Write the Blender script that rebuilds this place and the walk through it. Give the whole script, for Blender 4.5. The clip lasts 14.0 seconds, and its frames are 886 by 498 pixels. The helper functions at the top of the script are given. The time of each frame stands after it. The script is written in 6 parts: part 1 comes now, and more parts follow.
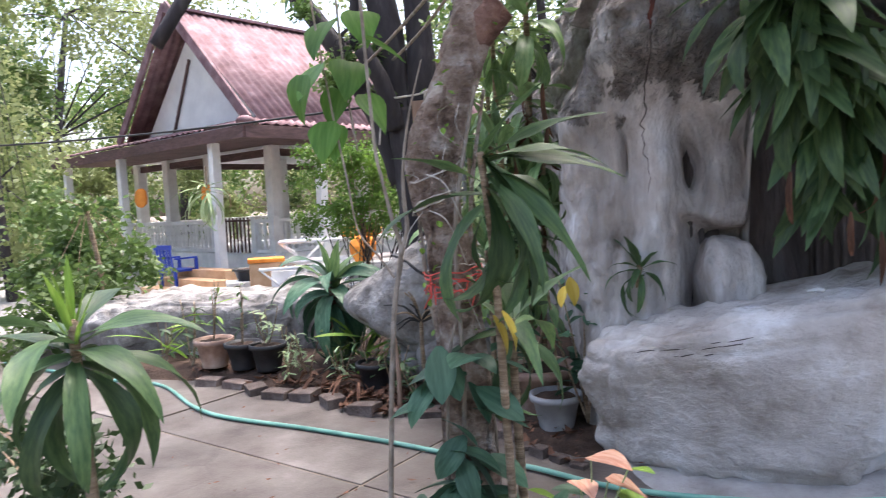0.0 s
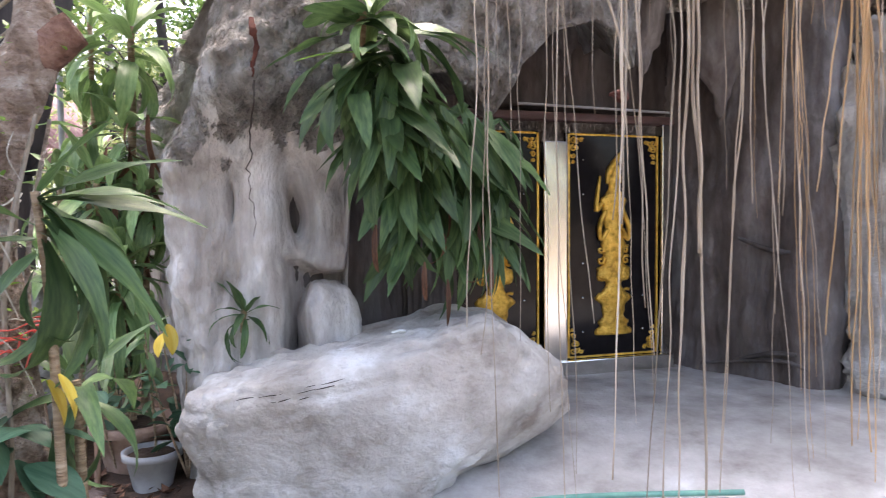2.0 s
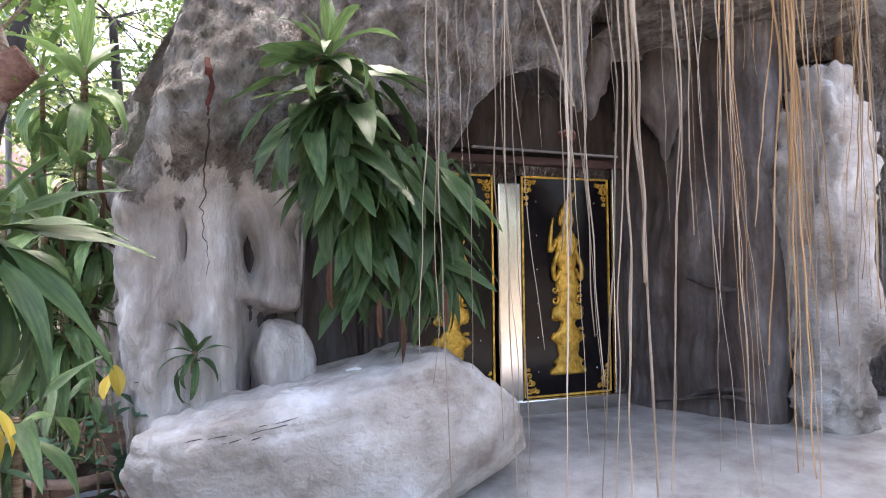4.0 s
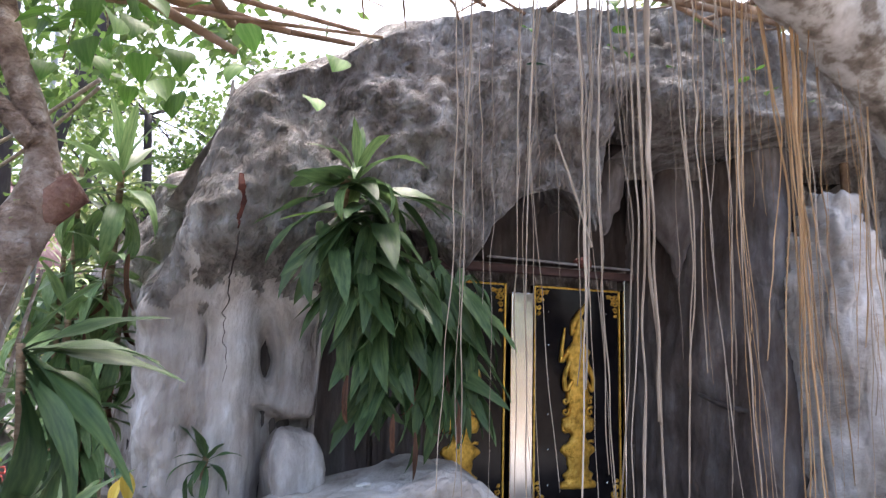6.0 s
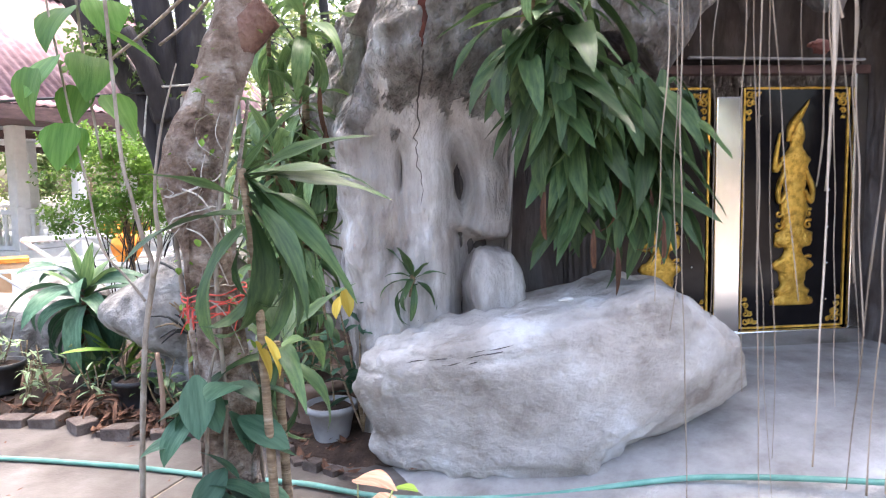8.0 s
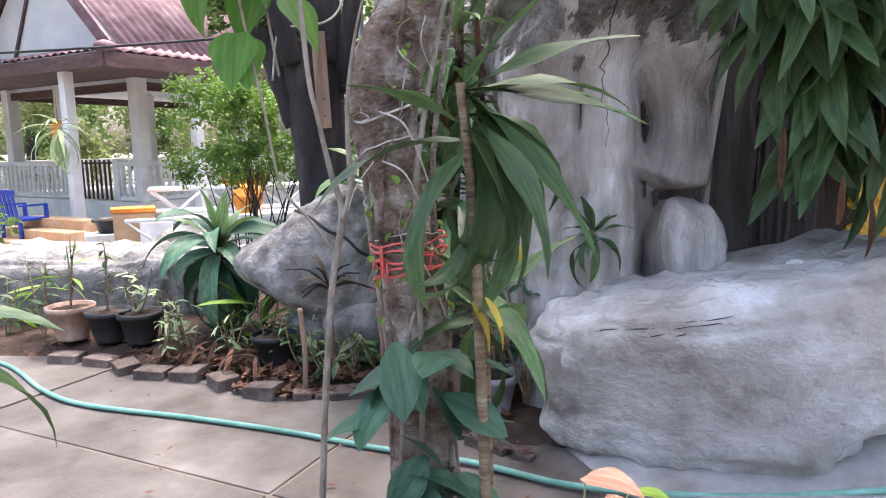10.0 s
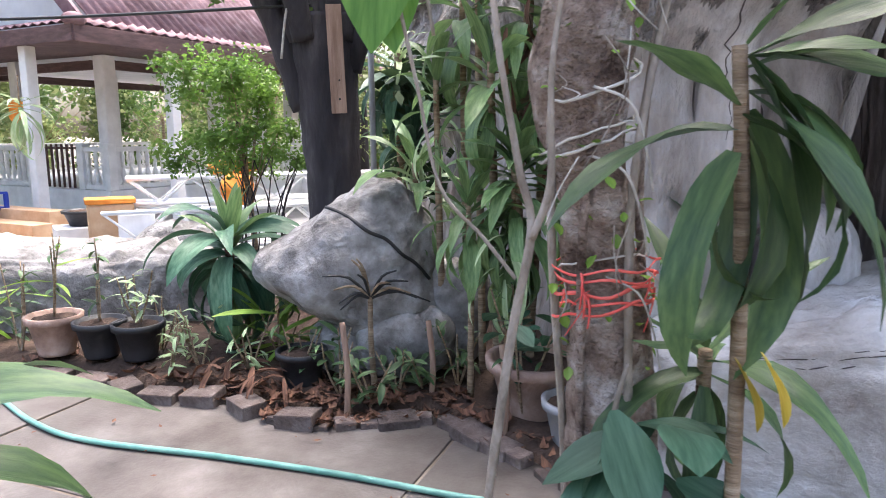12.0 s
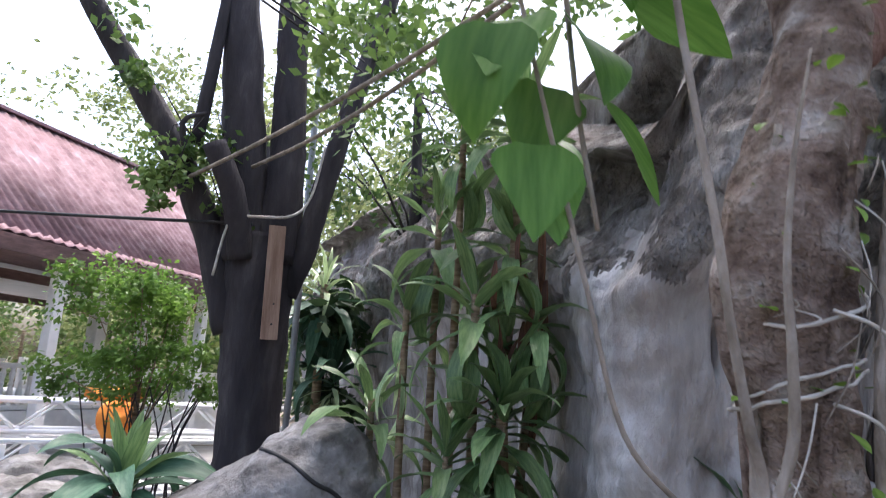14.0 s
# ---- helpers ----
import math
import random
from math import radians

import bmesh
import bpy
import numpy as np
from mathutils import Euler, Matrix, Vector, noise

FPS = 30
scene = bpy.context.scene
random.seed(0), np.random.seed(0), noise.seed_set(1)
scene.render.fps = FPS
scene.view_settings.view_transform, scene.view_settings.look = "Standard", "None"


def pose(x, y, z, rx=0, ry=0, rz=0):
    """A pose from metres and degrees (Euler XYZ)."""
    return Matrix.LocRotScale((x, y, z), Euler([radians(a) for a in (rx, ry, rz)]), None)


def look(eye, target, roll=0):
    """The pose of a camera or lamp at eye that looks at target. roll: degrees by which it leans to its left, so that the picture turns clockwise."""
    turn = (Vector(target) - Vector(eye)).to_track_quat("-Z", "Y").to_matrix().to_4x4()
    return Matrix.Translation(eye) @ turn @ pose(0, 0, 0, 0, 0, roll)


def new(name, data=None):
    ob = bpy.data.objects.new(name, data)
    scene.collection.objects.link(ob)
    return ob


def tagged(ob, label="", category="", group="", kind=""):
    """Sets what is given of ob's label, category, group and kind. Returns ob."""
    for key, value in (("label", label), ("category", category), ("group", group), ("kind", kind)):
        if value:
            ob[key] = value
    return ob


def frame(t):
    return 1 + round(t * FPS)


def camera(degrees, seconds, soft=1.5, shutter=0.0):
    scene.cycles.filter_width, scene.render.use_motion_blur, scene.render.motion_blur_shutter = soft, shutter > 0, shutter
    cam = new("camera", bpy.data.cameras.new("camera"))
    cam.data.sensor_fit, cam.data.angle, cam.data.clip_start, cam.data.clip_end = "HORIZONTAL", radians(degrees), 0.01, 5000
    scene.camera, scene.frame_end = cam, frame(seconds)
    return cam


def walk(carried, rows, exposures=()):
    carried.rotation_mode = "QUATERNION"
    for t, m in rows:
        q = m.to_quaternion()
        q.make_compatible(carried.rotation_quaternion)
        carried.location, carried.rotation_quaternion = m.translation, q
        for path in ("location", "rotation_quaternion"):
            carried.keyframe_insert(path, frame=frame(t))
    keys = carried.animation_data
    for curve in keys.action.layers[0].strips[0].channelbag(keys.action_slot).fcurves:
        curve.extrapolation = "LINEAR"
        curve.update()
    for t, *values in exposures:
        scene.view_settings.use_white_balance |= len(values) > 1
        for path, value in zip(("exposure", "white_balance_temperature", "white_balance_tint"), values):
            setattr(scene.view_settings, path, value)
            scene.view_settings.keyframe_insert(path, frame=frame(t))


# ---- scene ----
from mathutils.bvhtree import BVHTree

cam = camera(66.0, 14.0, soft=1.0, shutter=0.25)

PATH = [
    (0, (0.511, -0.201, 1.397), (0.337, 1.786, 1.253), -2.9),
    (0.5, (0.577, -0.196, 1.39), (0.667, 1.799, 1.283), -2.1),
    (1, (0.657, -0.202, 1.392), (1.036, 1.759, 1.288), -1.2),
    (1.5, (0.65, -0.172, 1.447), (1.306, 1.714, 1.337), -0.7),
    (2, (0.698, -0.2, 1.455), (1.531, 1.617, 1.374), -0.4),
    (2.2, (0.686, -0.212, 1.452), (1.575, 1.578, 1.373), -0.7),
    (4.3, (0.701, -0.249, 1.391), (1.662, 1.499, 1.534), -0.7),
    (4.5, (0.676, -0.274, 1.424), (1.625, 1.46, 1.733), -0.1),
    (5, (0.646, -0.326, 1.502), (1.604, 1.37, 1.954), 1.0),
    (5.5, (0.646, -0.333, 1.517), (1.601, 1.365, 1.966), 1.2),
    (6, (0.613, -0.303, 1.553), (1.522, 1.452, 1.859), 1.7),
    (6.5, (0.668, -0.279, 1.532), (1.454, 1.555, 1.667), 1.8),
    (7, (0.648, -0.252, 1.517), (1.316, 1.633, 1.519), 1.4),
    (7.5, (0.616, -0.245, 1.494), (1.166, 1.677, 1.432), 0.9),
    (8, (0.59, -0.147, 1.49), (1.026, 1.796, 1.299), -1.2),
    (8.5, (0.581, 0.038, 1.472), (0.936, 1.985, 1.184), -3.1),
    (9, (0.503, 0.16, 1.45), (0.671, 2.131, 1.158), -3.0),
    (9.2, (0.437, 0.202, 1.431), (0.617, 2.175, 1.154), -1.9),
    (11.3, (-0.005, 0.837, 1.388), (0.178, 2.796, 1.031), -0.3),
    (11.5, (-0.069, 0.912, 1.386), (0.182, 2.865, 1.034), 0.3),
    (12, (-0.231, 0.99, 1.403), (0.068, 2.939, 1.069), -0.1),
    (12.5, (-0.298, 1.188, 1.392), (-0.068, 3.137, 1.009), -0.2),
    (13, (-0.324, 1.356, 1.401), (-0.171, 3.32, 1.058), -0.4),
    (13.5, (-0.336, 1.569, 1.354), (0.078, 3.524, 1.447), 1.2),
    (14, (-0.577, 1.513, 1.354), (0.033, 3.379, 1.735), 3.9),
]
EXPOSURE = [(0, 2.1), (0.5, 2.25), (1.5, 2.74), (2, 2.85), (4.5, 2.65), (5.5, 2.1), (6.5, 2.85), (7.5, 3.0), (8.5, 2.78), (9, 2.55), (11.5, 2.42), (12.5, 2.5), (13.2, 2.5), (13.5, 2.6), (14, 1.8)]
WHITE = [6400, 6500, 6800, 6900, 6600, 6450, 6500, 6500, 6480, 6450, 6400, 6300, 6250, 6250, 6150]
walk(cam, [(t, look(e, g, r)) for t, e, g, r in PATH], [(t, s, k, 14) for (t, s), k in zip(EXPOSURE, WHITE)])

# ---- world, sun, exposure ----
world = bpy.data.worlds.new("sky")
scene.world = world
world.use_nodes = True
_wn, _wl = world.node_tree.nodes, world.node_tree.links
sky_tex = _wn.new("ShaderNodeTexSky")
sky_tex.sky_type, sky_tex.sun_disc = "NISHITA", False
sky_tex.sun_elevation, sky_tex.sun_rotation = radians(72), radians(29)
sky_tex.air_density, sky_tex.dust_density, sky_tex.ozone_density = 1.0, 6.0, 1.0
_wl.new(sky_tex.outputs["Color"], _wn["Background"].inputs["Color"])
_wn["Background"].inputs["Strength"].default_value = 0.15
sun = new("sun", bpy.data.lights.new("sun", "SUN"))
sun.data.energy, sun.data.angle, sun.data.color = 1.2, radians(20), (1.0, 0.97, 0.93)
sun.matrix_world = look((2.5, 4.5, 16), (0, 0, 0))


# ---- materials ----
def mat(name, stops, scale=4.0, rough=0.8, bump=0.3, bscale=30.0, metal=0.0, spec=0.4, stretch=(1, 1, 1), vary=0.0, detail=8.0,
        blotch=0.25, translucent=0.0, coat=0.0, dist=0.02, coarse=0.0, crack=0.0, crack_scale=3.0, streak=0.0):
    """Noise-driven colour ramp with a second, larger scale of blotches, fine bump and chance variation per object."""
    m = bpy.data.materials.new(name)
    m.use_nodes = True
    nt = m.node_tree
    n, l = nt.nodes, nt.links
    bsdf = n["Principled BSDF"]
    tc = n.new("ShaderNodeTexCoord")
    mp = n.new("ShaderNodeMapping")
    mp.inputs["Scale"].default_value = stretch
    l.new(tc.outputs["Object"], mp.inputs["Vector"])
    tex = n.new("ShaderNodeTexNoise")
    tex.inputs["Scale"].default_value, tex.inputs["Detail"].default_value, tex.inputs["Roughness"].default_value = scale, detail, 0.62
    l.new(mp.outputs["Vector"], tex.inputs["Vector"])
    ramp = n.new("ShaderNodeValToRGB")
    el = ramp.color_ramp.elements
    while len(el) < len(stops):
        el.new(0.5)
    for e, (p, c) in zip(el, stops):
        e.position, e.color = p, (*c, 1)
    l.new(tex.outputs["Fac"], ramp.inputs["Fac"])
    big = n.new("ShaderNodeTexNoise")
    big.inputs["Scale"].default_value, big.inputs["Detail"].default_value = scale * 0.23, 4
    l.new(mp.outputs["Vector"], big.inputs["Vector"])
    rng = n.new("ShaderNodeMapRange")
    rng.inputs["From Min"].default_value, rng.inputs["From Max"].default_value = 0.3, 0.7
    rng.inputs["To Min"].default_value, rng.inputs["To Max"].default_value = 1 - blotch, 1 + blotch
    l.new(big.outputs["Fac"], rng.inputs["Value"])
    hsv = n.new("ShaderNodeHueSaturation")
    l.new(ramp.outputs["Color"], hsv.inputs["Color"])
    if vary:
        info = n.new("ShaderNodeObjectInfo")
        vr = n.new("ShaderNodeMapRange")
        vr.inputs["To Min"].default_value, vr.inputs["To Max"].default_value = 1 - vary, 1 + vary
        l.new(info.outputs["Random"], vr.inputs["Value"])
        mul = n.new("ShaderNodeMath")
        mul.operation = "MULTIPLY"
        l.new(vr.outputs["Result"], mul.inputs[0])
        l.new(rng.outputs["Result"], mul.inputs[1])
        l.new(mul.outputs["Value"], hsv.inputs["Value"])
    else:
        l.new(rng.outputs["Result"], hsv.inputs["Value"])
    col = hsv.outputs["Color"]
    edge = None
    if crack:
        wob = n.new("ShaderNodeTexNoise")
        wob.inputs["Scale"].default_value, wob.inputs["Detail"].default_value = crack_scale * 1.6, 5
        l.new(mp.outputs["Vector"], wob.inputs["Vector"])
        add = n.new("ShaderNodeMix")
        add.data_type = "VECTOR"
        add.inputs["Factor"].default_value = 0.28
        l.new(mp.outputs["Vector"], add.inputs["A"])
        l.new(wob.outputs["Color"], add.inputs["B"])
        vor = n.new("ShaderNodeTexVoronoi")
        vor.feature = "DISTANCE_TO_EDGE"
        vor.inputs["Scale"].default_value = crack_scale
        l.new(add.outputs["Result"], vor.inputs["Vector"])
        gap = n.new("ShaderNodeMath")
        gap.operation = "ADD"
        l.new(vor.outputs["Distance"], gap.inputs[0])
        thin = n.new("ShaderNodeMapRange")
        thin.inputs["From Min"].default_value, thin.inputs["From Max"].default_value = 0.42, 0.6
        thin.inputs["To Min"].default_value, thin.inputs["To Max"].default_value = 0.0, 0.12
        l.new(big.outputs["Fac"], thin.inputs["Value"])
        l.new(thin.outputs["Result"], gap.inputs[1])
        edge = n.new("ShaderNodeMapRange")
        edge.inputs["From Min"].default_value, edge.inputs["From Max"].default_value = 0.0, 0.03
        edge.inputs["To Min"].default_value = 1 - crack
        l.new(gap.outputs["Value"], edge.inputs["Value"])
        mc = n.new("ShaderNodeMix")
        mc.data_type, mc.blend_type = "RGBA", "MULTIPLY"
        mc.inputs["Factor"].default_value = 1.0
        l.new(col, mc.inputs["A"])
        l.new(edge.outputs["Result"], mc.inputs["B"])
        col = mc.outputs["Result"]
    if streak:
        sm = n.new("ShaderNodeMapping")
        sm.inputs["Scale"].default_value = (9, 9, 0.7)
        l.new(tc.outputs["Object"], sm.inputs["Vector"])
        st = n.new("ShaderNodeTexNoise")
        st.inputs["Scale"].default_value, st.inputs["Detail"].default_value = 1.0, 5
        l.new(sm.outputs["Vector"], st.inputs["Vector"])
        sr = n.new("ShaderNodeMapRange")
        sr.inputs["From Min"].default_value, sr.inputs["From Max"].default_value = 0.3, 0.62
        sr.inputs["To Min"].default_value, sr.inputs["To Max"].default_value = 1 - streak, 1.1
        l.new(st.outputs["Fac"], sr.inputs["Value"])
        ms = n.new("ShaderNodeMix")
        ms.data_type, ms.blend_type = "RGBA", "MULTIPLY"
        ms.inputs["Factor"].default_value = 1.0
        l.new(col, ms.inputs["A"])
        l.new(sr.outputs["Result"], ms.inputs["B"])
        col = ms.outputs["Result"]
    l.new(col, bsdf.inputs["Base Color"])
    bsdf.inputs["Roughness"].default_value, bsdf.inputs["Metallic"].default_value = rough, metal
    bsdf.inputs["Specular IOR Level"].default_value = spec
    bsdf.inputs["Coat Weight"].default_value = coat
    if bump:
        fine = n.new("ShaderNodeTexNoise")
        fine.inputs["Scale"].default_value, fine.inputs["Detail"].default_value = bscale, 6
        l.new(mp.outputs["Vector"], fine.inputs["Vector"])
        bp = n.new("ShaderNodeBump")
        bp.inputs["Strength"].default_value, bp.inputs["Distance"].default_value = bump, dist
        l.new(fine.outputs["Fac"], bp.inputs["Height"])
        last = bp
        if coarse:
            bc = n.new("ShaderNodeBump")
            bc.inputs["Strength"].default_value, bc.inputs["Distance"].default_value = 0.8, coarse
            l.new(tex.outputs["Fac"], bc.inputs["Height"])
            l.new(bp.outputs["Normal"], bc.inputs["Normal"])
            last = bc
        if edge:
            be = n.new("ShaderNodeBump")
            be.inputs["Strength"].default_value, be.inputs["Distance"].default_value = 0.6, 0.02
            l.new(edge.outputs["Result"], be.inputs["Height"])
            l.new(last.outputs["Normal"], be.inputs["Normal"])
            last = be
        l.new(last.outputs["Normal"], bsdf.inputs["Normal"])
    if translucent:
        tr = n.new("ShaderNodeBsdfTranslucent")
        l.new(hsv.outputs["Color"], tr.inputs["Color"])
        mx = n.new("ShaderNodeMixShader")
        mx.inputs["Fac"].default_value = translucent
        l.new(bsdf.outputs["BSDF"], mx.inputs[1])
        l.new(tr.outputs["BSDF"], mx.inputs[2])
        l.new(mx.outputs["Shader"], n["Material Output"].inputs["Surface"])
    return m


def two(a, b, p=0.35, q=0.65):
    return [(p, a), (q, b)]


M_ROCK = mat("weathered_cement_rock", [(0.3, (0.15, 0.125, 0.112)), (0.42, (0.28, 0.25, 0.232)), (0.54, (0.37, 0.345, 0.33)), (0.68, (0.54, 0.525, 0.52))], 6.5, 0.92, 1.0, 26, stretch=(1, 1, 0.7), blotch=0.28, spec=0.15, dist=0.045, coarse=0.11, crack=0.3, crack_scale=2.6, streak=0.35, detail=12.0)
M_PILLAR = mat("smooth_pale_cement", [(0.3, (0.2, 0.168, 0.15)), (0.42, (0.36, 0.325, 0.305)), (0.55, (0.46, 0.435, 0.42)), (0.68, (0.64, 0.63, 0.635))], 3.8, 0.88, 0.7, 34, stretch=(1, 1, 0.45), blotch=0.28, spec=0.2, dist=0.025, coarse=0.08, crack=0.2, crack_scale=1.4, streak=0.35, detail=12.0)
M_BOULDER = mat("boulder_rock", [(0.32, (0.25, 0.215, 0.19)), (0.43, (0.41, 0.375, 0.345)), (0.55, (0.53, 0.5, 0.475)), (0.67, (0.72, 0.71, 0.71))], 2.6, 0.88, 0.55, 34, stretch=(1, 1, 1.15), blotch=0.3, spec=0.2, dist=0.02, coarse=0.085, crack=0.2, crack_scale=1.7, detail=12.0)
# Shade inside the cave is put into this dark colour; cracks use it too.
M_DARKROCK = mat("shade_darkened_cave_rock", [(0.3, (0.045, 0.036, 0.033)), (0.5, (0.09, 0.075, 0.0713)), (0.7, (0.15, 0.139, 0.135))], 3.0, 0.9, 0.5, 16, stretch=(1, 1, 0.35), blotch=0.3, spec=0.2, dist=0.03, coarse=0.06, streak=0.4)
# Colour lowered to carry the shade under the overhang, on side wall and stalactites.
M_INROCK = mat("shade_darkened_side_rock", [(0.3, (0.0615, 0.0459, 0.041)), (0.46, (0.123, 0.102, 0.0959)), (0.58, (0.197, 0.18, 0.18)), (0.7, (0.377, 0.369, 0.385))], 2.2, 0.9, 0.5, 20, stretch=(1, 1, 0.4), blotch=0.35, spec=0.2, dist=0.03, coarse=0.06, crack=0.3, crack_scale=1.6, streak=0.3)
M_GREYROCK = mat("bed_rock", [(0.33, (0.1, 0.09, 0.083)), (0.5, (0.21, 0.2, 0.19)), (0.7, (0.38, 0.37, 0.365))], 6.0, 0.88, 0.6, 28, blotch=0.25, spec=0.25, coarse=0.06, crack=0.5, crack_scale=2.0)
M_CONCRETE = mat("path_concrete", [(0.3, (0.036, 0.028, 0.023)), (0.42, (0.075, 0.062, 0.054)), (0.56, (0.112, 0.098, 0.088)), (0.72, (0.18, 0.163, 0.15))], 2.2, 0.55, 0.35, 60, vary=0.08, blotch=0.4, spec=0.4, dist=0.006, crack=0.25, crack_scale=0.8)
M_TERRACE = mat("terrace_cement", [(0.3, (0.22, 0.2, 0.187)), (0.45, (0.34, 0.322, 0.31)), (0.6, (0.44, 0.425, 0.415)), (0.72, (0.56, 0.555, 0.555))], 3.0, 0.8, 0.45, 55, blotch=0.25, spec=0.3, dist=0.01, coarse=0.03)
M_GROUND = mat("earth", [(0.3, (0.12, 0.095, 0.075)), (0.5, (0.2, 0.165, 0.135)), (0.7, (0.3, 0.26, 0.22))], 2.0, 0.95, 0.6, 30, blotch=0.3, spec=0.15)
M_SOIL = mat("bed_soil", [(0.3, (0.03, 0.02, 0.016)), (0.5, (0.062, 0.042, 0.032)), (0.7, (0.11, 0.072, 0.054))], 5.0, 0.95, 0.8, 40, blotch=0.3, spec=0.15)
M_WHITEGROUND = mat("pale_yard_concrete", [(0.3, (0.2, 0.19, 0.178)), (0.5, (0.3, 0.285, 0.27)), (0.7, (0.4, 0.385, 0.37))], 1.6, 0.8, 0.2, 40, blotch=0.25)
M_BRICK = mat("edging_brick", [(0.3, (0.06, 0.042, 0.036)), (0.5, (0.12, 0.09, 0.078)), (0.7, (0.2, 0.165, 0.15))], 9.0, 0.9, 0.6, 60, vary=0.35)
M_BARK = mat("mossy_bark", [(0.32, (0.0946, 0.0619, 0.0473)), (0.44, (0.232, 0.168, 0.133)), (0.54, (0.361, 0.284, 0.237)), (0.66, (0.55, 0.499, 0.456))], 9.0, 0.92, 1.0, 60, stretch=(1, 1, 1.3), blotch=0.4, spec=0.15, coarse=0.1, dist=0.03, crack=0.45, crack_scale=6.0)
M_REDBARK = mat("red_brown_bark", [(0.32, (0.09, 0.045, 0.035)), (0.5, (0.2, 0.11, 0.085)), (0.68, (0.33, 0.21, 0.17))], 10.0, 0.9, 0.8, 40, blotch=0.3, spec=0.15, coarse=0.04)
M_DARKBARK = mat("dark_wet_bark", [(0.3, (0.018, 0.015, 0.018)), (0.55, (0.045, 0.039, 0.042)), (0.75, (0.105, 0.093, 0.093))], 6.0, 0.85, 0.9, 24, stretch=(1, 1, 0.25), blotch=0.25)
M_LICHEN = mat("lichen_bark", [(0.3, (0.1, 0.085, 0.07)), (0.44, (0.26, 0.23, 0.2)), (0.52, (0.5, 0.49, 0.47)), (0.72, (0.72, 0.72, 0.72))], 7.0, 0.9, 0.6, 30, blotch=0.2, spec=0.2)
M_ROOT = mat("dry_aerial_root", [(0.3, (0.2, 0.15, 0.11)), (0.5, (0.36, 0.29, 0.225)), (0.7, (0.52, 0.45, 0.38))], 6.0, 0.85, 0.4, 60, stretch=(1, 1, 0.2), vary=0.35)
M_ROOTGOLD = mat("golden_aerial_root", [(0.3, (0.28, 0.16, 0.08)), (0.5, (0.46, 0.29, 0.15)), (0.7, (0.6, 0.42, 0.25))], 6.0, 0.85, 0.4, 60, stretch=(1, 1, 0.2), vary=0.3)
M_PALESTEM = mat("pale_liana_bark", [(0.3, (0.16, 0.13, 0.1)), (0.5, (0.28, 0.235, 0.19)), (0.68, (0.4, 0.35, 0.3))], 22.0, 0.88, 0.6, 70, stretch=(1, 1, 0.5))
M_CANE = mat("ringed_cane", [(0.3, (0.12, 0.075, 0.045)), (0.5, (0.25, 0.18, 0.115)), (0.7, (0.38, 0.3, 0.21))], 16.0, 0.85, 0.6, 50, stretch=(0.3, 0.3, 3.5))
M_POLE = mat("pergola_pole", [(0.3, (0.16, 0.09, 0.055)), (0.5, (0.28, 0.18, 0.12)), (0.7, (0.4, 0.3, 0.22))], 8.0, 0.85, 0.5, 40, vary=0.25)


def leafmat(name, a, b, rough=0.5, tr=0.22, vary=0.3):
    return mat(name, two(a, b), 9.0, rough + 0.04, 0.3, 30, spec=0.32, stretch=(7, 0.7, 2), vary=vary, blotch=0.2, translucent=tr, dist=0.004)


M_LEAF = leafmat("dracaena_leaf", (0.1, 0.18, 0.068), (0.2, 0.3, 0.125), 0.34)
M_LEAFDARK = leafmat("dark_dracaena_leaf", (0.04, 0.085, 0.036), (0.1, 0.165, 0.062), 0.4, 0.2)
M_LEAFBLUE = leafmat("blue_green_leaf", (0.032, 0.09, 0.05), (0.085, 0.165, 0.1), 0.45, 0.15)
M_LEAFLIME = leafmat("lime_leaf", (0.16, 0.3, 0.04), (0.28, 0.42, 0.08), 0.45, 0.35)
M_LEAFHEART = leafmat("heart_leaf", (0.08, 0.2, 0.03), (0.15, 0.3, 0.06), 0.45, 0.4)
M_LEAFYELLOW = leafmat("yellow_leaf", (0.6, 0.42, 0.05), (0.7, 0.55, 0.12), 0.5, 0.3)
M_LEAFPINK = leafmat("pink_caladium_leaf", (0.6, 0.26, 0.17), (0.75, 0.5, 0.38), 0.5, 0.3)
M_LEAFPALE = leafmat("pale_leaf_edge", (0.3, 0.42, 0.2), (0.5, 0.58, 0.36), 0.45, 0.25)
M_LEAFDRY = leafmat("dry_leaf", (0.07, 0.034, 0.022), (0.18, 0.09, 0.055), 0.8, 0.1)
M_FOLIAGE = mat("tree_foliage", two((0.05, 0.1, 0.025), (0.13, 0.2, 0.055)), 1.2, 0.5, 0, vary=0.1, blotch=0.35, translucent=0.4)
# Lighter copy of the foliage: sunlight on the leaves is put into the colour.
M_FOLIAGEPALE = mat("sun_lightened_foliage", two((0.14, 0.19, 0.06), (0.32, 0.36, 0.16)), 1.2, 0.55, 0, vary=0.1, blotch=0.3, translucent=0.45)
# Darker copy of the foliage, with shade among the leaves coloured in.
M_FOLIAGEDK = mat("shade_darkened_foliage", two((0.025, 0.055, 0.022), (0.07, 0.115, 0.045)), 1.5, 0.5, 0, vary=0.1, blotch=0.35, translucent=0.25)
M_FINE = mat("feathery_foliage", two((0.07, 0.15, 0.025), (0.18, 0.3, 0.055)), 2.5, 0.5, 0, blotch=0.3, translucent=0.45)

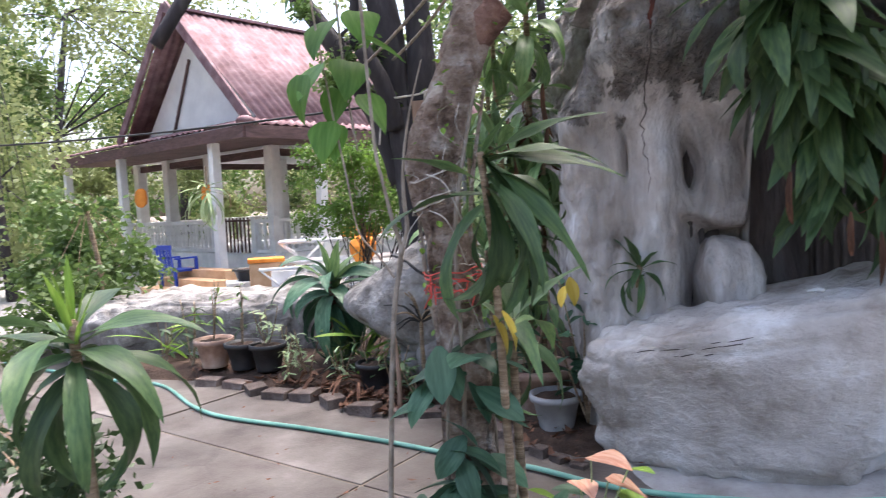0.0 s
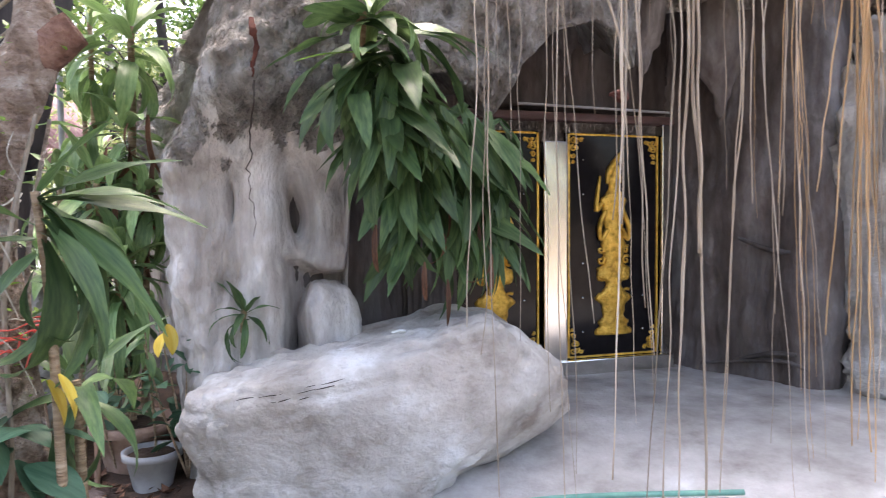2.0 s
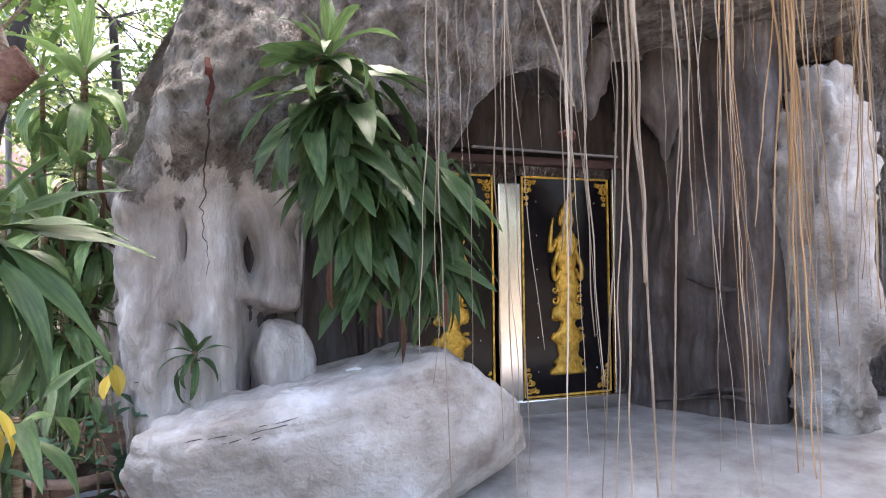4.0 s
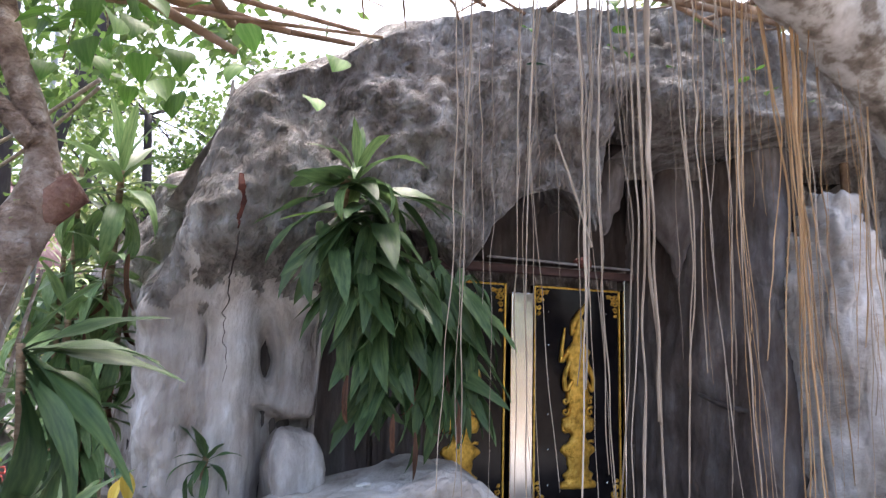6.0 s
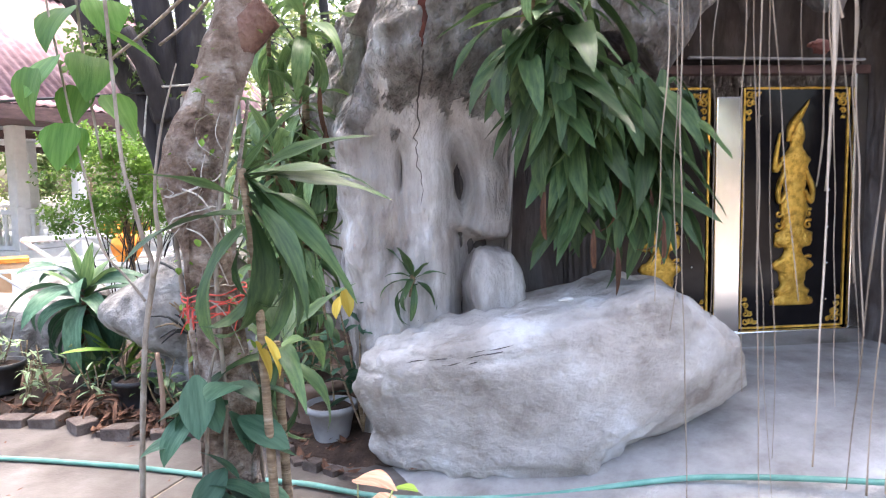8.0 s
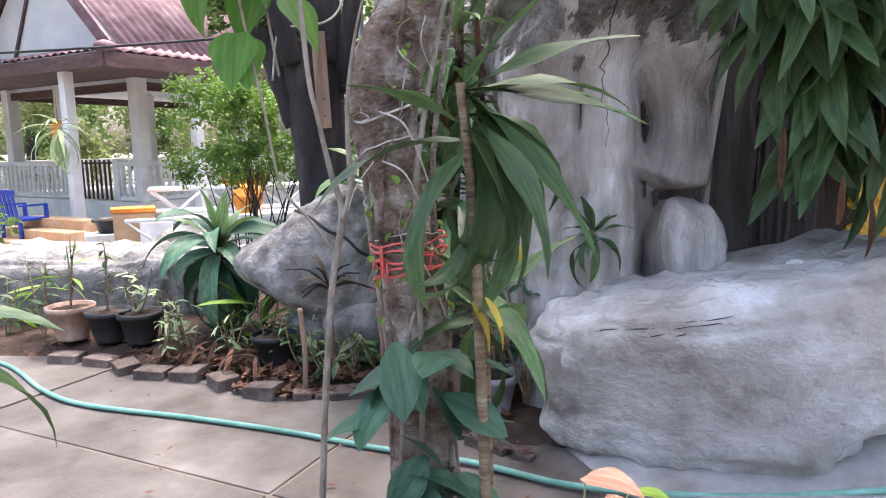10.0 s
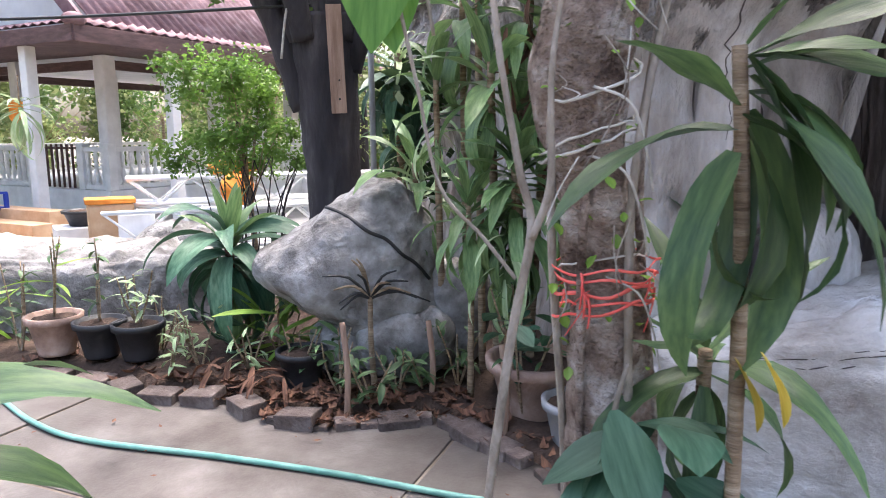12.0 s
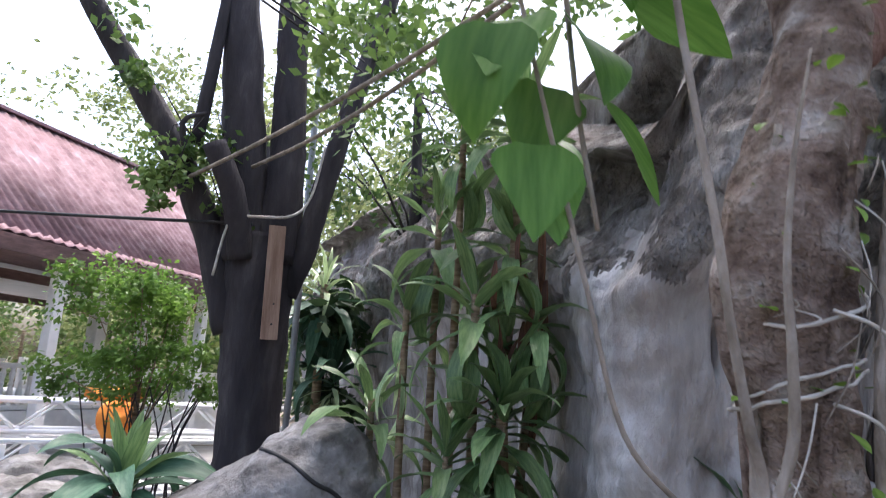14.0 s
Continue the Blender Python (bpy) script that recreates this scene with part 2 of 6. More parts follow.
M_WHITE = mat("white_paint", two((0.66, 0.65, 0.64), (0.8, 0.79, 0.78)), 4.0, 0.6, 0.1, 60, blotch=0.1)
M_GABLE = mat("pale_gable_board", two((0.62, 0.62, 0.63), (0.74, 0.74, 0.74)), 2.0, 0.7, 0.1, 40, blotch=0.1)
M_ROOF = mat("faded_red_roof", [(0.3, (0.12, 0.066, 0.07)), (0.45, (0.19, 0.115, 0.123)), (0.58, (0.245, 0.16, 0.17)), (0.72, (0.35, 0.26, 0.275))], 3.2, 0.8, 0.25, 40, blotch=0.3, spec=0.15)
M_BEAM = mat("dark_red_timber", two((0.075, 0.04, 0.038), (0.13, 0.075, 0.07)), 6.0, 0.7, 0.3, 40, stretch=(1, 1, 4))
M_ORANGE = mat("orange_tiles", two((0.48, 0.29, 0.16), (0.6, 0.41, 0.26)), 5.0, 0.6, 0.1, 40, blotch=0.15)
M_ORANGECLOTH = mat("orange_cloth", two((0.68, 0.2, 0.03), (0.8, 0.32, 0.06)), 6.0, 0.9, 0.4, 30)
M_BLUE = mat("blue_plastic", two((0.015, 0.04, 0.3), (0.03, 0.07, 0.42)), 6.0, 0.35, 0, 30)
M_STEEL = mat("polished_steel", two((0.62, 0.6, 0.57), (0.75, 0.73, 0.7)), 3.0, 0.16, 0.04, 6, metal=1.0)
M_TRUSS = mat("white_aluminium", two((0.7, 0.7, 0.71), (0.82, 0.82, 0.83)), 6.0, 0.4, 0.05, 40)
M_BLACK = mat("black_lacquer", two((0.006, 0.005, 0.006), (0.012, 0.01, 0.011)), 6.0, 0.1, 0.03, 12, spec=0.16)
M_GOLD = mat("gilded_relief", [(0.3, (0.32, 0.16, 0.02)), (0.5, (0.72, 0.42, 0.07)), (0.7, (0.9, 0.6, 0.14))], 18.0, 0.38, 0.9, 55, metal=0.55, dist=0.012)
M_TERRACOTTA = mat("terracotta_pot", [(0.3, (0.22, 0.14, 0.11)), (0.5, (0.36, 0.24, 0.19)), (0.7, (0.48, 0.37, 0.31))], 7.0, 0.9, 0.3, 50)
M_GREYPOT = mat("grey_plastic_pot", two((0.26, 0.26, 0.27), (0.38, 0.38, 0.39)), 6.0, 0.6, 0.15, 40)
M_BLACKPOT = mat("black_plastic_pot", two((0.012, 0.013, 0.015), (0.03, 0.03, 0.034)), 6.0, 0.5, 0.15, 40)
M_HOSE = mat("green_hose", two((0.1, 0.27, 0.22), (0.19, 0.4, 0.33)), 7.0, 0.4, 0.1, 60)
M_CORD = mat("white_cord", two((0.36, 0.33, 0.29), (0.6, 0.57, 0.52)), 20.0, 0.9, 0.4, 80)
M_PLANK = mat("grey_brown_plank", two((0.25, 0.15, 0.105), (0.4, 0.27, 0.2)), 5.0, 0.85, 0.4, 30, stretch=(4, 4, 0.5))
M_RED = mat("red_ribbon", two((0.6, 0.07, 0.06), (0.78, 0.17, 0.14)), 8.0, 0.7, 0.2, 40)
M_RUST = mat("rust_stain", two((0.06, 0.02, 0.016), (0.13, 0.042, 0.03)), 16.0, 0.95, 0.4, 40)
M_WIRE = mat("black_cable", two((0.012, 0.012, 0.012), (0.03, 0.03, 0.03)), 8.0, 0.6, 0, 40)
M_PAPER = mat("scrap_paper", two((0.75, 0.75, 0.73), (0.85, 0.85, 0.83)), 8.0, 0.8, 0.1, 40)
M_GALV = mat("galvanised_pipe", two((0.3, 0.31, 0.32), (0.42, 0.43, 0.45)), 6.0, 0.5, 0.1, 40, metal=0.6)


# ---- mesh helpers ----
def mesh_ob(name, verts, faces, material, parent=None, label="", smooth=True):
    me = bpy.data.meshes.new(name)
    me.from_pydata([tuple(v) for v in verts], [], faces)
    me.materials.append(material)
    if smooth:
        me.shade_smooth()
    me.update()
    ob = new(name, me)
    if parent:
        ob.parent = parent
    if label:
        tagged(ob, label)
    return ob


def part(name, bm, material, parent=None, label="", smooth=False):
    me = bpy.data.meshes.new(name)
    bm.normal_update()
    bm.to_mesh(me)
    bm.free()
    me.materials.append(material)
    if smooth:
        me.shade_smooth()
    ob = new(name, me)
    if parent:
        ob.parent = parent
    if label:
        tagged(ob, label)
    return ob


def thing(name, label, category, group="", at=(0, 0, 0), rz=0.0, kind=""):
    ob = new(name)
    ob.matrix_world = pose(*at, 0, 0, rz)
    ob.empty_display_size = 0.1
    return tagged(ob, label, category, group, kind)


def box(bm, size, m=None, bevel=0.0):
    """A box with its base centre at m's origin."""
    m = m or Matrix()
    r = bmesh.ops.create_cube(bm, size=1.0, matrix=m @ Matrix.Translation((0, 0, size[2] / 2)) @ Matrix.Diagonal((*size, 1)))
    if bevel:
        es = list({e for v in r["verts"] for e in v.link_edges})
        bmesh.ops.bevel(bm, geom=es, offset=bevel, segments=2, affect="EDGES", profile=0.6)


def box_part(name, size, at, material, parent=None, rz=0.0, bevel=0.008, rx=0.0, ry=0.0, label=""):
    bm = bmesh.new()
    box(bm, size, None, bevel)
    ob = part(name, bm, material, parent, label)
    ob.matrix_basis = pose(*at, rx, ry, rz)
    return ob


def smooth_path(pts, n):
    """Catmull-Rom points through pts (of any dimension), n to a stretch."""
    pts = [np.array(p, float) for p in pts]
    out = []
    for i in range(len(pts) - 1):
        p0, p1, p2, p3 = pts[max(i - 1, 0)], pts[i], pts[i + 1], pts[min(i + 2, len(pts) - 1)]
        for k in range(n):
            t = k / n
            out.append(0.5 * (2 * p1 + (p2 - p0) * t + (2 * p0 - 5 * p1 + 4 * p2 - p3) * t * t + (3 * p1 - p0 - 3 * p2 + p3) * t ** 3))
    out.append(pts[-1])
    return out


def tube(verts, faces, pts, sides=8, rough=0.0, seed=0.0):
    """Sweep a round section along rows of (x, y, z, radius) and add it to the lists."""
    base = len(verts)
    up = Vector((0.31, 0.77, 0.2)).normalized()
    k = len(pts)
    for i, p in enumerate(pts):
        a, b = Vector(pts[max(i - 1, 0)][:3]), Vector(pts[min(i + 1, k - 1)][:3])
        d = (b - a).normalized() if (b - a).length > 1e-9 else Vector((0, 0, 1))
        s = d.cross(up)
        s = s.normalized() if s.length > 0.05 else d.cross(Vector((1, 0, 0))).normalized()
        w = d.cross(s)
        for j in range(sides):
            an = 2 * math.pi * j / sides
            r = p[3]
            c = Vector(p[:3])
            o = s * math.cos(an) + w * math.sin(an)
            if rough:
                r *= 1 + rough * noise.noise((c + o * 0.3) * 5 + Vector((seed, 0, 0))) + rough * 0.6 * noise.noise((c + o * r) * 14 + Vector((seed, 0, 0)))
            verts.append(c + o * r)
    for i in range(k - 1):
        for j in range(sides):
            a, b = base + i * sides + j, base + i * sides + (j + 1) % sides
            faces.append((a, b, b + sides, a + sides))
    faces.append(tuple(base + j for j in reversed(range(sides))))
    faces.append(tuple(base + (k - 1) * sides + j for j in range(sides)))


def tube_part(name, pts, material, parent=None, label="", sides=8, n=6, rough=0.0, seed=0.0):
    v, f = [], []
    tube(v, f, smooth_path(pts, n), sides, rough, seed)
    return mesh_ob(name, v, f, material, parent, label)


def blob(name, c, r, material, parent=None, rz=0.0, e=0.8, amp=0.1, fs=1.6, fine=0.25, shape=None, nu=64, nv=40, seed=0.0, label=""):
    """A rock: a squared-off ball pushed about by two scales of noise."""
    v, f = [], []
    sg = lambda a, p: math.copysign(abs(a) ** p, a)
    rot = Matrix.Rotation(radians(rz), 3, "Z")
    for i in range(nv + 1):
        ph = -math.pi / 2 + math.pi * i / nv
        for j in range(nu):
            th = 2 * math.pi * j / nu
            p = Vector((sg(math.cos(ph), e) * sg(math.cos(th), e), sg(math.cos(ph), e) * sg(math.sin(th), e), sg(math.sin(ph), e)))
            nrm = p.normalized()
            p = Vector((p.x * r[0], p.y * r[1], p.z * r[2]))
            if shape:
                p = Vector(shape(*p))
            q = p + Vector((seed, seed * 0.7, seed * 1.3))
            d = amp * noise.fractal(q * fs, 0.9, 2.1, 4) + amp * fine * (abs(noise.noise(q * fs * 3.7)) * 2 - 0.6)
            v.append(rot @ (p + nrm * d) + Vector(c))
    for i in range(nv):
        for j in range(nu):
            a, b = i * nu + j, i * nu + (j + 1) % nu
            f.append((a, b, b + nu, a + nu))
    return mesh_ob(name, v, f, material, parent, label)


def interp(x, table):
    return float(np.interp(x, [a for a, _ in table], [b for _, b in table]))


def sstep(a, b, x):
    t = min(max((x - a) / (b - a), 0), 1)
    return t * t * (3 - 2 * t)


# ---- ground ----
ground = mesh_ob("ground", [(-400, -400, -0.03), (400, -400, -0.03), (400, 400, -0.03), (-400, 400, -0.03)], [(0, 1, 2, 3)], M_GROUND)
tagged(ground, "bare trodden earth yard reaching into the distance", "ground", kind="structure")
v = [(-14 + 17 * a / 40, 7.0 + 7.5 * b / 30, 0) for a in range(41) for b in range(31)]
v = [(x, y, -0.022 + 0.195 * sstep(-2.3, -3.1, x) * sstep(7.4, 8.8, y)) for x, y, _ in v]
yard = mesh_ob("yard_pavement", v, [(a * 31 + b, a * 31 + 31 + b, a * 31 + 32 + b, a * 31 + b + 1) for a in range(40) for b in range(30)], M_WHITEGROUND)
tagged(yard, "pale worn concrete yard in front of the pavilion", "pavement", kind="structure")

pavement = thing("pavement", "large weathered concrete paving slabs with dirty joints", "pavement", at=(0.12, 3.68, 0), rz=-30.5, kind="structure")


def slab_mesh(w, h):
    bm = bmesh.new()
    box(bm, (w, h, 0.08), pose(0, 0, -0.08), 0.006)
    me = bpy.data.meshes.new("slab")
    bm.to_mesh(me)
    bm.free()
    me.materials.append(M_CONCRETE)
    return me


SLAB = slab_mesh(1.984, 2.384)
for i in range(-4, 3):
    for j in range(-3, 2):
        s = new("slab", SLAB)
        s.parent = pavement
        s.matrix_basis = pose(i * 2.0 + 1.0, -0.72 + j * 2.4 + 1.2, random.uniform(-0.003, 0.003), random.uniform(-0.1, 0.1), random.uniform(-0.1, 0.1), 0)


joint = mesh_ob("joint_fill", [(-8, -7.9, -0.009), (6, -7.9, -0.009), (6, 4.08, -0.009), (-8, 4.08, -0.009)], [(0, 1, 2, 3)], M_GROUND, pavement, "dirt filling the joints between the slabs")


def terrace_z(x, y):
    """Height of the cement apron that climbs to the grotto's door."""
    d = (x - 2.6) * 0.62 + (y - 2.35) * 0.78
    return -0.02 + 0.32 * sstep(-0.9, 1.15, d)


v, f = [], []
NX, NY = 70, 60
for i in range(NX + 1):
    for j in range(NY + 1):
        x, y = 0.9 + 7.1 * i / NX, -2.5 + 7.3 * j / NY
        z = terrace_z(x, y) + 0.012 * noise.fractal(Vector((x * 1.4, y * 1.4, 3)), 1, 2, 4)
        edge = sstep(0.0, 0.5, x - 0.9 - max(0, (y - 2.6) * 0.0))
        v.append((x, y, z * edge - 0.03 * (1 - edge)))
for i in range(NX):
    for j in range(NY):
        a = i * (NY + 1) + j
        f.append((a, a + NY + 1, a + NY + 2, a + 1))
terrace = mesh_ob("terrace", v, f, M_TERRACE)
tagged(terrace, "pale scuffed cement apron rising to the grotto door", "pavement", kind="structure")

BORDER = [(-3.2, 5.35), (-2.02, 5.09), (-1.5, 4.9), (-1.32, 4.68), (-0.84, 4.54), (-0.6, 4.27), (-0.3, 4.14), (0.22, 4.14), (0.32, 3.98), (0.48, 3.73), (0.62, 3.45), (0.9, 3.2)]
v, f = [], []
for i in range(81):
    x = -3.2 + 4.3 * i / 80
    yb = interp(x, BORDER)
    for j in range(31):
        t = j / 30
        y = yb + (6.6 - yb) * t
        z = -0.03 + 0.1 * sstep(0, 0.12, t) + 0.035 * noise.fractal(Vector((x * 3, y * 3, 0)), 1, 2, 4) * sstep(0, 0.06, t)
        v.append((x, y, z))
for i in range(80):
    for j in range(30):
        a = i * 31 + j
        f.append((a, a + 31, a + 32, a + 1))
bed = mesh_ob("planting_bed", v, f, M_SOIL)
tagged(bed, "dark soil planting bed littered with dead leaves", "planting bed", kind="structure")

# ---- rocks ----
def boulder_shape(x, y, z):
    """Flat-topped wedge: low at its west tip, undercut towards the east."""
    u = x / 1.03
    t = (z + 0.5) / 1.0
    x2 = x * (1 - (0.7 * (1 - sstep(0.0, 0.62, t)) if x > 0 else 0.14 * (1 - t)))
    z2 = -0.46 + t * (0.62 + interp(u, [(-1, 0.3), (-0.5, 0.54), (0.1, 0.7), (0.45, 0.86), (0.75, 0.74), (1, 0.4)]) * 1.0) * 0.69
    w = interp(u, [(-1, 0.3), (-0.6, 0.7), (0.0, 1.0), (0.5, 0.95), (1, 0.6)])
    return (x2, (y - 0.1 * t) * w + 0.05, z2)


boulder = blob("boulder", (1.86, 3.23, 0.43), (1.03, 0.5, 0.5), M_BOULDER, rz=-11, e=0.38, amp=0.05, fs=2.3, fine=0.6, nu=170, nv=110, seed=3, shape=boulder_shape)
tagged(boulder, "long pale grey weathered boulder lying before the grotto", "boulder")

rock = blob("bed_boulder", (-0.16, 5.0, 0.62), (0.56, 0.42, 0.5), M_GREYROCK, e=0.8, amp=0.06, fs=2.2, nu=96, nv=64, seed=11,
            shape=lambda x, y, z: (x * (1 - 0.45 * sstep(0.0, 0.55, z) - 0.3 * sstep(0.05, -0.45, z)) + 0.16 * sstep(0, 0.5, z) + 0.26 * sstep(0.05, -0.45, z), y, z))
tagged(rock, "large grey peaked boulder in the planting bed", "boulder")
ROCKCRACK = [(-0.42, 0.98), (-0.3, 1.0), (-0.18, 0.96), (-0.08, 0.89), (0.02, 0.84), (0.1, 0.76), (0.18, 0.7), (0.26, 0.6)]
for k, (c, r, s) in enumerate([((-0.12, 4.95, 0.16), (0.3, 0.24, 0.18), 21), ((0.12, 4.75, 0.24), (0.28, 0.24, 0.24), 22), ((0.4, 4.9, 0.35), (0.24, 0.25, 0.34), 23)]):
    tagged(blob("support_stone", c, r, M_GREYROCK, amp=0.05, fs=3, nu=40, nv=26, seed=s), "rough grey stone propping the peaked boulder", "stone", "stones under the peaked boulder")
ledge = blob("rock_ledge", (-2.42, 6.42, 0.2), (1.3, 0.6, 0.38), M_GREYROCK, rz=7, e=0.34, amp=0.07, fs=2.4, fine=0.5, nu=150, nv=70, seed=31)
tagged(ledge, "long flat-topped grey rock ledge behind the planting bed", "rock ledge")
tagged(blob("flat_stone", (-1.55, 6.9, 0.38), (0.42, 0.3, 0.3), M_GREYROCK, e=0.8, amp=0.05, fs=2.5, nu=56, nv=36, seed=36), "rounded grey stone standing behind the bed edge", "stone")

# ---- grotto ----
grotto = thing("grotto", "grey sculpted cement grotto with dripping overhang and cave mouth", "grotto")
PLAN = [(0.5, 10.2, 2.9), (0.82, 9.2, 3.1), (1.0, 7.5, 3.1), (1.04, 6.0, 2.95), (1.0, 4.9, 2.7), (0.92, 4.15, 2.4), (0.9, 3.72, 2.3), (1.1, 3.5, 2.68), (1.33, 3.45, 3.02), (1.71, 3.45, 3.2), (2.1, 3.4, 3.47), (2.54, 3.35, 3.69),
        (3.13, 3.3, 3.87), (4.0, 3.1, 4.05), (4.93, 3.0, 4.1), (5.65, 2.9, 3.75), (6.28, 2.8, 3.4), (6.9, 2.9, 3.0), (7.8, 3.4, 2.4)]
LIP = [(1.8, 1.15), (1.83, 1.5), (1.9, 2.0), (2.1, 2.2), (2.28, 2.24), (2.45, 2.1), (2.54, 2.02), (2.6, 2.13), (2.68, 2.32), (2.88, 2.5), (3.2, 2.6), (3.34, 2.52), (3.43, 2.33), (3.5, 2.45), (3.62, 2.68), (3.8, 2.86), (4.2, 2.92), (5.2, 2.96),
       (5.45, 2.7), (5.75, 2.36), (6.2, 2.3), (6.5, 1.6), (6.7, 0.2)]
BROW = [(3.4, 2.2), (3.6, 3.3), (3.8, 3.1), (4.2, 3.1), (5.0, 3.2), (6.0, 3.28), (6.5, 2.6)]
LIP_FROM, LIP_TO = 1.795, 6.7


def grotto_point(p, z, h):
    """A point of the shell: plan point p (x, y), height z of h, pushed out along the wall's normal."""
    x, y, nx, ny = p
    out = 0.0
    w = sstep(0.85, 1.25, x)
    out += w * (-0.16 + 0.5 * sstep(1.6, 2.3, z)) * (1 - 0.85 * sstep(h - 0.8, h, z))
    out += (1 - w) * (-0.06 + 0.14 * sstep(1.2, 1.9, z) - 0.36 * sstep(0.7 * h, h, z))
    if x > 3.4:
        out -= 0.75 * sstep(3.4, 3.75, x) * sstep(0.0, 0.14, interp(x, BROW) - z) * (1 - sstep(5.8, 6.6, x))
        out += 0.22 * sstep(3.5, 4.0, x) * sstep(-0.35, 0.0, interp(x, BROW) - z) * (1 - sstep(0.0, 0.14, interp(x, BROW) - z))
    if x < 2.1:
        # the pillar: lobe with an eye-like hollow, valley above it, small twin hollow, folds, crevice over the jaw block
        xv = 1.575 - 0.28 * max(z - 1.5, 0)
        out += 0.11 * math.exp(-((x - 1.71) / 0.115) ** 4) * sstep(1.13, 1.19, z) * (1 - sstep(1.7, 2.1, z))
        out -= 0.045 * math.exp(-((x - xv) / 0.045) ** 2) * sstep(1.25, 1.4, z) * (1 - sstep(1.75, 2.0, z))
        out -= 0.24 * math.exp(-((x - 1.575 - 0.1 * (1.5 - z)) / 0.034) ** 2 - ((z - 1.49) / 0.1) ** 2)
        out -= 0.1 * math.exp(-((x - 1.14) / 0.028) ** 2 - ((z - 1.56) / 0.1) ** 2)
        out += 0.1 * math.exp(-((x - 1.34) / 0.15) ** 2) * (1 - sstep(1.5, 2.0, z))
        out -= 0.025 * math.exp(-((x - 1.2) / 0.03) ** 2) * (1 - sstep(1.4, 1.8, z))
        zg = 1.15 + 0.45 * max(1.68 - x, 0)
        side = sstep(1.42, 1.58, x)
        out -= side * (0.16 * math.exp(-((z - zg) / 0.022) ** 2) + 0.13 * (1 - sstep(zg - 0.04, zg, z)))
    q = Vector((x, y, z))
    out += (0.06 if z < 1.9 else 0.1) * noise.fractal(q * 1.3, 0.9, 2.1, 4) + 0.035 * abs(noise.noise(Vector((x * 7, y * 7, z * 1.6)))) * (1 if z < 3.3 else 0.4)
    out += (0.03 + 0.035 * sstep(1.7, 2.2, z)) * noise.fractal(q * 4.5, 0.8, 2.0, 4) + 0.03 * sstep(1.8, 2.3, z) * noise.fractal(q * 11.0, 0.8, 2.0, 3)
    out += 0.05 * sstep(1.8, 2.6, z) * (abs(noise.noise(Vector((x * 9, y * 9, z * 1.3)))) - 0.2)
    return Vector((x + nx * out, y + ny * out, z))


plan = smooth_path(PLAN, 24)
NZ = 140
cols = []
for i, (x, y, h) in enumerate(plan):
    a, b = plan[max(i - 1, 0)], plan[min(i + 1, len(plan) - 1)]
    d = Vector((b[0] - a[0], b[1] - a[1])).normalized()
    z0 = -0.05
    if LIP_FROM < x < LIP_TO:
        z0 = interp(x, LIP)
    col = [grotto_point((x, y, d.y, -d.x), z0 + (h - z0) * k / NZ, h) for k in range(NZ + 1)]
    # the roof runs back from the ridge and, but for the flank beside the cave, down behind
    flank = x < 1.25 and y < 5.6
    run = 1.5 if flank or x < 0.9 else 3.0
    for k in range(1, 25):
        t = k / 24
        bx, by = x - d.y * run * t, y + d.x * run * t
        bz = h + 0.25 * math.sin(math.pi * min(t * 1.4, 1)) - (0.0 if flank else (h + 0.1) * sstep(0.55, 1.0, t))
        bz += 0.12 * noise.fractal(Vector((bx, by, 5)) * 1.2, 0.9, 2, 4)
        col.append(Vector((bx, by, bz)))
    if LIP_FROM < x < LIP_TO:
        # underside of the overhang, running into the cave
        inner = [Vector((p.x + d.y * -t, p.y + d.x * t, p.z + 0.25 * sstep(0, 0.6, t))) for p in (col[0],) for t in (0.75, 0.5, 0.3, 0.14, 0.05)]
    else:
        inner = [col[0].copy() for _ in range(5)]
    cols.append(inner + col)
R = len(cols[0])
v = [p for c in cols for p in c]
f = [(i * R + k, (i + 1) * R + k, (i + 1) * R + k + 1, i * R + k + 1) for i in range(len(cols) - 1) for k in range(R - 1)]
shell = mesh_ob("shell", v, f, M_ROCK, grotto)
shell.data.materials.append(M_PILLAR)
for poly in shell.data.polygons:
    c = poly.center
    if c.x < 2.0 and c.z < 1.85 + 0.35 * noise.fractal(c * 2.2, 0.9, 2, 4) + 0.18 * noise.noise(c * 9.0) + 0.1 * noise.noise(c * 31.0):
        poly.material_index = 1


def drape(ob, rows, lift=0.0):
    """Rows of (x, z, radius) laid on the southern face of a mesh."""
    tree_ = BVHTree.FromPolygons([w.co for w in ob.data.vertices], [tuple(q.vertices) for q in ob.data.polygons])
    out = []
    for x, z, r in rows:
        hit = tree_.ray_cast(Vector((x, 1.0, z)), Vector((0, 1, 0)))[0]
        if hit:
            out.append((x, hit.y - lift, z, r))
    return out


blob("jaw_stone", (1.72, 3.58, 0.78), (0.155, 0.2, 0.345), M_PILLAR, grotto, e=0.55, amp=0.04, fs=3, nu=48, nv=36, seed=41, label="pale rounded block below the pillar's lobe")
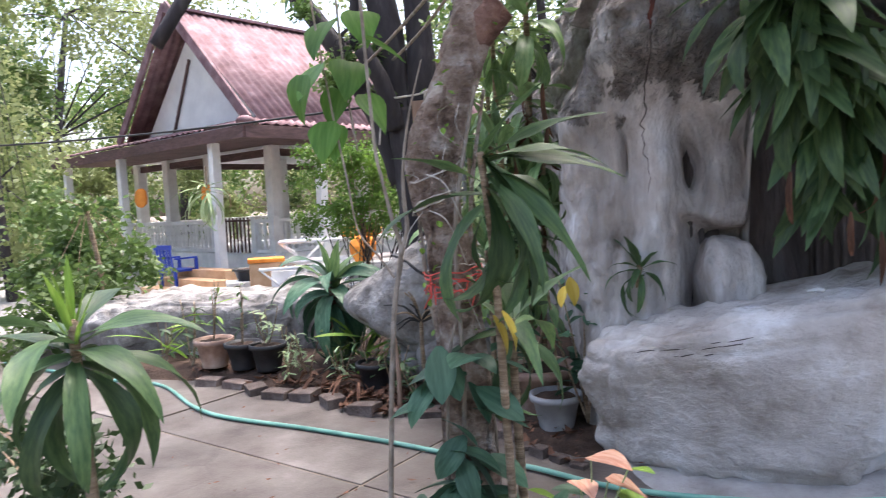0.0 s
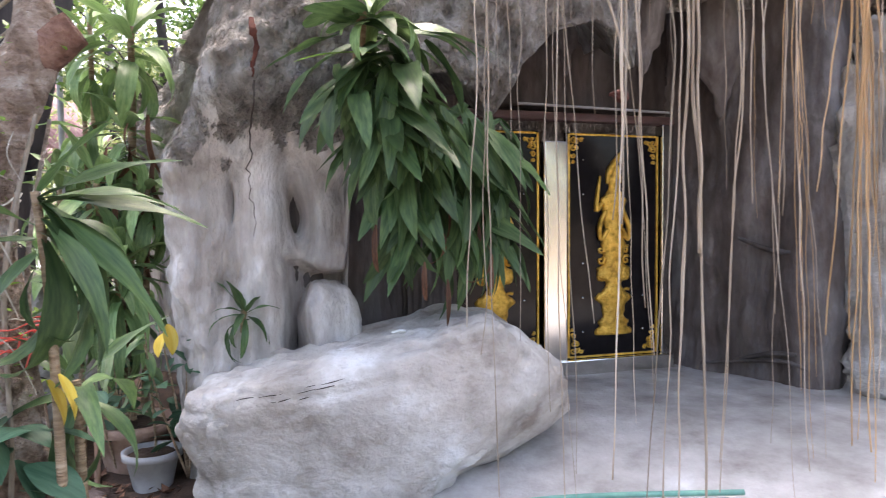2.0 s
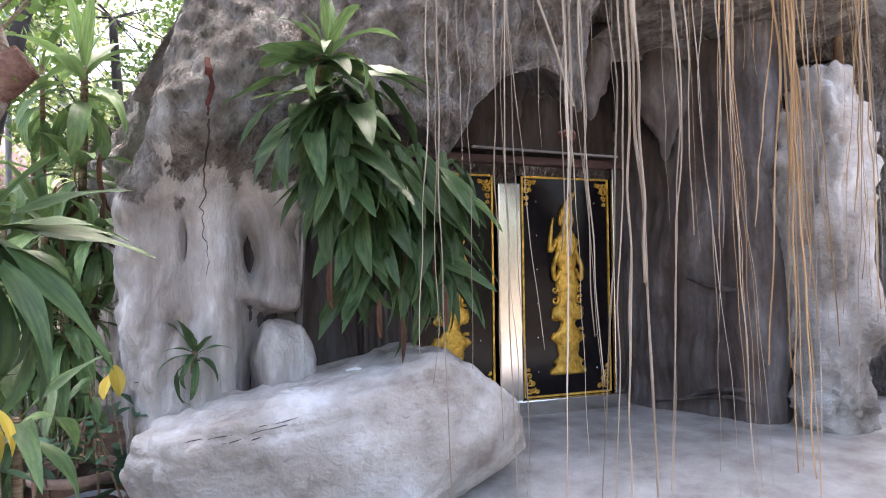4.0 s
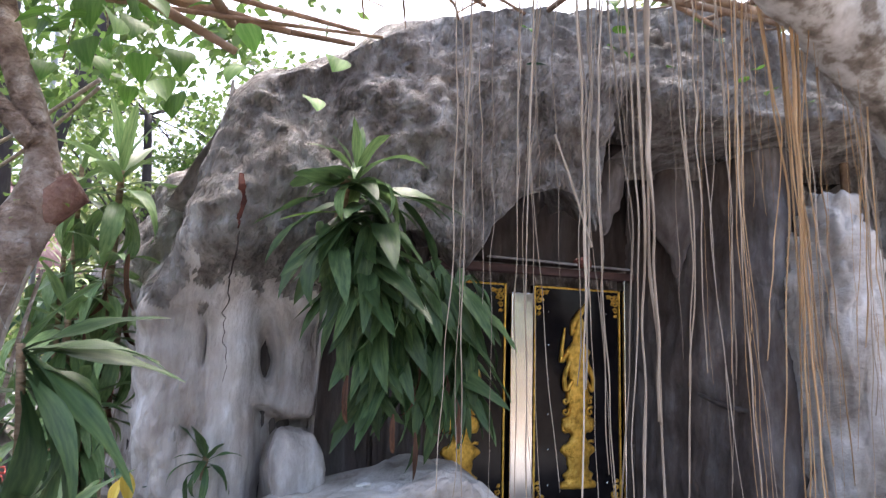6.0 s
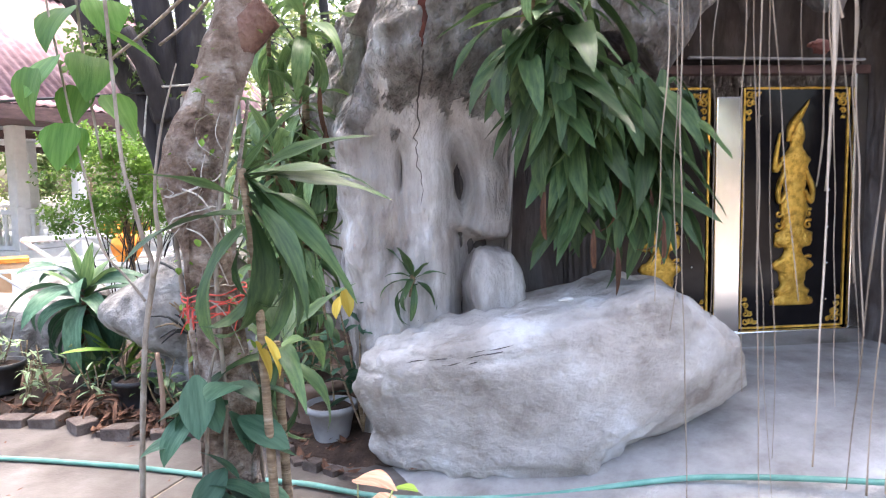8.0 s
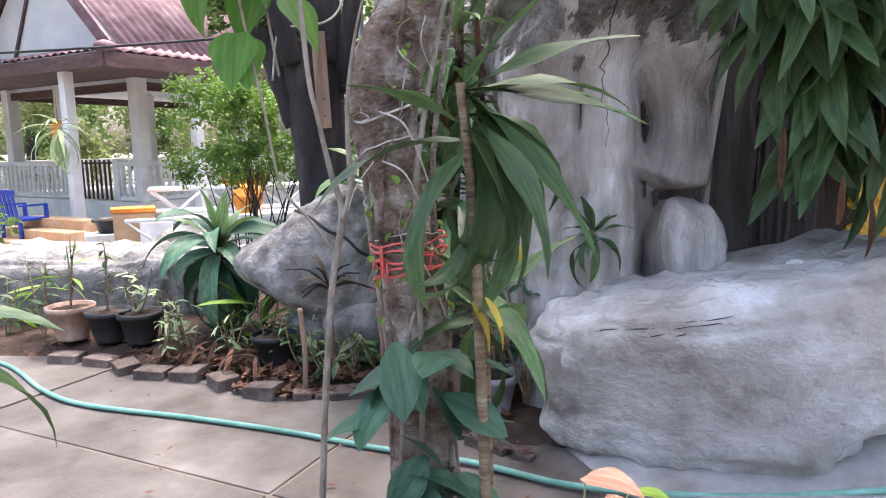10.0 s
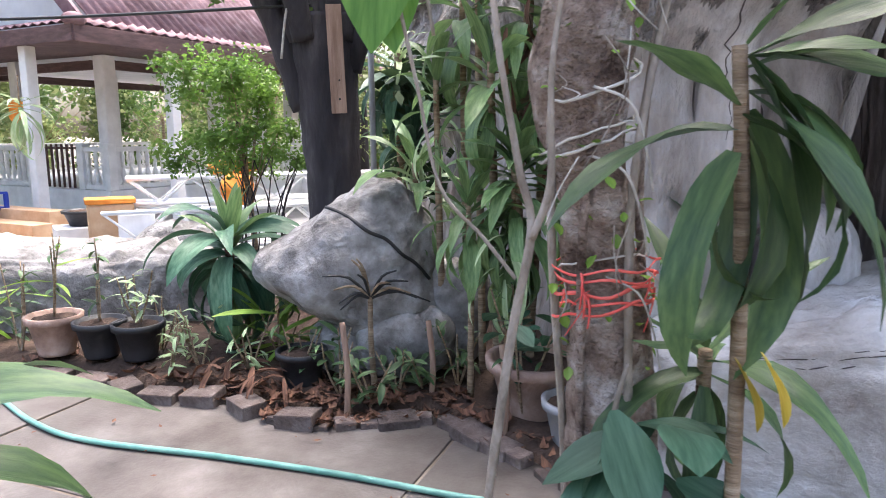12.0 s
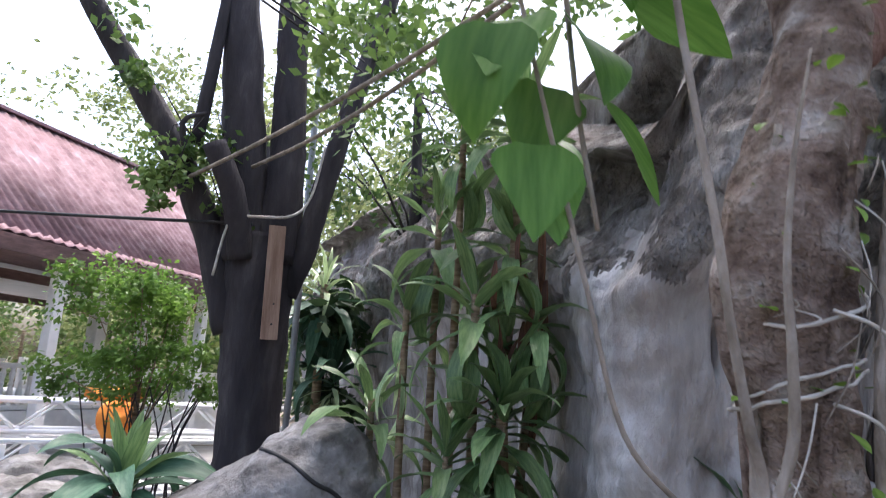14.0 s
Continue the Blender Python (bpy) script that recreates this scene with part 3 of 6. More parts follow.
# cave walls: striped side wall, back wall round the doors, side wall towards the pillar, inner roof
def sheet(name, plan_pts, z0, z1, material, parent, amp=0.05, n=12, nz=50, thick=0.25, stripes=0.03, label=""):
    """A rough wall along a plan line, with thickness towards its back."""
    pp = smooth_path(plan_pts, n)
    v, f = [], []
    for i, p in enumerate(pp):
        a, b = pp[max(i - 1, 0)], pp[min(i + 1, len(pp) - 1)]
        d = Vector((b[0] - a[0], b[1] - a[1])).normalized()
        for k in range(nz + 1):
            z = z0 + (z1 - z0) * k / nz
            o = amp * noise.fractal(Vector((p[0], p[1], z)) * 1.7, 0.9, 2, 4) + stripes * math.sin(14 * i / n * 2 + 0.6 * z) * 0.5 + stripes * noise.noise(Vector((p[0] * 6, p[1] * 6, z * 1.2)))
            v.append((p[0] + d.y * o, p[1] - d.x * o, z))
        v.append((p[0] - d.y * thick, p[1] + d.x * thick, z1))
        v.append((p[0] - d.y * thick, p[1] + d.x * thick, z0))
    m = nz + 3
    for i in range(len(pp) - 1):
        for k in range(m):
            a, b = i * m + k, i * m + (k + 1) % m
            f.append((a, a + m, b + m, b))
    f.append(tuple(range(m)))
    f.append(tuple(reversed(range((len(pp) - 1) * m, len(pp) * m))))
    return mesh_ob(name, v, f, material, parent, label)


sheet("inner_wall", [(1.55, 3.75), (1.9, 3.82), (2.15, 3.95), (2.4, 4.15), (2.62, 4.3)], -0.05, 3.0, M_DARKROCK, grotto, stripes=0.05, label="vertically fluted cave wall, coloured dark for the cave's shade")
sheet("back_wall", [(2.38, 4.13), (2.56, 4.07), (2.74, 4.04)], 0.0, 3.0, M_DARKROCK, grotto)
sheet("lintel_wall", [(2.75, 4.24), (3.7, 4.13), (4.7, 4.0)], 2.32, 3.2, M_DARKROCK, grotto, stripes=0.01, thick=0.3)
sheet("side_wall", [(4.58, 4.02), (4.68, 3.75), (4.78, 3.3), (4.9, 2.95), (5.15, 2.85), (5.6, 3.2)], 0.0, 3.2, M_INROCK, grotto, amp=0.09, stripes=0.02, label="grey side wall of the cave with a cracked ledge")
v, f = [], []
for i in range(31):
    for j in range(13):
        x, y = 2.05 + 4.5 * i / 30, 3.2 - 0.1 * i / 30 + 1.4 * j / 12
        v.append((x, y, 2.78 + 0.3 * sstep(3.3, 3.9, x) - 0.05 * (j == 0) + 0.12 * noise.fractal(Vector((x, y, 9)) * 1.5, 0.9, 2, 4)))
f = [(i * 13 + j, i * 13 + j + 1, (i + 1) * 13 + j + 1, (i + 1) * 13 + j) for i in range(30) for j in range(12)]
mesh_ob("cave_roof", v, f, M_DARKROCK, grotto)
blob("mouth_column", (5.22, 2.62, 1.35), (0.31, 0.24, 1.36), M_BOULDER, grotto, e=0.55, amp=0.09, fs=2.6, fine=0.7, nu=80, nv=80, seed=51, label="knobbly grey-blue column at the cave mouth",
     shape=lambda x, y, z: (x * (0.78 + 0.22 * sstep(-0.9, 0.9, z)), y, z))
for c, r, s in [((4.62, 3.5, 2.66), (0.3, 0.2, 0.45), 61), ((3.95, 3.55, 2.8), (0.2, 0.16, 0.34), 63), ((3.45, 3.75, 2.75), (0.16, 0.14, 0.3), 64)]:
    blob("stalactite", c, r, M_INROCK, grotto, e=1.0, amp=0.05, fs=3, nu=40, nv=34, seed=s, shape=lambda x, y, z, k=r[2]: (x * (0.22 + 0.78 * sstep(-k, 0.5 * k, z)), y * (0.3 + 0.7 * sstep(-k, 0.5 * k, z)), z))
for pts in ([(4.72, 3.45, 0.42, 0.012), (4.8, 3.2, 0.5, 0.02), (4.84, 3.02, 0.52, 0.016)], [(4.7, 3.4, 1.32, 0.012), (4.78, 3.2, 1.24, 0.02), (4.86, 3.0, 1.22, 0.02)], [(4.66, 3.7, 0.36, 0.01), (4.8, 3.15, 0.46, 0.016), (4.88, 2.95, 0.42, 0.012)]):
    tube_part("ledge_crack", pts, M_DARKROCK, grotto, sides=6)

# rust run on the shell, laid as a thin crust, and the crack below it
rows = drape(shell, [(1.25 + 0.012 * math.sin(5 * k / 12), 2.44 - 0.3 * k / 12, 0.03 * math.sin(math.pi * (0.16 + 0.8 * k / 12)) * (0.85 + 0.3 * math.sin(7 * k / 12))) for k in range(13)], 0.004)
v = [(x + sx * r, y + (0.004 if sx else -0.004), z) for x, y, z, r in rows for sx in (-1, 0, 1)]
f = [(k * 3 + q, k * 3 + q + 1, k * 3 + q + 4, k * 3 + q + 3) for k in range(len(rows) - 1) for q in range(2)]
mesh_ob("rust_stain", v, f, M_RUST, grotto, "rust-red run on the pale rock")
v, f = [], []
tube(v, f, drape(shell, [(1.25 + 0.05 * noise.noise(Vector((0, 0, k * 0.37))) + 0.012 * noise.noise(Vector((5, 0, k * 1.3))) + 0.002 * k, 2.13 - 0.026 * k, 0.0055 - 0.00015 * k) for k in range(30)]), 5)
mesh_ob("crack_line", v, f, M_DARKROCK, grotto, "thin dark crack below the rust stain")

rg = random.Random(8)
for k in range(9):
    x, n = rg.uniform(0.98, 1.6), rg.randint(4, 8)
    z = 0.58 + 0.26 * (x - 0.95) - rg.uniform(0.0, 0.06)
    v, f = [], []
    tube(v, f, drape(boulder, [(x + 0.014 * i, z + 0.004 * i, 0.0022 * math.sin(math.pi * (i + 0.6) / (n + 0.6)) + 0.0005) for i in range(n)], -0.001), 5)
    mesh_ob("fissure", v, f, M_DARKROCK, boulder)
v, f = [], []
tube(v, f, drape(rock, [(x, z, 0.011) for x, z in smooth_path(ROCKCRACK, 5)]), 6)
mesh_ob("crack", v, f, M_WIRE, rock, "dark crack curving across the boulder")

# ---- doors of the grotto ----
DOOR = pose(3.5, 4.08, 0.29, 0, 0, -7)


def at_door(ob):
    ob.matrix_basis = DOOR @ ob.matrix_basis
    return ob


def curl(verts, faces, c, r, turns, th, start=0.0, flip=1):
    pts = []
    for k in range(15):
        t = k / 14
        a = start + flip * turns * 2 * math.pi * t
        pts.append((c[0] + r * (1 - 0.85 * t) * math.cos(a), c[1], c[2] + r * (1 - 0.85 * t) * math.sin(a), th * (1 - 0.5 * t)))
    tube(verts, faces, pts, 5)


def door_leaf(x0, w, h, label):
    """A black lacquer leaf with a gilt guardian figure on a pedestal, gilt corners and studs; front faces -y."""
    door = thing("temple_door", label, "door", "doors of the grotto")
    door.matrix_world = DOOR @ pose(x0 + w / 2, 0.02, 0.12)
    bm = bmesh.new()
    box(bm, (w, 0.05, h), None, 0.004)
    part("panel", bm, M_BLACK, door)
    bm = bmesh.new()
    for sx in (-1, 1):
        box(bm, (0.014, 0.016, h - 0.02), pose(sx * (w / 2 - 0.012), -0.03, 0.01))
    for z in (0.005, h - 0.02):
        box(bm, (w - 0.05, 0.016, 0.014), pose(0, -0.03, z))
    part("gilt_border", bm, M_GOLD, door)
    for sx in (-1, 1):
        for top in (0, 1):
            v, f = [], []
            s = -1 if top else 1
            zc = h - 0.03 if top else 0.03
            xe = sx * (w / 2 - 0.03)
            for dx, dz, r in ((0.02, 0.03, 0.028), (0.05, 0.035, 0.024), (0.022, 0.085, 0.026), (0.02, 0.14, 0.022), (0.05, 0.08, 0.018), (0.085, 0.025, 0.018), (0.016, 0.185, 0.014)):
                curl(v, f, (xe - sx * dx, -0.032, zc + s * dz), r, 1.2, 0.009, start=dz * 20, flip=sx * s)
            mesh_ob("corner_ornament", v, f, M_GOLD, door)
    # figure: plain gilt relief built of stacked rounded sections
    prof = [(0.0, 0.155), (0.05, 0.152), (0.06, 0.132), (0.1, 0.128), (0.13, 0.1), (0.2, 0.096), (0.24, 0.122), (0.28, 0.15), (0.31, 0.148), (0.33, 0.105), (0.36, 0.072), (0.4, 0.074), (0.43, 0.115), (0.47, 0.152), (0.51, 0.14), (0.54, 0.085), (0.6, 0.085),
            (0.68, 0.104), (0.75, 0.094), (0.85, 0.082), (0.95, 0.098), (1.02, 0.11), (1.07, 0.085), (1.11, 0.048), (1.16, 0.058), (1.22, 0.05), (1.27, 0.034), (1.31, 0.012)]
    v, f = [], []
    ns = 12
    rows = smooth_path(prof, 3)
    for z, r in rows:
        for k in range(ns):
            a = 2 * math.pi * k / ns
            wv = 1 + 0.08 * math.sin(z * 75) * (abs(math.cos(a)))
            v.append((r * wv * math.cos(a) + 0.02 * sstep(1.05, 1.3, z), -0.03 + 0.42 * min(r, 0.07) * math.sin(a) * 1.1, z + 0.17))
    for i in range(len(rows) - 1):
        for k in range(ns):
            a, b = i * ns + k, i * ns + (k + 1) % ns
            f.append((a, b, b + ns, a + ns))
    f.append(tuple(reversed(range(ns))))
    for sx in (-1, 1):
        tube(v, f, smooth_path([(sx * 0.07, -0.035, 1.12, 0.022), (sx * 0.125, -0.04, 1.0, 0.02), (sx * 0.115, -0.045, 0.9, 0.018), (sx * 0.06, -0.055, 0.98, 0.016)], 5), 7)
        for z, r in ((0.45, 0.05), (0.6, 0.05), (0.72, 0.035), (0.8, 0.03)):
            curl(v, f, (sx * 0.11, -0.03, z + 0.02), r, 1.1, 0.014, start=1.0, flip=sx)
    tube(v, f, smooth_path([(-0.06, -0.032, 1.32, 0.01), (-0.035, -0.034, 1.42, 0.03), (0.02, -0.034, 1.5, 0.026), (0.07, -0.034, 1.57, 0.012), (0.09, -0.032, 1.61, 0.002)], 5), 7)
    tube(v, f, smooth_path([(-0.1, -0.035, 1.18, 0.016), (-0.15, -0.036, 1.12, 0.02), (-0.14, -0.036, 1.26, 0.016), (-0.12, -0.036, 1.38, 0.008)], 5), 7)
    mesh_ob("gilt_figure", v, f, M_GOLD, door, "gilded relief of a standing guardian on a tiered pedestal")
    for sx in (-1, 1):
        for k in range(6):
            bm = bmesh.new()
            bmesh.ops.create_uvsphere(bm, u_segments=8, v_segments=6, radius=0.009, matrix=pose(sx * w * 0.33, -0.027, 0.2 + k * 0.26))
            part("stud", bm, M_STEEL, door)
    return door


door_leaf(0.17, 0.79, 1.7, "black lacquered temple door with gilt guardian, standing shut")
door_leaf(-0.76, 0.7, 1.7, "black lacquered temple door with gilt guardian, half behind leaves")
frame_ob = thing("door_frame", "polished stainless steel frame round the black grotto doors", "door frame", at=(0, 0, 0))
for nm, size, p in (("post", (0.19, 0.1, 1.75), (0.06, 0.0, 0)), ("post", (0.1, 0.1, 1.9), (1.02, 0.0, 0)), ("post", (0.08, 0.1, 1.9), (-0.87, 0.0, 0)), ("sill", (2.0, 0.12, 0.12), (0.08, -0.012, 0)), ("head", (2.0, 0.1, 0.06), (0.08, 0.0, 1.9))):
    bm = bmesh.new()
    box(bm, size, None, 0.01)
    ob = part(nm, bm, M_BEAM if nm == "head" else M_STEEL, frame_ob)
    ob.matrix_basis = DOOR @ pose(*p)
shelf = thing("lintel_rail", "thin weathered white rail fixed above the doors", "rail")
ob = box_part("rail_bar", (1.25, 0.04, 0.016), (0, 0, 0), M_GREYPOT, shelf)
ob.matrix_basis = DOOR @ pose(0.35, -0.12, 1.98, 0, 0.8, 0)

# ---- pavilion ----
PA, PB = Vector((-0.81, 0.586)), Vector((0.586, 0.81))
E0 = Vector((-3.7, 11.1))
# the drawing below is at 1:0.85; SITE sets the pavilion and what stands by it at its true size and place
SITE = Matrix.Translation((0.0, 0.75, 1.4)) @ Matrix.Scale(0.85, 4) @ Matrix.Translation((0.0, -0.75, -1.4))
PAV_RZ = math.degrees(math.atan2(PB.y, PB.x))


def pv(a, b, z=0.0):
    p = E0 + PA * a + PB * b
    return (p.x, p.y, z)


pavilion = thing("pavilion", "open white-columned pavilion with faded red corrugated roof", "pavilion")
pavilion.matrix_world = SITE @ pavilion.matrix_world


def slab_between(name, quad, th, material, parent, label=""):
    """A flat plate with thickness below four corner points."""
    v = [Vector(p) for p in quad] + [Vector(p) - Vector((0, 0, th)) for p in quad]
    f = [(0, 1, 2, 3), (7, 6, 5, 4)] + [(i, i + 4, (i + 1) % 4 + 4, (i + 1) % 4) for i in range(4)]
    return mesh_ob(name, v, f, material, parent, label, smooth=False)


def corrugated(name, p00, p10, p01, p11, n, rows, depth, parent, material):
    """A corrugated roof plane: ridges run from the p0x edge to the p1x edge, with n of them, in overlapping rows."""
    v, f = [], []
    A, B, C, D = (Vector(p) for p in (p00, p10, p01, p11))
    nrm = (B - A).cross(C - A).normalized()
    if nrm.z < 0:
        nrm = -nrm
    m = n * 4 + 1
    for r in range(rows):
        base = len(v)
        for t in ((r) / rows, (r + 1) / rows + (0.03 if r < rows - 1 else 0)):
            for k in range(m):
                u = k / (m - 1)
                lo, hi = A.lerp(C, u), B.lerp(D, u)
                lift = 0.008 if t > r / rows + 1e-6 else 0.0
                v.append(lo.lerp(hi, min(t, 1.0)) + nrm * (depth * (0.5 + 0.5 * math.cos(u * n * 2 * math.pi)) - lift + 0.03))
        f += [(base + k, base + k + 1, base + m + k + 1, base + m + k) for k in range(m - 1)]
    ob = mesh_ob(name, v, f, material, parent)
    so = ob.modifiers.new("thick", "SOLIDIFY")
    so.thickness = 0.012
    return ob


LA, LB = 8.6, 9.0
ZE, ZI = 2.84, 3.08
# hipped skirt
corrugated("skirt_roof", pv(0, 0, ZE), pv(0.75, 0.9, ZI), pv(LA, 0, ZE), pv(LA - 0.75, 0.9, ZI), 42, 1, 0.04, pavilion, M_ROOF)
corrugated("skirt_roof", pv(0, 0, ZE), pv(0.75, 0.9, ZI), pv(0, LB, ZE), pv(0.75, LB - 0.9, ZI), 42, 1, 0.04, pavilion, M_ROOF)
# gabled upper roof
AP = 3.1
corrugated("roof_plane", pv(0.5, 0.6, 3.0), pv(AP, 0.45, 5.5), pv(0.5, LB - 0.5, 3.0), pv(AP, LB - 0.5, 5.5), 44, 1, 0.035, pavilion, M_ROOF)
corrugated("roof_plane", pv(2 * AP - 0.5, 0.6, 3.0), pv(AP, 0.45, 5.5), pv(2 * AP - 0.5, LB - 0.5, 3.0), pv(AP, LB - 0.5, 5.5), 44, 1, 0.035, pavilion, M_ROOF)
mesh_ob("gable", [pv(0.75, 0.95, 3.02), pv(2 * AP - 0.75, 0.95, 3.02), pv(AP, 0.95, 5.28), pv(0.75, 1.03, 3.02), pv(2 * AP - 0.75, 1.03, 3.02), pv(AP, 1.03, 5.28)],
        [(0, 1, 2), (5, 4, 3), (0, 3, 4, 1), (1, 4, 5, 2), (2, 5, 3, 0)], M_GABLE, pavilion, "pale boarded gable", smooth=False)


def bar(name, p, q, w, h, material, parent, label=""):
    p, q = Vector(p), Vector(q)
    d = q - p
    bm = bmesh.new()
    box(bm, (w, d.length, h), pose(0, d.length / 2, -h / 2), min(w, h) * 0.12)
    ob = part(name, bm, material, parent, label)
    ob.matrix_basis = Matrix.Translation(p) @ d.to_track_quat("Y", "Z").to_matrix().to_4x4()
    return ob


bar("barge_board", pv(0.5, 0.42, 3.02), pv(AP, 0.38, 5.6), 0.06, 0.2, M_ROOF, pavilion)
bar("barge_board", pv(2 * AP - 0.5, 0.42, 3.02), pv(AP, 0.38, 5.6), 0.06, 0.2, M_ROOF, pavilion)
bar("gable_batten", pv(AP + 1.05, 0.92, 3.05), pv(AP + 0.15, 0.92, 4.6), 0.03, 0.07, M_BEAM, pavilion)
bar("ridge_cap", pv(AP, 0.4, 5.57), pv(AP, LB - 0.4, 5.57), 0.2, 0.06, M_ROOF, pavilion)
bar("fascia", pv(-0.02, -0.02, ZE - 0.1), pv(LA, -0.02, ZE - 0.1), 0.05, 0.22, M_BEAM, pavilion)
bar("fascia", pv(-0.02, -0.02, ZE - 0.1), pv(-0.02, LB, ZE - 0.1), 0.05, 0.22, M_BEAM, pavilion)
slab_between("soffit", [pv(0, 0, 2.7), pv(LA, 0, 2.7), pv(LA, 2.0, 2.78), pv(2.0, 2.0, 2.78)], 0.03, M_BEAM, pavilion)
slab_between("soffit", [pv(0, 0, 2.69), pv(2.0, 2.0, 2.77), pv(2.0, LB, 2.77), pv(0, LB, 2.69)], 0.03, M_BEAM, pavilion)
slab_between("inner_ceiling", [pv(2.0, 2.0, 2.8), pv(LA - 0.5, 2.0, 2.8), pv(LA - 0.5, LB, 2.8), pv(2.0, LB, 2.8)], 0.04, M_GABLE, pavilion)
blob("hip_knob", pv(0.05, 0.05, ZE + 0.08), (0.16, 0.16, 0.1), M_ROOF, pavilion, e=1, amp=0.01, nu=20, nv=12)
slab_between("floor_slab", [pv(1.85, 1.75, 0.42), pv(LA, 1.75, 0.42), pv(LA, LB, 0.42), pv(1.85, LB, 0.42)], 0.72, M_WHITE, pavilion)


def column(x, y, z0, z1, w, label=""):
    bm = bmesh.new()
    box(bm, (w, w, z1 - z0), None, w * 0.12)
    ob = part("column", bm, M_WHITE, pavilion, label)
    ob.matrix_basis = pose(x, y, z0, 0, 0, PAV_RZ)


for a, b in ((5.2, 0.2), (0.3, 1.84), (0.3, 5.2), (8.2, 0.2)):
    column(*pv(a, b)[:2], -0.28, 2.66, 0.17)
column(*pv(1.36, 0.2)[:2], -0.28, 2.66, 0.17)
for a, b in ((2.15, 2.05), (4.6, 2.05), (6.6, 2.05), (8.2, 2.05), (2.15, 4.6), (2.15, 7.0), (5.9, 5.0), (3.6, 7.5)):
    column(*pv(a, b)[:2], 0.4, 2.75, 0.26)
bar("roof_beam", pv(2.15, 2.05, 2.6), pv(LA, 2.05, 2.6), 0.1, 0.16, M_BEAM, pavilion)
bar("roof_beam", pv(2.15, 2.05, 2.6), pv(2.15, LB, 2.6), 0.1, 0.16, M_BEAM, pavilion)
bar("roof_beam", pv(6.6, 2.05, 2.6), pv(6.6, LB, 2.6), 0.1, 0.16, M_BEAM, pavilion)


def turned(prof, name, sides=8):
    v, f = [], []
    for z, r in prof:
        for k in range(sides):
            a = 2 * math.pi * k / sides
            v.append((r * math.cos(a), r * math.sin(a), z))
    for i in range(len(prof) - 1):
        for k in range(sides):
            a, b = i * sides + k, i * sides + (k + 1) % sides
            f.append((a, b, b + sides, a + sides))
    f.append(tuple(reversed(range(sides))))
    f.append(tuple(range((len(prof) - 1) * sides, len(prof) * sides)))
    me = bpy.data.meshes.new(name)
    me.from_pydata(v, [], f)
    return me


BALUSTER = turned([(0, 0.05), (0.05, 0.05), (0.07, 0.028), (0.2, 0.05), (0.32, 0.03), (0.36, 0.042), (0.4, 0.03), (0.52, 0.05), (0.58, 0.03), (0.62, 0.05)], "baluster")
BALUSTER.materials.append(M_WHITE)


def railing(p, q, z):
    rail = thing("railing", "white railing with turned balusters round the pavilion floor", "railing", "pavilion railings")
    rail.matrix_world = SITE @ rail.matrix_world
    p, q = Vector(p), Vector(q)
    n = int((q - p).length / 0.17)
    bar("top_rail", (*p, z + 0.72), (*q, z + 0.72), 0.13, 0.08, M_WHITE, rail)
    bar("bottom_rail", (*p, z + 0.05), (*q, z + 0.05), 0.12, 0.08, M_WHITE, rail)
    for k in range(n):
        ob = new("baluster", BALUSTER)
        ob.parent = rail
        c = p.lerp(q, (k + 0.5) / n)
        ob.matrix_basis = pose(c.x, c.y, z + 0.07)
    bm = bmesh.new()
    box(bm, (0.16, 0.16, 0.82), None, 0.01)
    ob = part("newel", bm, M_WHITE, rail)
    ob.matrix_basis = pose(p.x, p.y, z, 0, 0, PAV_RZ)


railing(pv(2.7, 1.9)[:2], pv(2.05, 1.9)[:2], 0.42)
railing(pv(2.0, 1.9)[:2], pv(2.0, 8.6)[:2], 0.42)
railing(pv(4.2, 1.9)[:2], pv(8.4, 1.9)[:2], 0.42)
railing(pv(8.3, 1.5)[:2], pv(8.3, 8.0)[:2], 0.42)
railing(pv(8.3, 8.6)[:2], pv(2.2, 8.6)[:2], 0.42)
gate = thing("folding_gate", "dark slatted folding gate standing in the pavilion entrance", "gate")
gate.matrix_world = SITE @ gate.matrix_world
for k in range(9):
    p = pv(2.85 + k * 0.15, 2.0)
    box_part("gate_bar", (0.04, 0.03, 0.8), (p[0], p[1], 0.42), M_BEAM, gate, rz=PAV_RZ)
bar("gate_rail", pv(2.8, 2.02, 1.15), pv(4.15, 2.02, 1.15), 0.03, 0.04, M_BEAM, gate)
steps = thing("entrance_steps", "orange tiled steps up to the pavilion floor", "steps")
steps.matrix_world = SITE @ steps.matrix_world
for k in range(3):
    p = (-4.95 + 0.16 * k, 10.75 + 0.24 * k)
    box_part("step", (0.3, 2.0 - 0.15 * k, 0.14 * (k + 1)), (p[0], p[1], -0.025), M_ORANGE, steps, rz=PAV_RZ, bevel=0.01)

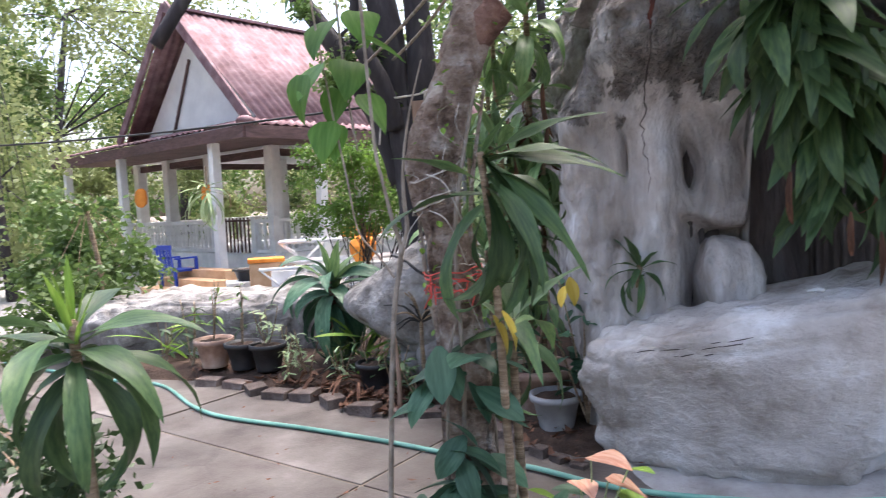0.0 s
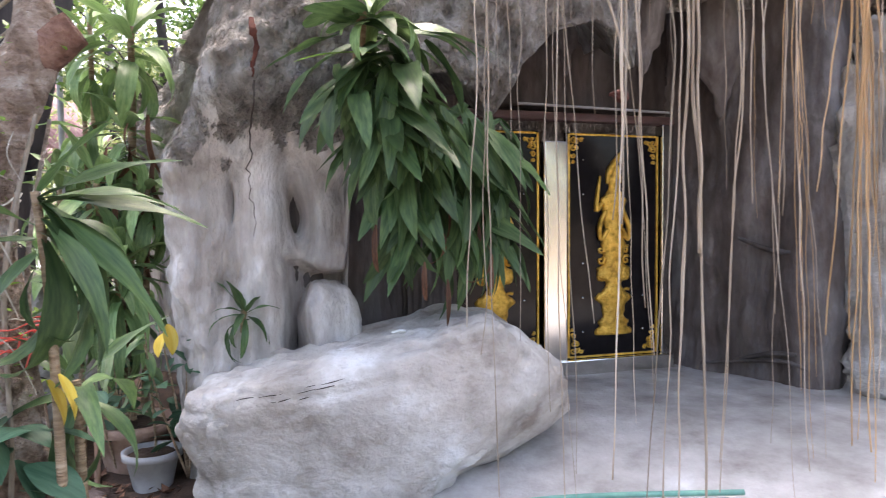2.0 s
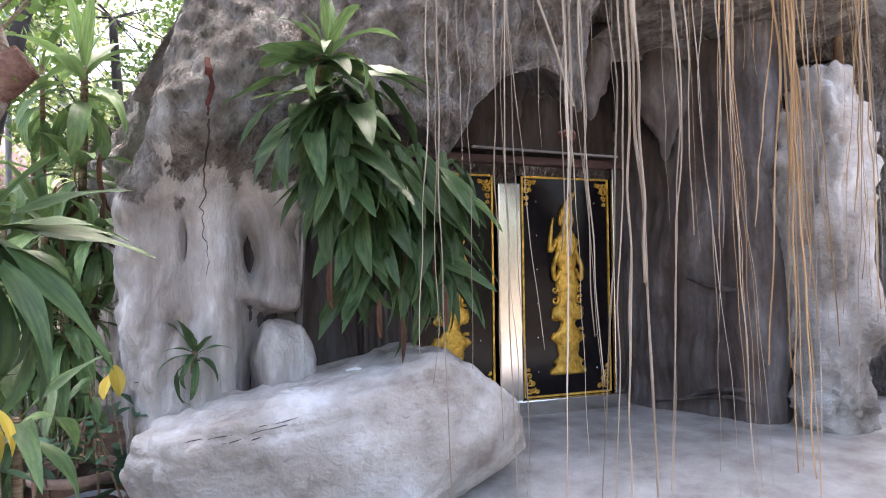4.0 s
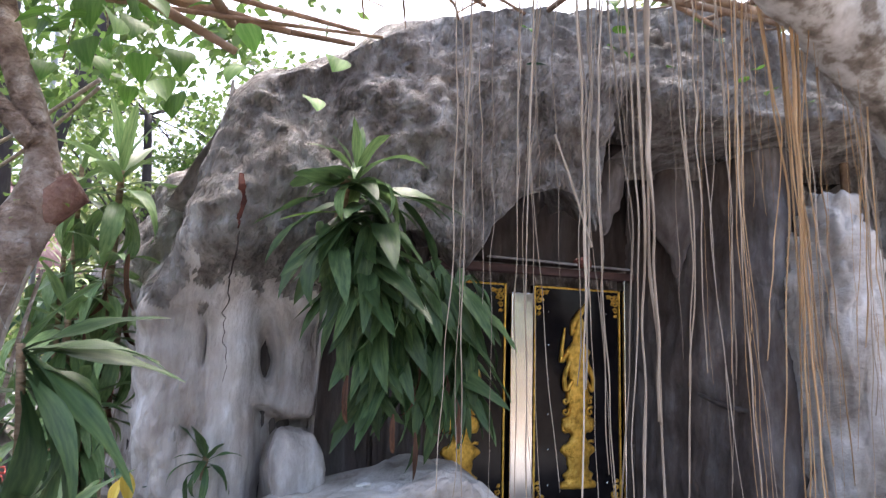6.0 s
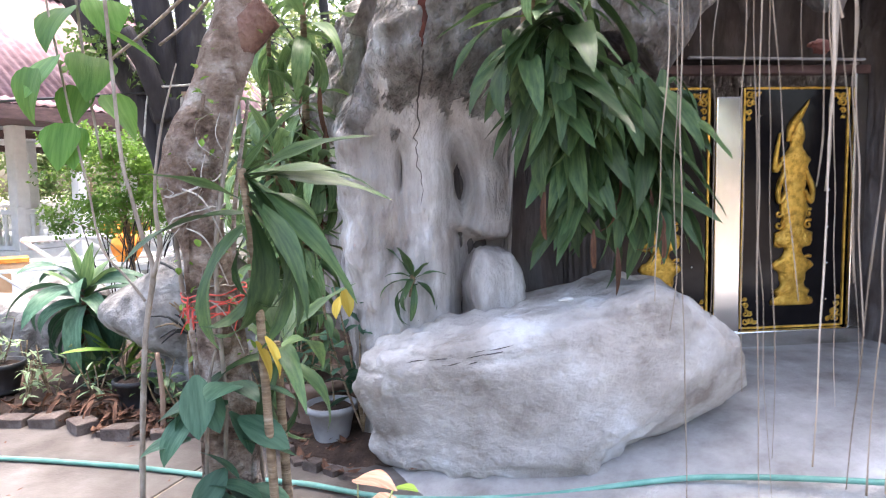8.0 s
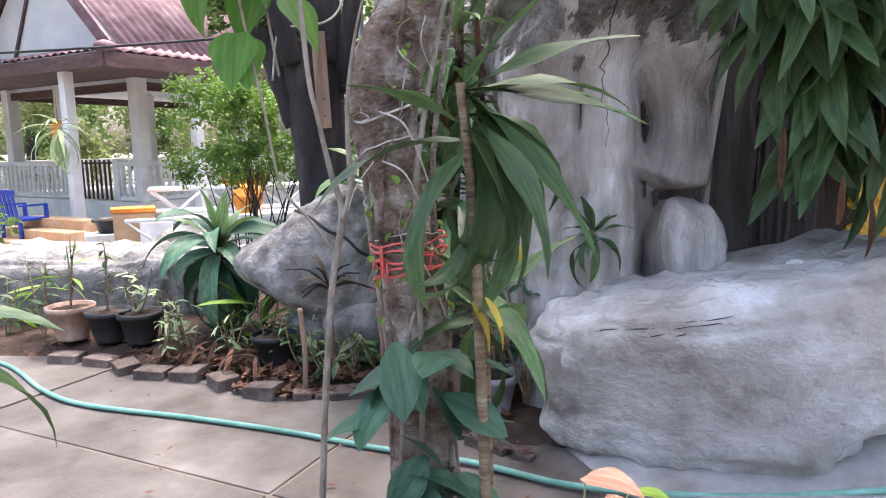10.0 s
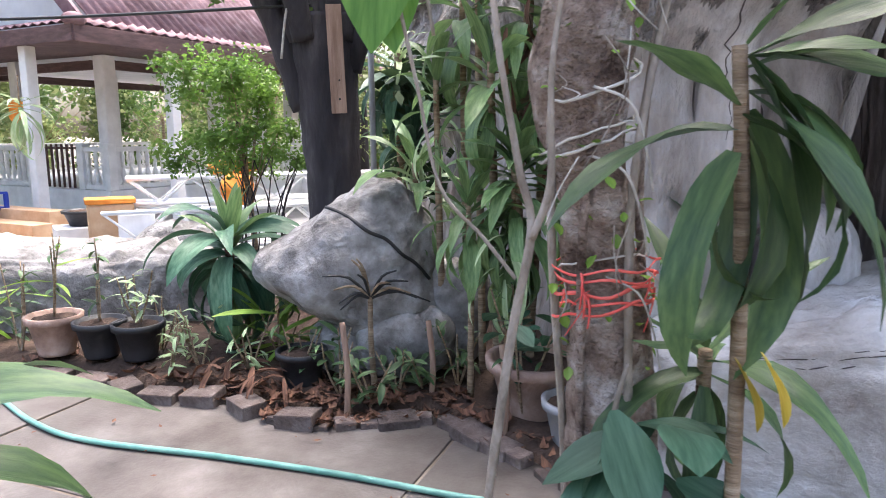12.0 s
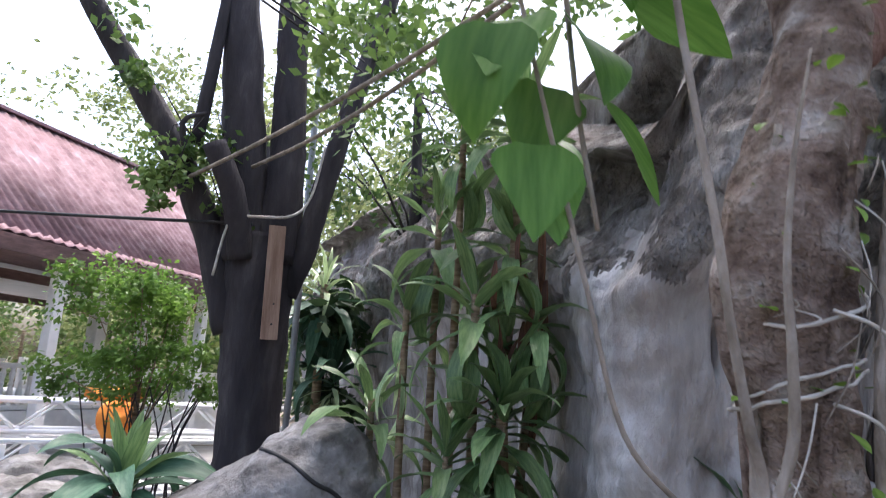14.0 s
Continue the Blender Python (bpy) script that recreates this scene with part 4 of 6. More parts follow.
# ---- leaves ----
def leaf_mesh(name, length, width, bend, material, kind="lance", rows=9, fold=0.25, wave=0.0, twist=0.0):
    """A leaf from the origin along +y, bending down through `bend` degrees, folded along its midrib."""
    v, f = [], []
    y = z = 0.0
    step = length / rows
    for i in range(rows + 1):
        t = i / rows
        if kind == "lance":
            w = math.sin(math.pi * min(0.06 + 0.94 * t, 1)) ** 0.75 * (1 - 0.25 * t)
        elif kind == "heart":
            w = (0.45 + 0.55 * math.sqrt(t / 0.28)) if t < 0.28 else (1 - (t - 0.28) / 0.72) ** 0.95 * (1 + 0.35 * (t - 0.28))
        elif kind == "strap":
            w = min(1, 4 * t + 0.35) * min(1, 3.5 * (1 - t))
        else:
            w = math.sin(math.pi * (0.04 + 0.96 * t)) ** 0.85
        w = max(w, 0.02) * width / 2
        a = -radians(bend) * t ** 1.3
        rise = fold * w
        tw = twist * t
        wv = wave * math.sin(9 * t + 1)
        for s in (-1, -0.5, 0, 0.5, 1):
            x = s * w
            zz = abs(s) * rise + wv * s * w
            v.append((x * math.cos(tw), y - math.sin(a) * zz, z + math.cos(a) * zz + x * math.sin(tw)))
        y += step * math.cos(a)
        z += step * math.sin(a)
    for i in range(rows):
        for k in range(4):
            a = i * 5 + k
            f.append((a, a + 1, a + 6, a + 5))
    me = bpy.data.meshes.new(name)
    me.from_pydata(v, [], f)
    me.materials.append(material)
    me.shade_smooth()
    return me


def leaf_set(name, length, width, material, bends=(25, 60, 95, 130), kind="lance", **kw):
    return [leaf_mesh(name, length, width, b, material, kind, twist=random.uniform(-0.5, 0.5), **kw) for b in bends]


L_DRAC = leaf_set("leaf", 0.5, 0.108, M_LEAF, wave=0.2)
L_DARK = leaf_set("leaf", 0.5, 0.095, M_LEAFDARK, wave=0.28)
L_BLUE = leaf_set("leaf", 0.5, 0.1, M_LEAFBLUE, wave=0.1)
L_HANG = leaf_set("leaf", 0.54, 0.13, M_LEAFDARK, (12, 30, 48, 75), wave=0.22, rows=11)
L_ARCH = leaf_set("leaf", 0.68, 0.15, M_LEAFBLUE, (95, 120, 145, 165), wave=0.12, rows=12)
L_LIME = leaf_set("leaf", 0.4, 0.06, M_LEAFLIME, (5, 20, 35))
L_PALE = leaf_set("leaf", 0.4, 0.04, M_LEAFPALE, (60, 100, 140), wave=0.2)
L_HEART = leaf_set("leaf", 0.17, 0.15, M_LEAFHEART, (10, 30, 50), "heart", fold=0.15)
L_OVATE = leaf_set("leaf", 0.2, 0.105, M_LEAFBLUE, (15, 35, 60), "ovate", fold=0.12)
L_SMALL = leaf_set("leaf", 0.13, 0.045, M_LEAFDARK, (15, 45, 80))
L_SMALLPALE = leaf_set("leaf", 0.12, 0.03, M_LEAFPALE, (15, 45, 80))
L_PINK = leaf_set("leaf", 0.17, 0.11, M_LEAFPINK, (10, 40, 70), "heart", fold=0.12)
L_LIMEHEART = leaf_set("leaf", 0.16, 0.1, M_LEAFLIME, (10, 40), "heart", fold=0.12)
L_YELLOW = leaf_set("leaf", 0.12, 0.055, M_LEAFYELLOW, (30, 60), "ovate")
L_DRY = leaf_set("leaf", 0.4, 0.045, M_LEAFDRY, (70, 120, 150), wave=0.3)


def add_leaf(parent, mesh, at, az, el, s=1.0, roll=0.0, sw=1.0):
    """A leaf at a place, pointing to azimuth az (0: +y, anticlockwise) and raised by el degrees."""
    ob = new("leaf", mesh)
    ob.parent = parent
    ob.matrix_basis = Matrix.Translation(at) @ Euler((radians(el), radians(roll), radians(az)), "XYZ").to_matrix().to_4x4() @ Matrix.Diagonal((s * sw, s, s, 1))
    return ob


def rosette(parent, at, meshes, n, el=(75, -35), s=(0.7, 1.1), drop=0.12, start=0.0, az=None, roll=12):
    """A whorl: young leaves upright at the top, older ones lower and hanging."""
    for k in range(n):
        t = k / max(n - 1, 1)
        a = start + k * 137.5 if az is None else random.uniform(*az)
        e = el[0] + (el[1] - el[0]) * t + random.uniform(-9, 9)
        m = meshes[min(int(t * len(meshes) + random.uniform(-0.4, 0.6)), len(meshes) - 1) if t > 0 else 0]
        r = 0.012
        p = (at[0] - r * math.sin(radians(a)), at[1] + r * math.cos(radians(a)), at[2] - drop * t)
        add_leaf(parent, m, p, a, e, random.uniform(*s) * (0.75 + 0.25 * min(1, 3 * t)), random.uniform(-roll, roll), random.uniform(0.85, 1.15))


def dracaena(name, label, stem, whorls, material=M_CANE, group=""):
    plant = thing(name, label, "plant", group)
    if stem:
        tube_part("stem", stem, material, plant, sides=9)
    for w in whorls:
        rosette(plant, **w)
    return plant


d1 = dracaena("dracaena", "leaning dracaena with long arching green leaves beside the tree", [(0.52, 2.12, 0, 0.016), (0.5, 2.1, 0.6, 0.015), (0.48, 2.1, 1.2, 0.014), (0.45, 2.1, 1.55, 0.013)],
              [dict(at=(0.45, 2.1, 1.55), meshes=L_DARK, n=4, el=(45, -20), s=(0.75, 1.0), az=(-60, -150)), dict(at=(0.46, 2.1, 1.5), meshes=L_DARK[1:], n=5, el=(-30, -75), s=(0.85, 1.2), az=(-40, -200)),
               dict(at=(0.46, 2.1, 1.45), meshes=L_DARK, n=4, el=(20, -60), s=(0.6, 0.9), az=(60, 160))])
for az, el, s in ((-95, -2, 0.95), (-105, 25, 0.85), (-80, 5, 0.8), (-112, -45, 1.1), (-125, -60, 1.15)):
    add_leaf(d1, random.choice(L_DARK[:2]), (0.46, 2.09, 1.53), az, el, s, 15, 0.95)
tube_part("stem", [(0.56, 2.35, 0, 0.02), (0.54, 2.3, 0.5, 0.018), (0.53, 2.28, 0.95, 0.015)], M_CANE, d1)
rosette(d1, (0.53, 2.28, 0.97), L_DARK, 12, (60, -60), (0.6, 0.9))
for p in ((0.47, 2.08, 1.0), (0.5, 2.05, 1.02)):
    add_leaf(d1, L_YELLOW[0], p, -120, -60, 1.2)

d2 = dracaena("hanging_dracaena", "dense dark green dracaena hanging from the grotto's brow", [(1.7, 2.95, 2.1, 0.03), (1.66, 2.78, 2.3, 0.028), (1.65, 2.7, 2.4, 0.02)],
              [dict(at=(1.69, 2.68, 2.42), meshes=L_DRAC, n=16, el=(80, -10), s=(0.5, 0.75), drop=0.1)])
for k in range(84):
    t = k / 83
    x = random.gauss(1.74 + 0.06 * t, 0.1)
    az = 180 + random.uniform(-100, 100)
    add_leaf(d2, random.choice(L_HANG), (x, 2.8 + random.uniform(-0.05, 0.14), 2.36 - 0.48 * t * random.uniform(0.7, 1.1)), az, random.uniform(-62, -8) - 15 * t + (35 if t < 0.12 else 0), random.uniform(0.72, 1.05), random.uniform(-30, 30), random.uniform(0.8, 1.15))
for k in range(96):
    t = k / 95
    add_leaf(d2, random.choice(L_HANG[:3] + L_DARK[1:3]), (random.gauss(2.1 + 0.08 * t, 0.17), 2.98 + random.uniform(-0.1, 0.12), 2.08 - 0.62 * t), random.uniform(95, 265), random.uniform(-80, -30), random.uniform(0.75, 1.05), random.uniform(-30, 30), random.uniform(0.8, 1.15))
for k in range(34):
    add_leaf(d2, random.choice(L_HANG[:3]), (random.uniform(2.15, 2.5), 3.02 + random.uniform(-0.08, 0.1), random.uniform(1.45, 2.0)), random.uniform(110, 250), random.uniform(-82, -45), random.uniform(0.6, 0.9), random.uniform(-30, 30), random.uniform(0.8, 1.1))
for k in range(9):
    add_leaf(d2, random.choice(L_DRY), (random.uniform(1.75, 2.4), 2.85, random.uniform(1.15, 1.6)), random.uniform(120, 240), random.uniform(-80, -50), random.uniform(0.5, 0.8))
add_leaf(d2, L_LIME[1], (1.68, 2.7, 2.2), 95, -5, 0.9)

d3 = dracaena("tall_dracaena", "tall many-headed dracaena with glossy drooping leaf heads beside the grotto", [(0.66, 4.45, 0, 0.035), (0.68, 4.42, 1.0, 0.03), (0.72, 4.4, 1.9, 0.025), (0.73, 4.4, 2.65, 0.02)],
              [dict(at=(0.73, 4.4, 2.72), meshes=L_DRAC, n=22, el=(80, -55), s=(0.8, 1.1), drop=0.35), dict(at=(0.7, 4.4, 2.1), meshes=L_DRAC[1:], n=18, el=(40, -65), s=(0.75, 1.0), drop=0.3),
               dict(at=(0.52, 4.35, 1.75), meshes=L_DRAC, n=18, el=(70, -60), s=(0.7, 1.0), drop=0.25), dict(at=(0.8, 4.3, 1.7), meshes=L_DRAC[1:], n=20, el=(50, -65), s=(0.7, 0.95), drop=0.2)])
tube_part("stem", [(0.6, 4.45, 0.1, 0.025), (0.56, 4.4, 1.0, 0.022), (0.52, 4.35, 1.75, 0.018)], M_CANE, d3)
tube_part("stem", [(0.75, 4.4, 0.1, 0.025), (0.78, 4.35, 1.0, 0.02), (0.8, 4.3, 1.7, 0.018)], M_CANE, d3)
for k in range(14):
    add_leaf(d3, random.choice(L_DRY), (random.uniform(0.55, 0.85), 4.3, random.uniform(1.3, 2.2)), random.uniform(90, 270), random.uniform(-85, -60), random.uniform(0.8, 1.2))
for p, ms, n, st in (((0.45, 4.75, 2.2), L_DRAC, 16, 10), ((0.3, 4.7, 1.7), L_DRAC[1:] + L_PALE, 16, 50), ((0.62, 4.25, 1.35), L_DRAC, 22, 80), ((0.2, 4.85, 1.25), L_DRAC[1:], 22, 20), ((0.5, 4.6, 2.7), L_DRAC, 15, 70)):
    tube_part("stem", [(p[0] + 0.05, p[1], 0.02, 0.022), (p[0] + 0.02, p[1], p[2] * 0.5, 0.02), (*p, 0.016)], M_CANE, d3)
    rosette(d3, p, ms, n, (75, -65), (0.65, 1.0), 0.35, st)
d4 = dracaena("potted_dracaena", "pale-edged dracaena with wilted hanging leaves in a terracotta pot", [(0.7, 4.12, 0.18, 0.022), (0.66, 4.2, 0.7, 0.02), (0.64, 4.25, 1.22, 0.016)],
              [dict(at=(0.64, 4.25, 1.27), meshes=L_DRAC, n=16, el=(82, 5), s=(0.55, 0.8)), dict(at=(0.64, 4.24, 1.15), meshes=L_DRAC[1:], n=26, el=(10, -60), s=(0.75, 1.0), drop=0.4)])
rosette(d4, (0.56, 4.15, 0.95), L_PALE, 12, (10, -60), (0.8, 1.2), 0.3)
d8 = dracaena("young_dracaena", "young dracaena with fresh upright leaves among the canes", [(0.42, 4.3, 0.05, 0.018), (0.42, 4.3, 0.6, 0.016), (0.4, 4.28, 1.05, 0.013)],
              [dict(at=(0.4, 4.28, 1.1), meshes=L_DRAC, n=22, el=(75, -55), s=(0.6, 0.85), drop=0.25)])
d5 = dracaena("bed_dracaena", "broad blue-green dracaena arching over the planting bed", [(-0.88, 5.3, 0.02, 0.035), (-0.9, 5.3, 0.4, 0.03), (-0.91, 5.3, 0.78, 0.025)],
              [dict(at=(-0.91, 5.3, 0.8), meshes=L_DRAC[:2], n=8, el=(85, 60), s=(0.75, 1.0)), dict(at=(-0.91, 5.3, 0.8), meshes=L_ARCH, n=30, el=(50, -35), s=(0.7, 1.1), drop=0.25, roll=28)], M_REDBARK)
rosette(d5, (-0.86, 5.25, 0.5), L_DRY[:1] + L_DRAC[2:], 10, (-20, -70), (0.7, 0.9))
d6 = dracaena("path_dracaena", "young dracaena with a lime new shoot over dark hanging leaves", [(-0.95, 2.02, 0, 0.025), (-0.96, 2.0, 0.6, 0.02), (-0.97, 2.0, 1.05, 0.018)],
              [dict(at=(-0.97, 2.0, 1.06), meshes=L_LIME, n=9, el=(88, 60), s=(0.5, 0.75)), dict(at=(-0.97, 2.0, 1.0), meshes=L_DARK[1:], n=20, el=(40, -45), s=(0.9, 1.2), drop=0.15)])
d7 = dracaena("ledge_dracaena", "small dark dracaena growing from the grotto pillar's foot", [(1.25, 3.62, 0.55, 0.022), (1.24, 3.58, 0.8, 0.02), (1.24, 3.52, 1.0, 0.016)],
              [dict(at=(1.24, 3.5, 1.0), meshes=L_DARK, n=20, el=(65, -45), s=(0.35, 0.62), drop=0.06)])

# ---- tree at the path, with its climbers ----
tree = thing("tree", "crooked mossy tree wound with vines, cords and ribbon beside the path", "tree")
tube_part("trunk", [(0.37, 2.38, -0.05, 0.14), (0.36, 2.36, 0.15, 0.11), (0.355, 2.35, 0.4, 0.1), (0.345, 2.35, 0.85, 0.088), (0.31, 2.35, 1.2, 0.075), (0.27, 2.35, 1.42, 0.09), (0.27, 2.36, 1.58, 0.095), (0.34, 2.38, 1.78, 0.09), (0.42, 2.4, 2.0, 0.085), (0.46, 2.42, 2.1, 0.085)], M_BARK, tree, sides=40, n=16, rough=0.2)
tube_part("limb", [(0.44, 2.42, 2.05, 0.07), (0.4, 2.5, 2.3, 0.055), (0.22, 2.65, 2.8, 0.05), (0.1, 2.75, 3.5, 0.04)], M_BARK, tree, sides=18, n=10, rough=0.18)
tube_part("limb", [(0.43, 2.4, 2.0, 0.08), (0.51, 2.38, 2.07, 0.068), (0.55, 2.37, 2.1, 0.06)], M_REDBARK, tree, sides=18, rough=0.15, label="sawn branch stub")
tube_part("limb", [(0.4, 2.45, 2.25, 0.04), (0.15, 2.6, 2.5, 0.035), (-0.2, 2.8, 2.75, 0.03), (-0.7, 3.0, 3.1, 0.02)], M_BARK, tree, sides=12, rough=0.15)
for c, r in (((0.24, 2.3, 1.6), 0.03), ((0.36, 2.28, 0.95), 0.022), ((0.4, 2.33, 1.85), 0.03), ((0.33, 2.28, 0.78), 0.025)):
    blob("burl", c, (r, r, r * 1.5), M_BARK, tree, amp=0.02, fs=9, nu=18, nv=14, seed=c[2] * 7)
for k in range(6):
    a = k * 1.05
    tube_part("climbing_root", [(0.36 + 0.11 * math.cos(a), 2.35 + 0.11 * math.sin(a), 0.1, 0.008), (0.35 + 0.1 * math.cos(a + 0.5), 2.35 + 0.1 * math.sin(a + 0.5), 0.7, 0.009), (0.3 + 0.095 * math.cos(a + 1), 2.35 + 0.095 * math.sin(a + 1), 1.3, 0.009), (0.36 + 0.11 * math.cos(a + 1.3), 2.37 + 0.11 * math.sin(a + 1.3), 1.8, 0.007)], M_BARK if k % 2 else M_PALESTEM, tree, sides=6)
liana = thing("liana", "pale bare liana stem rising beside the tree", "vine")
tube_part("stem", [(0.02, 2.36, -0.02, 0.011), (0.045, 2.33, 0.35, 0.0105), (0.07, 2.3, 0.67, 0.0095), (0.09, 2.28, 0.88, 0.0105), (0.11, 2.27, 1.04, 0.0095), (0.14, 2.27, 1.22, 0.009), (0.115, 2.27, 1.33, 0.0075), (0.085, 2.27, 1.48, 0.0065), (0.065, 2.27, 1.6, 0.0065), (0.04, 2.32, 1.95, 0.006), (0.0, 2.4, 2.6, 0.006)], M_PALESTEM, liana, rough=0.18, sides=12)
tube_part("stem", [(0.14, 2.265, 1.2, 0.008), (0.17, 2.25, 1.3, 0.008), (0.165, 2.24, 1.42, 0.007), (0.17, 2.25, 1.55, 0.0055), (0.2, 2.26, 1.72, 0.004), (0.25, 2.27, 1.9, 0.0025)], M_PALESTEM, liana, rough=0.18, sides=10)
tube_part("stem", [(0.11, 2.27, 1.12, 0.0045), (0.05, 2.3, 1.2, 0.0042), (-0.03, 2.34, 1.3, 0.004), (-0.07, 2.38, 1.5, 0.004), (-0.12, 2.42, 1.75, 0.004), (-0.2, 2.5, 2.2, 0.004)], M_PALESTEM, liana, rough=0.14)


def cord(c, z, r, th, tilt, turns, seed):
    """A loosely wound cord with a knot and a hanging tail, bound to the trunk."""
    rg = random.Random(seed)
    pts = []
    for a in np.linspace(0, 2 * math.pi * turns, int(20 * turns)):
        pts.append((c[0] + (r + rg.uniform(-0.002, 0.008)) * math.cos(a), c[1] + (r + rg.uniform(-0.002, 0.008)) * math.sin(a), z + tilt * math.sin(a + seed) + 0.022 * a / 6.28 + rg.uniform(-0.006, 0.006), th * rg.uniform(0.8, 1.3)))
    v, f = [], []
    tube(v, f, pts, 6)
    mesh_ob("cord", v, f, M_CORD, tree, "dirty white cord bound round the trunk")
    tube_part("cord", [(c[0] - r * 0.3, c[1] - r, z, th), (c[0] + 0.03, c[1] - r - 0.03, z - 0.03, th), (c[0] + 0.07, c[1] - r - 0.02, z - 0.11, th), (c[0] + 0.1, c[1] - r, z - 0.2, th * 0.8)], M_CORD, tree, sides=6)


cord((0.28, 2.35), 1.49, 0.1, 0.003, 0.04, 1.6, 1)
cord((0.28, 2.35), 1.36, 0.092, 0.0028, 0.03, 2.4, 2)
cord((0.32, 2.35), 1.12, 0.088, 0.0022, 0.02, 1.1, 3)
ribbon = thing("red_ribbon", "frayed red plastic ribbon bound round the tree trunk", "ribbon")
for k in range(5):
    z0, tl, ph, hw = 1.045 + 0.022 * k, random.uniform(-0.035, 0.035), random.uniform(0, 6.3), random.uniform(0.0022, 0.0045)
    v, f = [], []
    for i in range(41):
        a = 6.6 * i / 40
        r = 0.103 + 0.004 * math.sin(7 * a + k) + 0.002 * k
        z = z0 + tl * math.sin(a + ph) + 0.006 * math.sin(5 * a + ph)
        tw = 0.7 * math.sin(3 * a + ph)
        for e, dr in ((-1, -0.001), (1, -0.001), (1, 0.001), (-1, 0.001)):
            rr = r + dr + 0.5 * e * hw * math.sin(tw)
            v.append((0.325 + rr * math.cos(a), 2.35 + rr * math.sin(a), z + e * hw * math.cos(tw)))
    f = [(i * 4 + q, i * 4 + (q + 1) % 4, i * 4 + 4 + (q + 1) % 4, i * 4 + 4 + q) for i in range(40) for q in range(4)]
    mesh_ob("strand", v, f, M_RED, ribbon)
for k in range(9):
    a = math.pi * random.uniform(1.0, 1.35) if k < 6 else math.pi * random.uniform(1.6, 2.0)
    p = Vector((0.325 + 0.105 * math.cos(a), 2.35 + 0.105 * math.sin(a), random.uniform(1.04, 1.14)))
    g = Vector((random.uniform(-0.05, 0.01), random.uniform(-0.03, 0.0), -random.uniform(0.02, 0.09)))
    w = Vector((0.0035, 0.002, 0.0015))
    v = []
    for i in range(6):
        t = i / 5
        c = p + g * t + Vector((0, -0.014 * math.sin(math.pi * t), 0.012 * math.sin(math.pi * t)))
        v += [c - w * (1 - 0.3 * t), c + w * (1 - 0.3 * t), c + w * (1 - 0.3 * t) + Vector((0, 0.002, 0)), c - w * (1 - 0.3 * t) + Vector((0, 0.002, 0))]
    f = [(i * 4 + q, i * 4 + (q + 1) % 4, i * 4 + 4 + (q + 1) % 4, i * 4 + 4 + q) for i in range(5) for q in range(4)]
    mesh_ob("strand", v, f, M_RED, ribbon)

for k in range(18):
    z = random.uniform(1.05, 1.8)
    a = random.uniform(3.4, 5.6)
    cx = interp(z, [(1.0, 0.33), (1.2, 0.31), (1.45, 0.27), (1.6, 0.275), (1.8, 0.35)])
    p = (cx + 0.1 * math.cos(a), 2.35 + 0.1 * math.sin(a), z)
    q = (p[0] + random.uniform(-0.09, 0.09), p[1] - random.uniform(0.0, 0.03), z - random.uniform(0.02, 0.16))
    tube_part("rootlet", [(*p, 0.0016), ((p[0] + q[0]) / 2 + random.uniform(-0.03, 0.03), min(p[1], q[1]) - 0.008, (p[2] + q[2]) / 2, 0.0016), (*q, 0.001)], M_PALESTEM if k % 3 else M_CORD, tree, sides=5, n=4)
moss = thing("trunk_creeper", "tiny yellow-green creeper leaves clinging to the trunk", "vine")
L_TINY = leaf_set("leaf", 0.045, 0.03, M_LEAFLIME, (10, 40), "ovate", rows=4)
for k in range(70):
    z = random.uniform(0.9, 2.05)
    a = random.uniform(2.9, 6.5)
    cx = interp(z, [(0.85, 0.345), (1.2, 0.31), (1.45, 0.27), (1.6, 0.275), (1.8, 0.35), (2.05, 0.44)])
    add_leaf(moss, random.choice(L_TINY), (cx + 0.1 * math.cos(a), 2.36 + 0.1 * math.sin(a), z), random.uniform(90, 270), random.uniform(-60, 30), random.uniform(0.4, 0.85))
pothos = thing("climbing_vine", "broad dark ovate leaves of a vine climbing the trunk's foot", "vine")
tube_part("stem", [(0.3, 2.22, 0.0, 0.008), (0.28, 2.2, 0.4, 0.007), (0.3, 2.22, 0.8, 0.006), (0.33, 2.22, 0.95, 0.005)], M_PALESTEM, pothos, sides=6)
for k in range(30):
    z = random.uniform(0.25, 0.9)
    add_leaf(pothos, random.choice(L_OVATE), (0.31 + random.uniform(-0.08, 0.1), 2.18 + random.uniform(-0.05, 0.03), z), random.uniform(80, 280), random.uniform(-50, 20), random.uniform(0.75, 1.15), random.uniform(-30, 30))
heart = thing("heart_leaf_vine", "hanging vine with large green heart-shaped leaves", "vine")
tube_part("stem", [(-0.1, 2.5, 3.2, 0.006), (-0.1, 2.48, 2.4, 0.005), (-0.07, 2.45, 1.9, 0.005), (-0.03, 2.42, 1.6, 0.004)], M_PALESTEM, heart, sides=7)
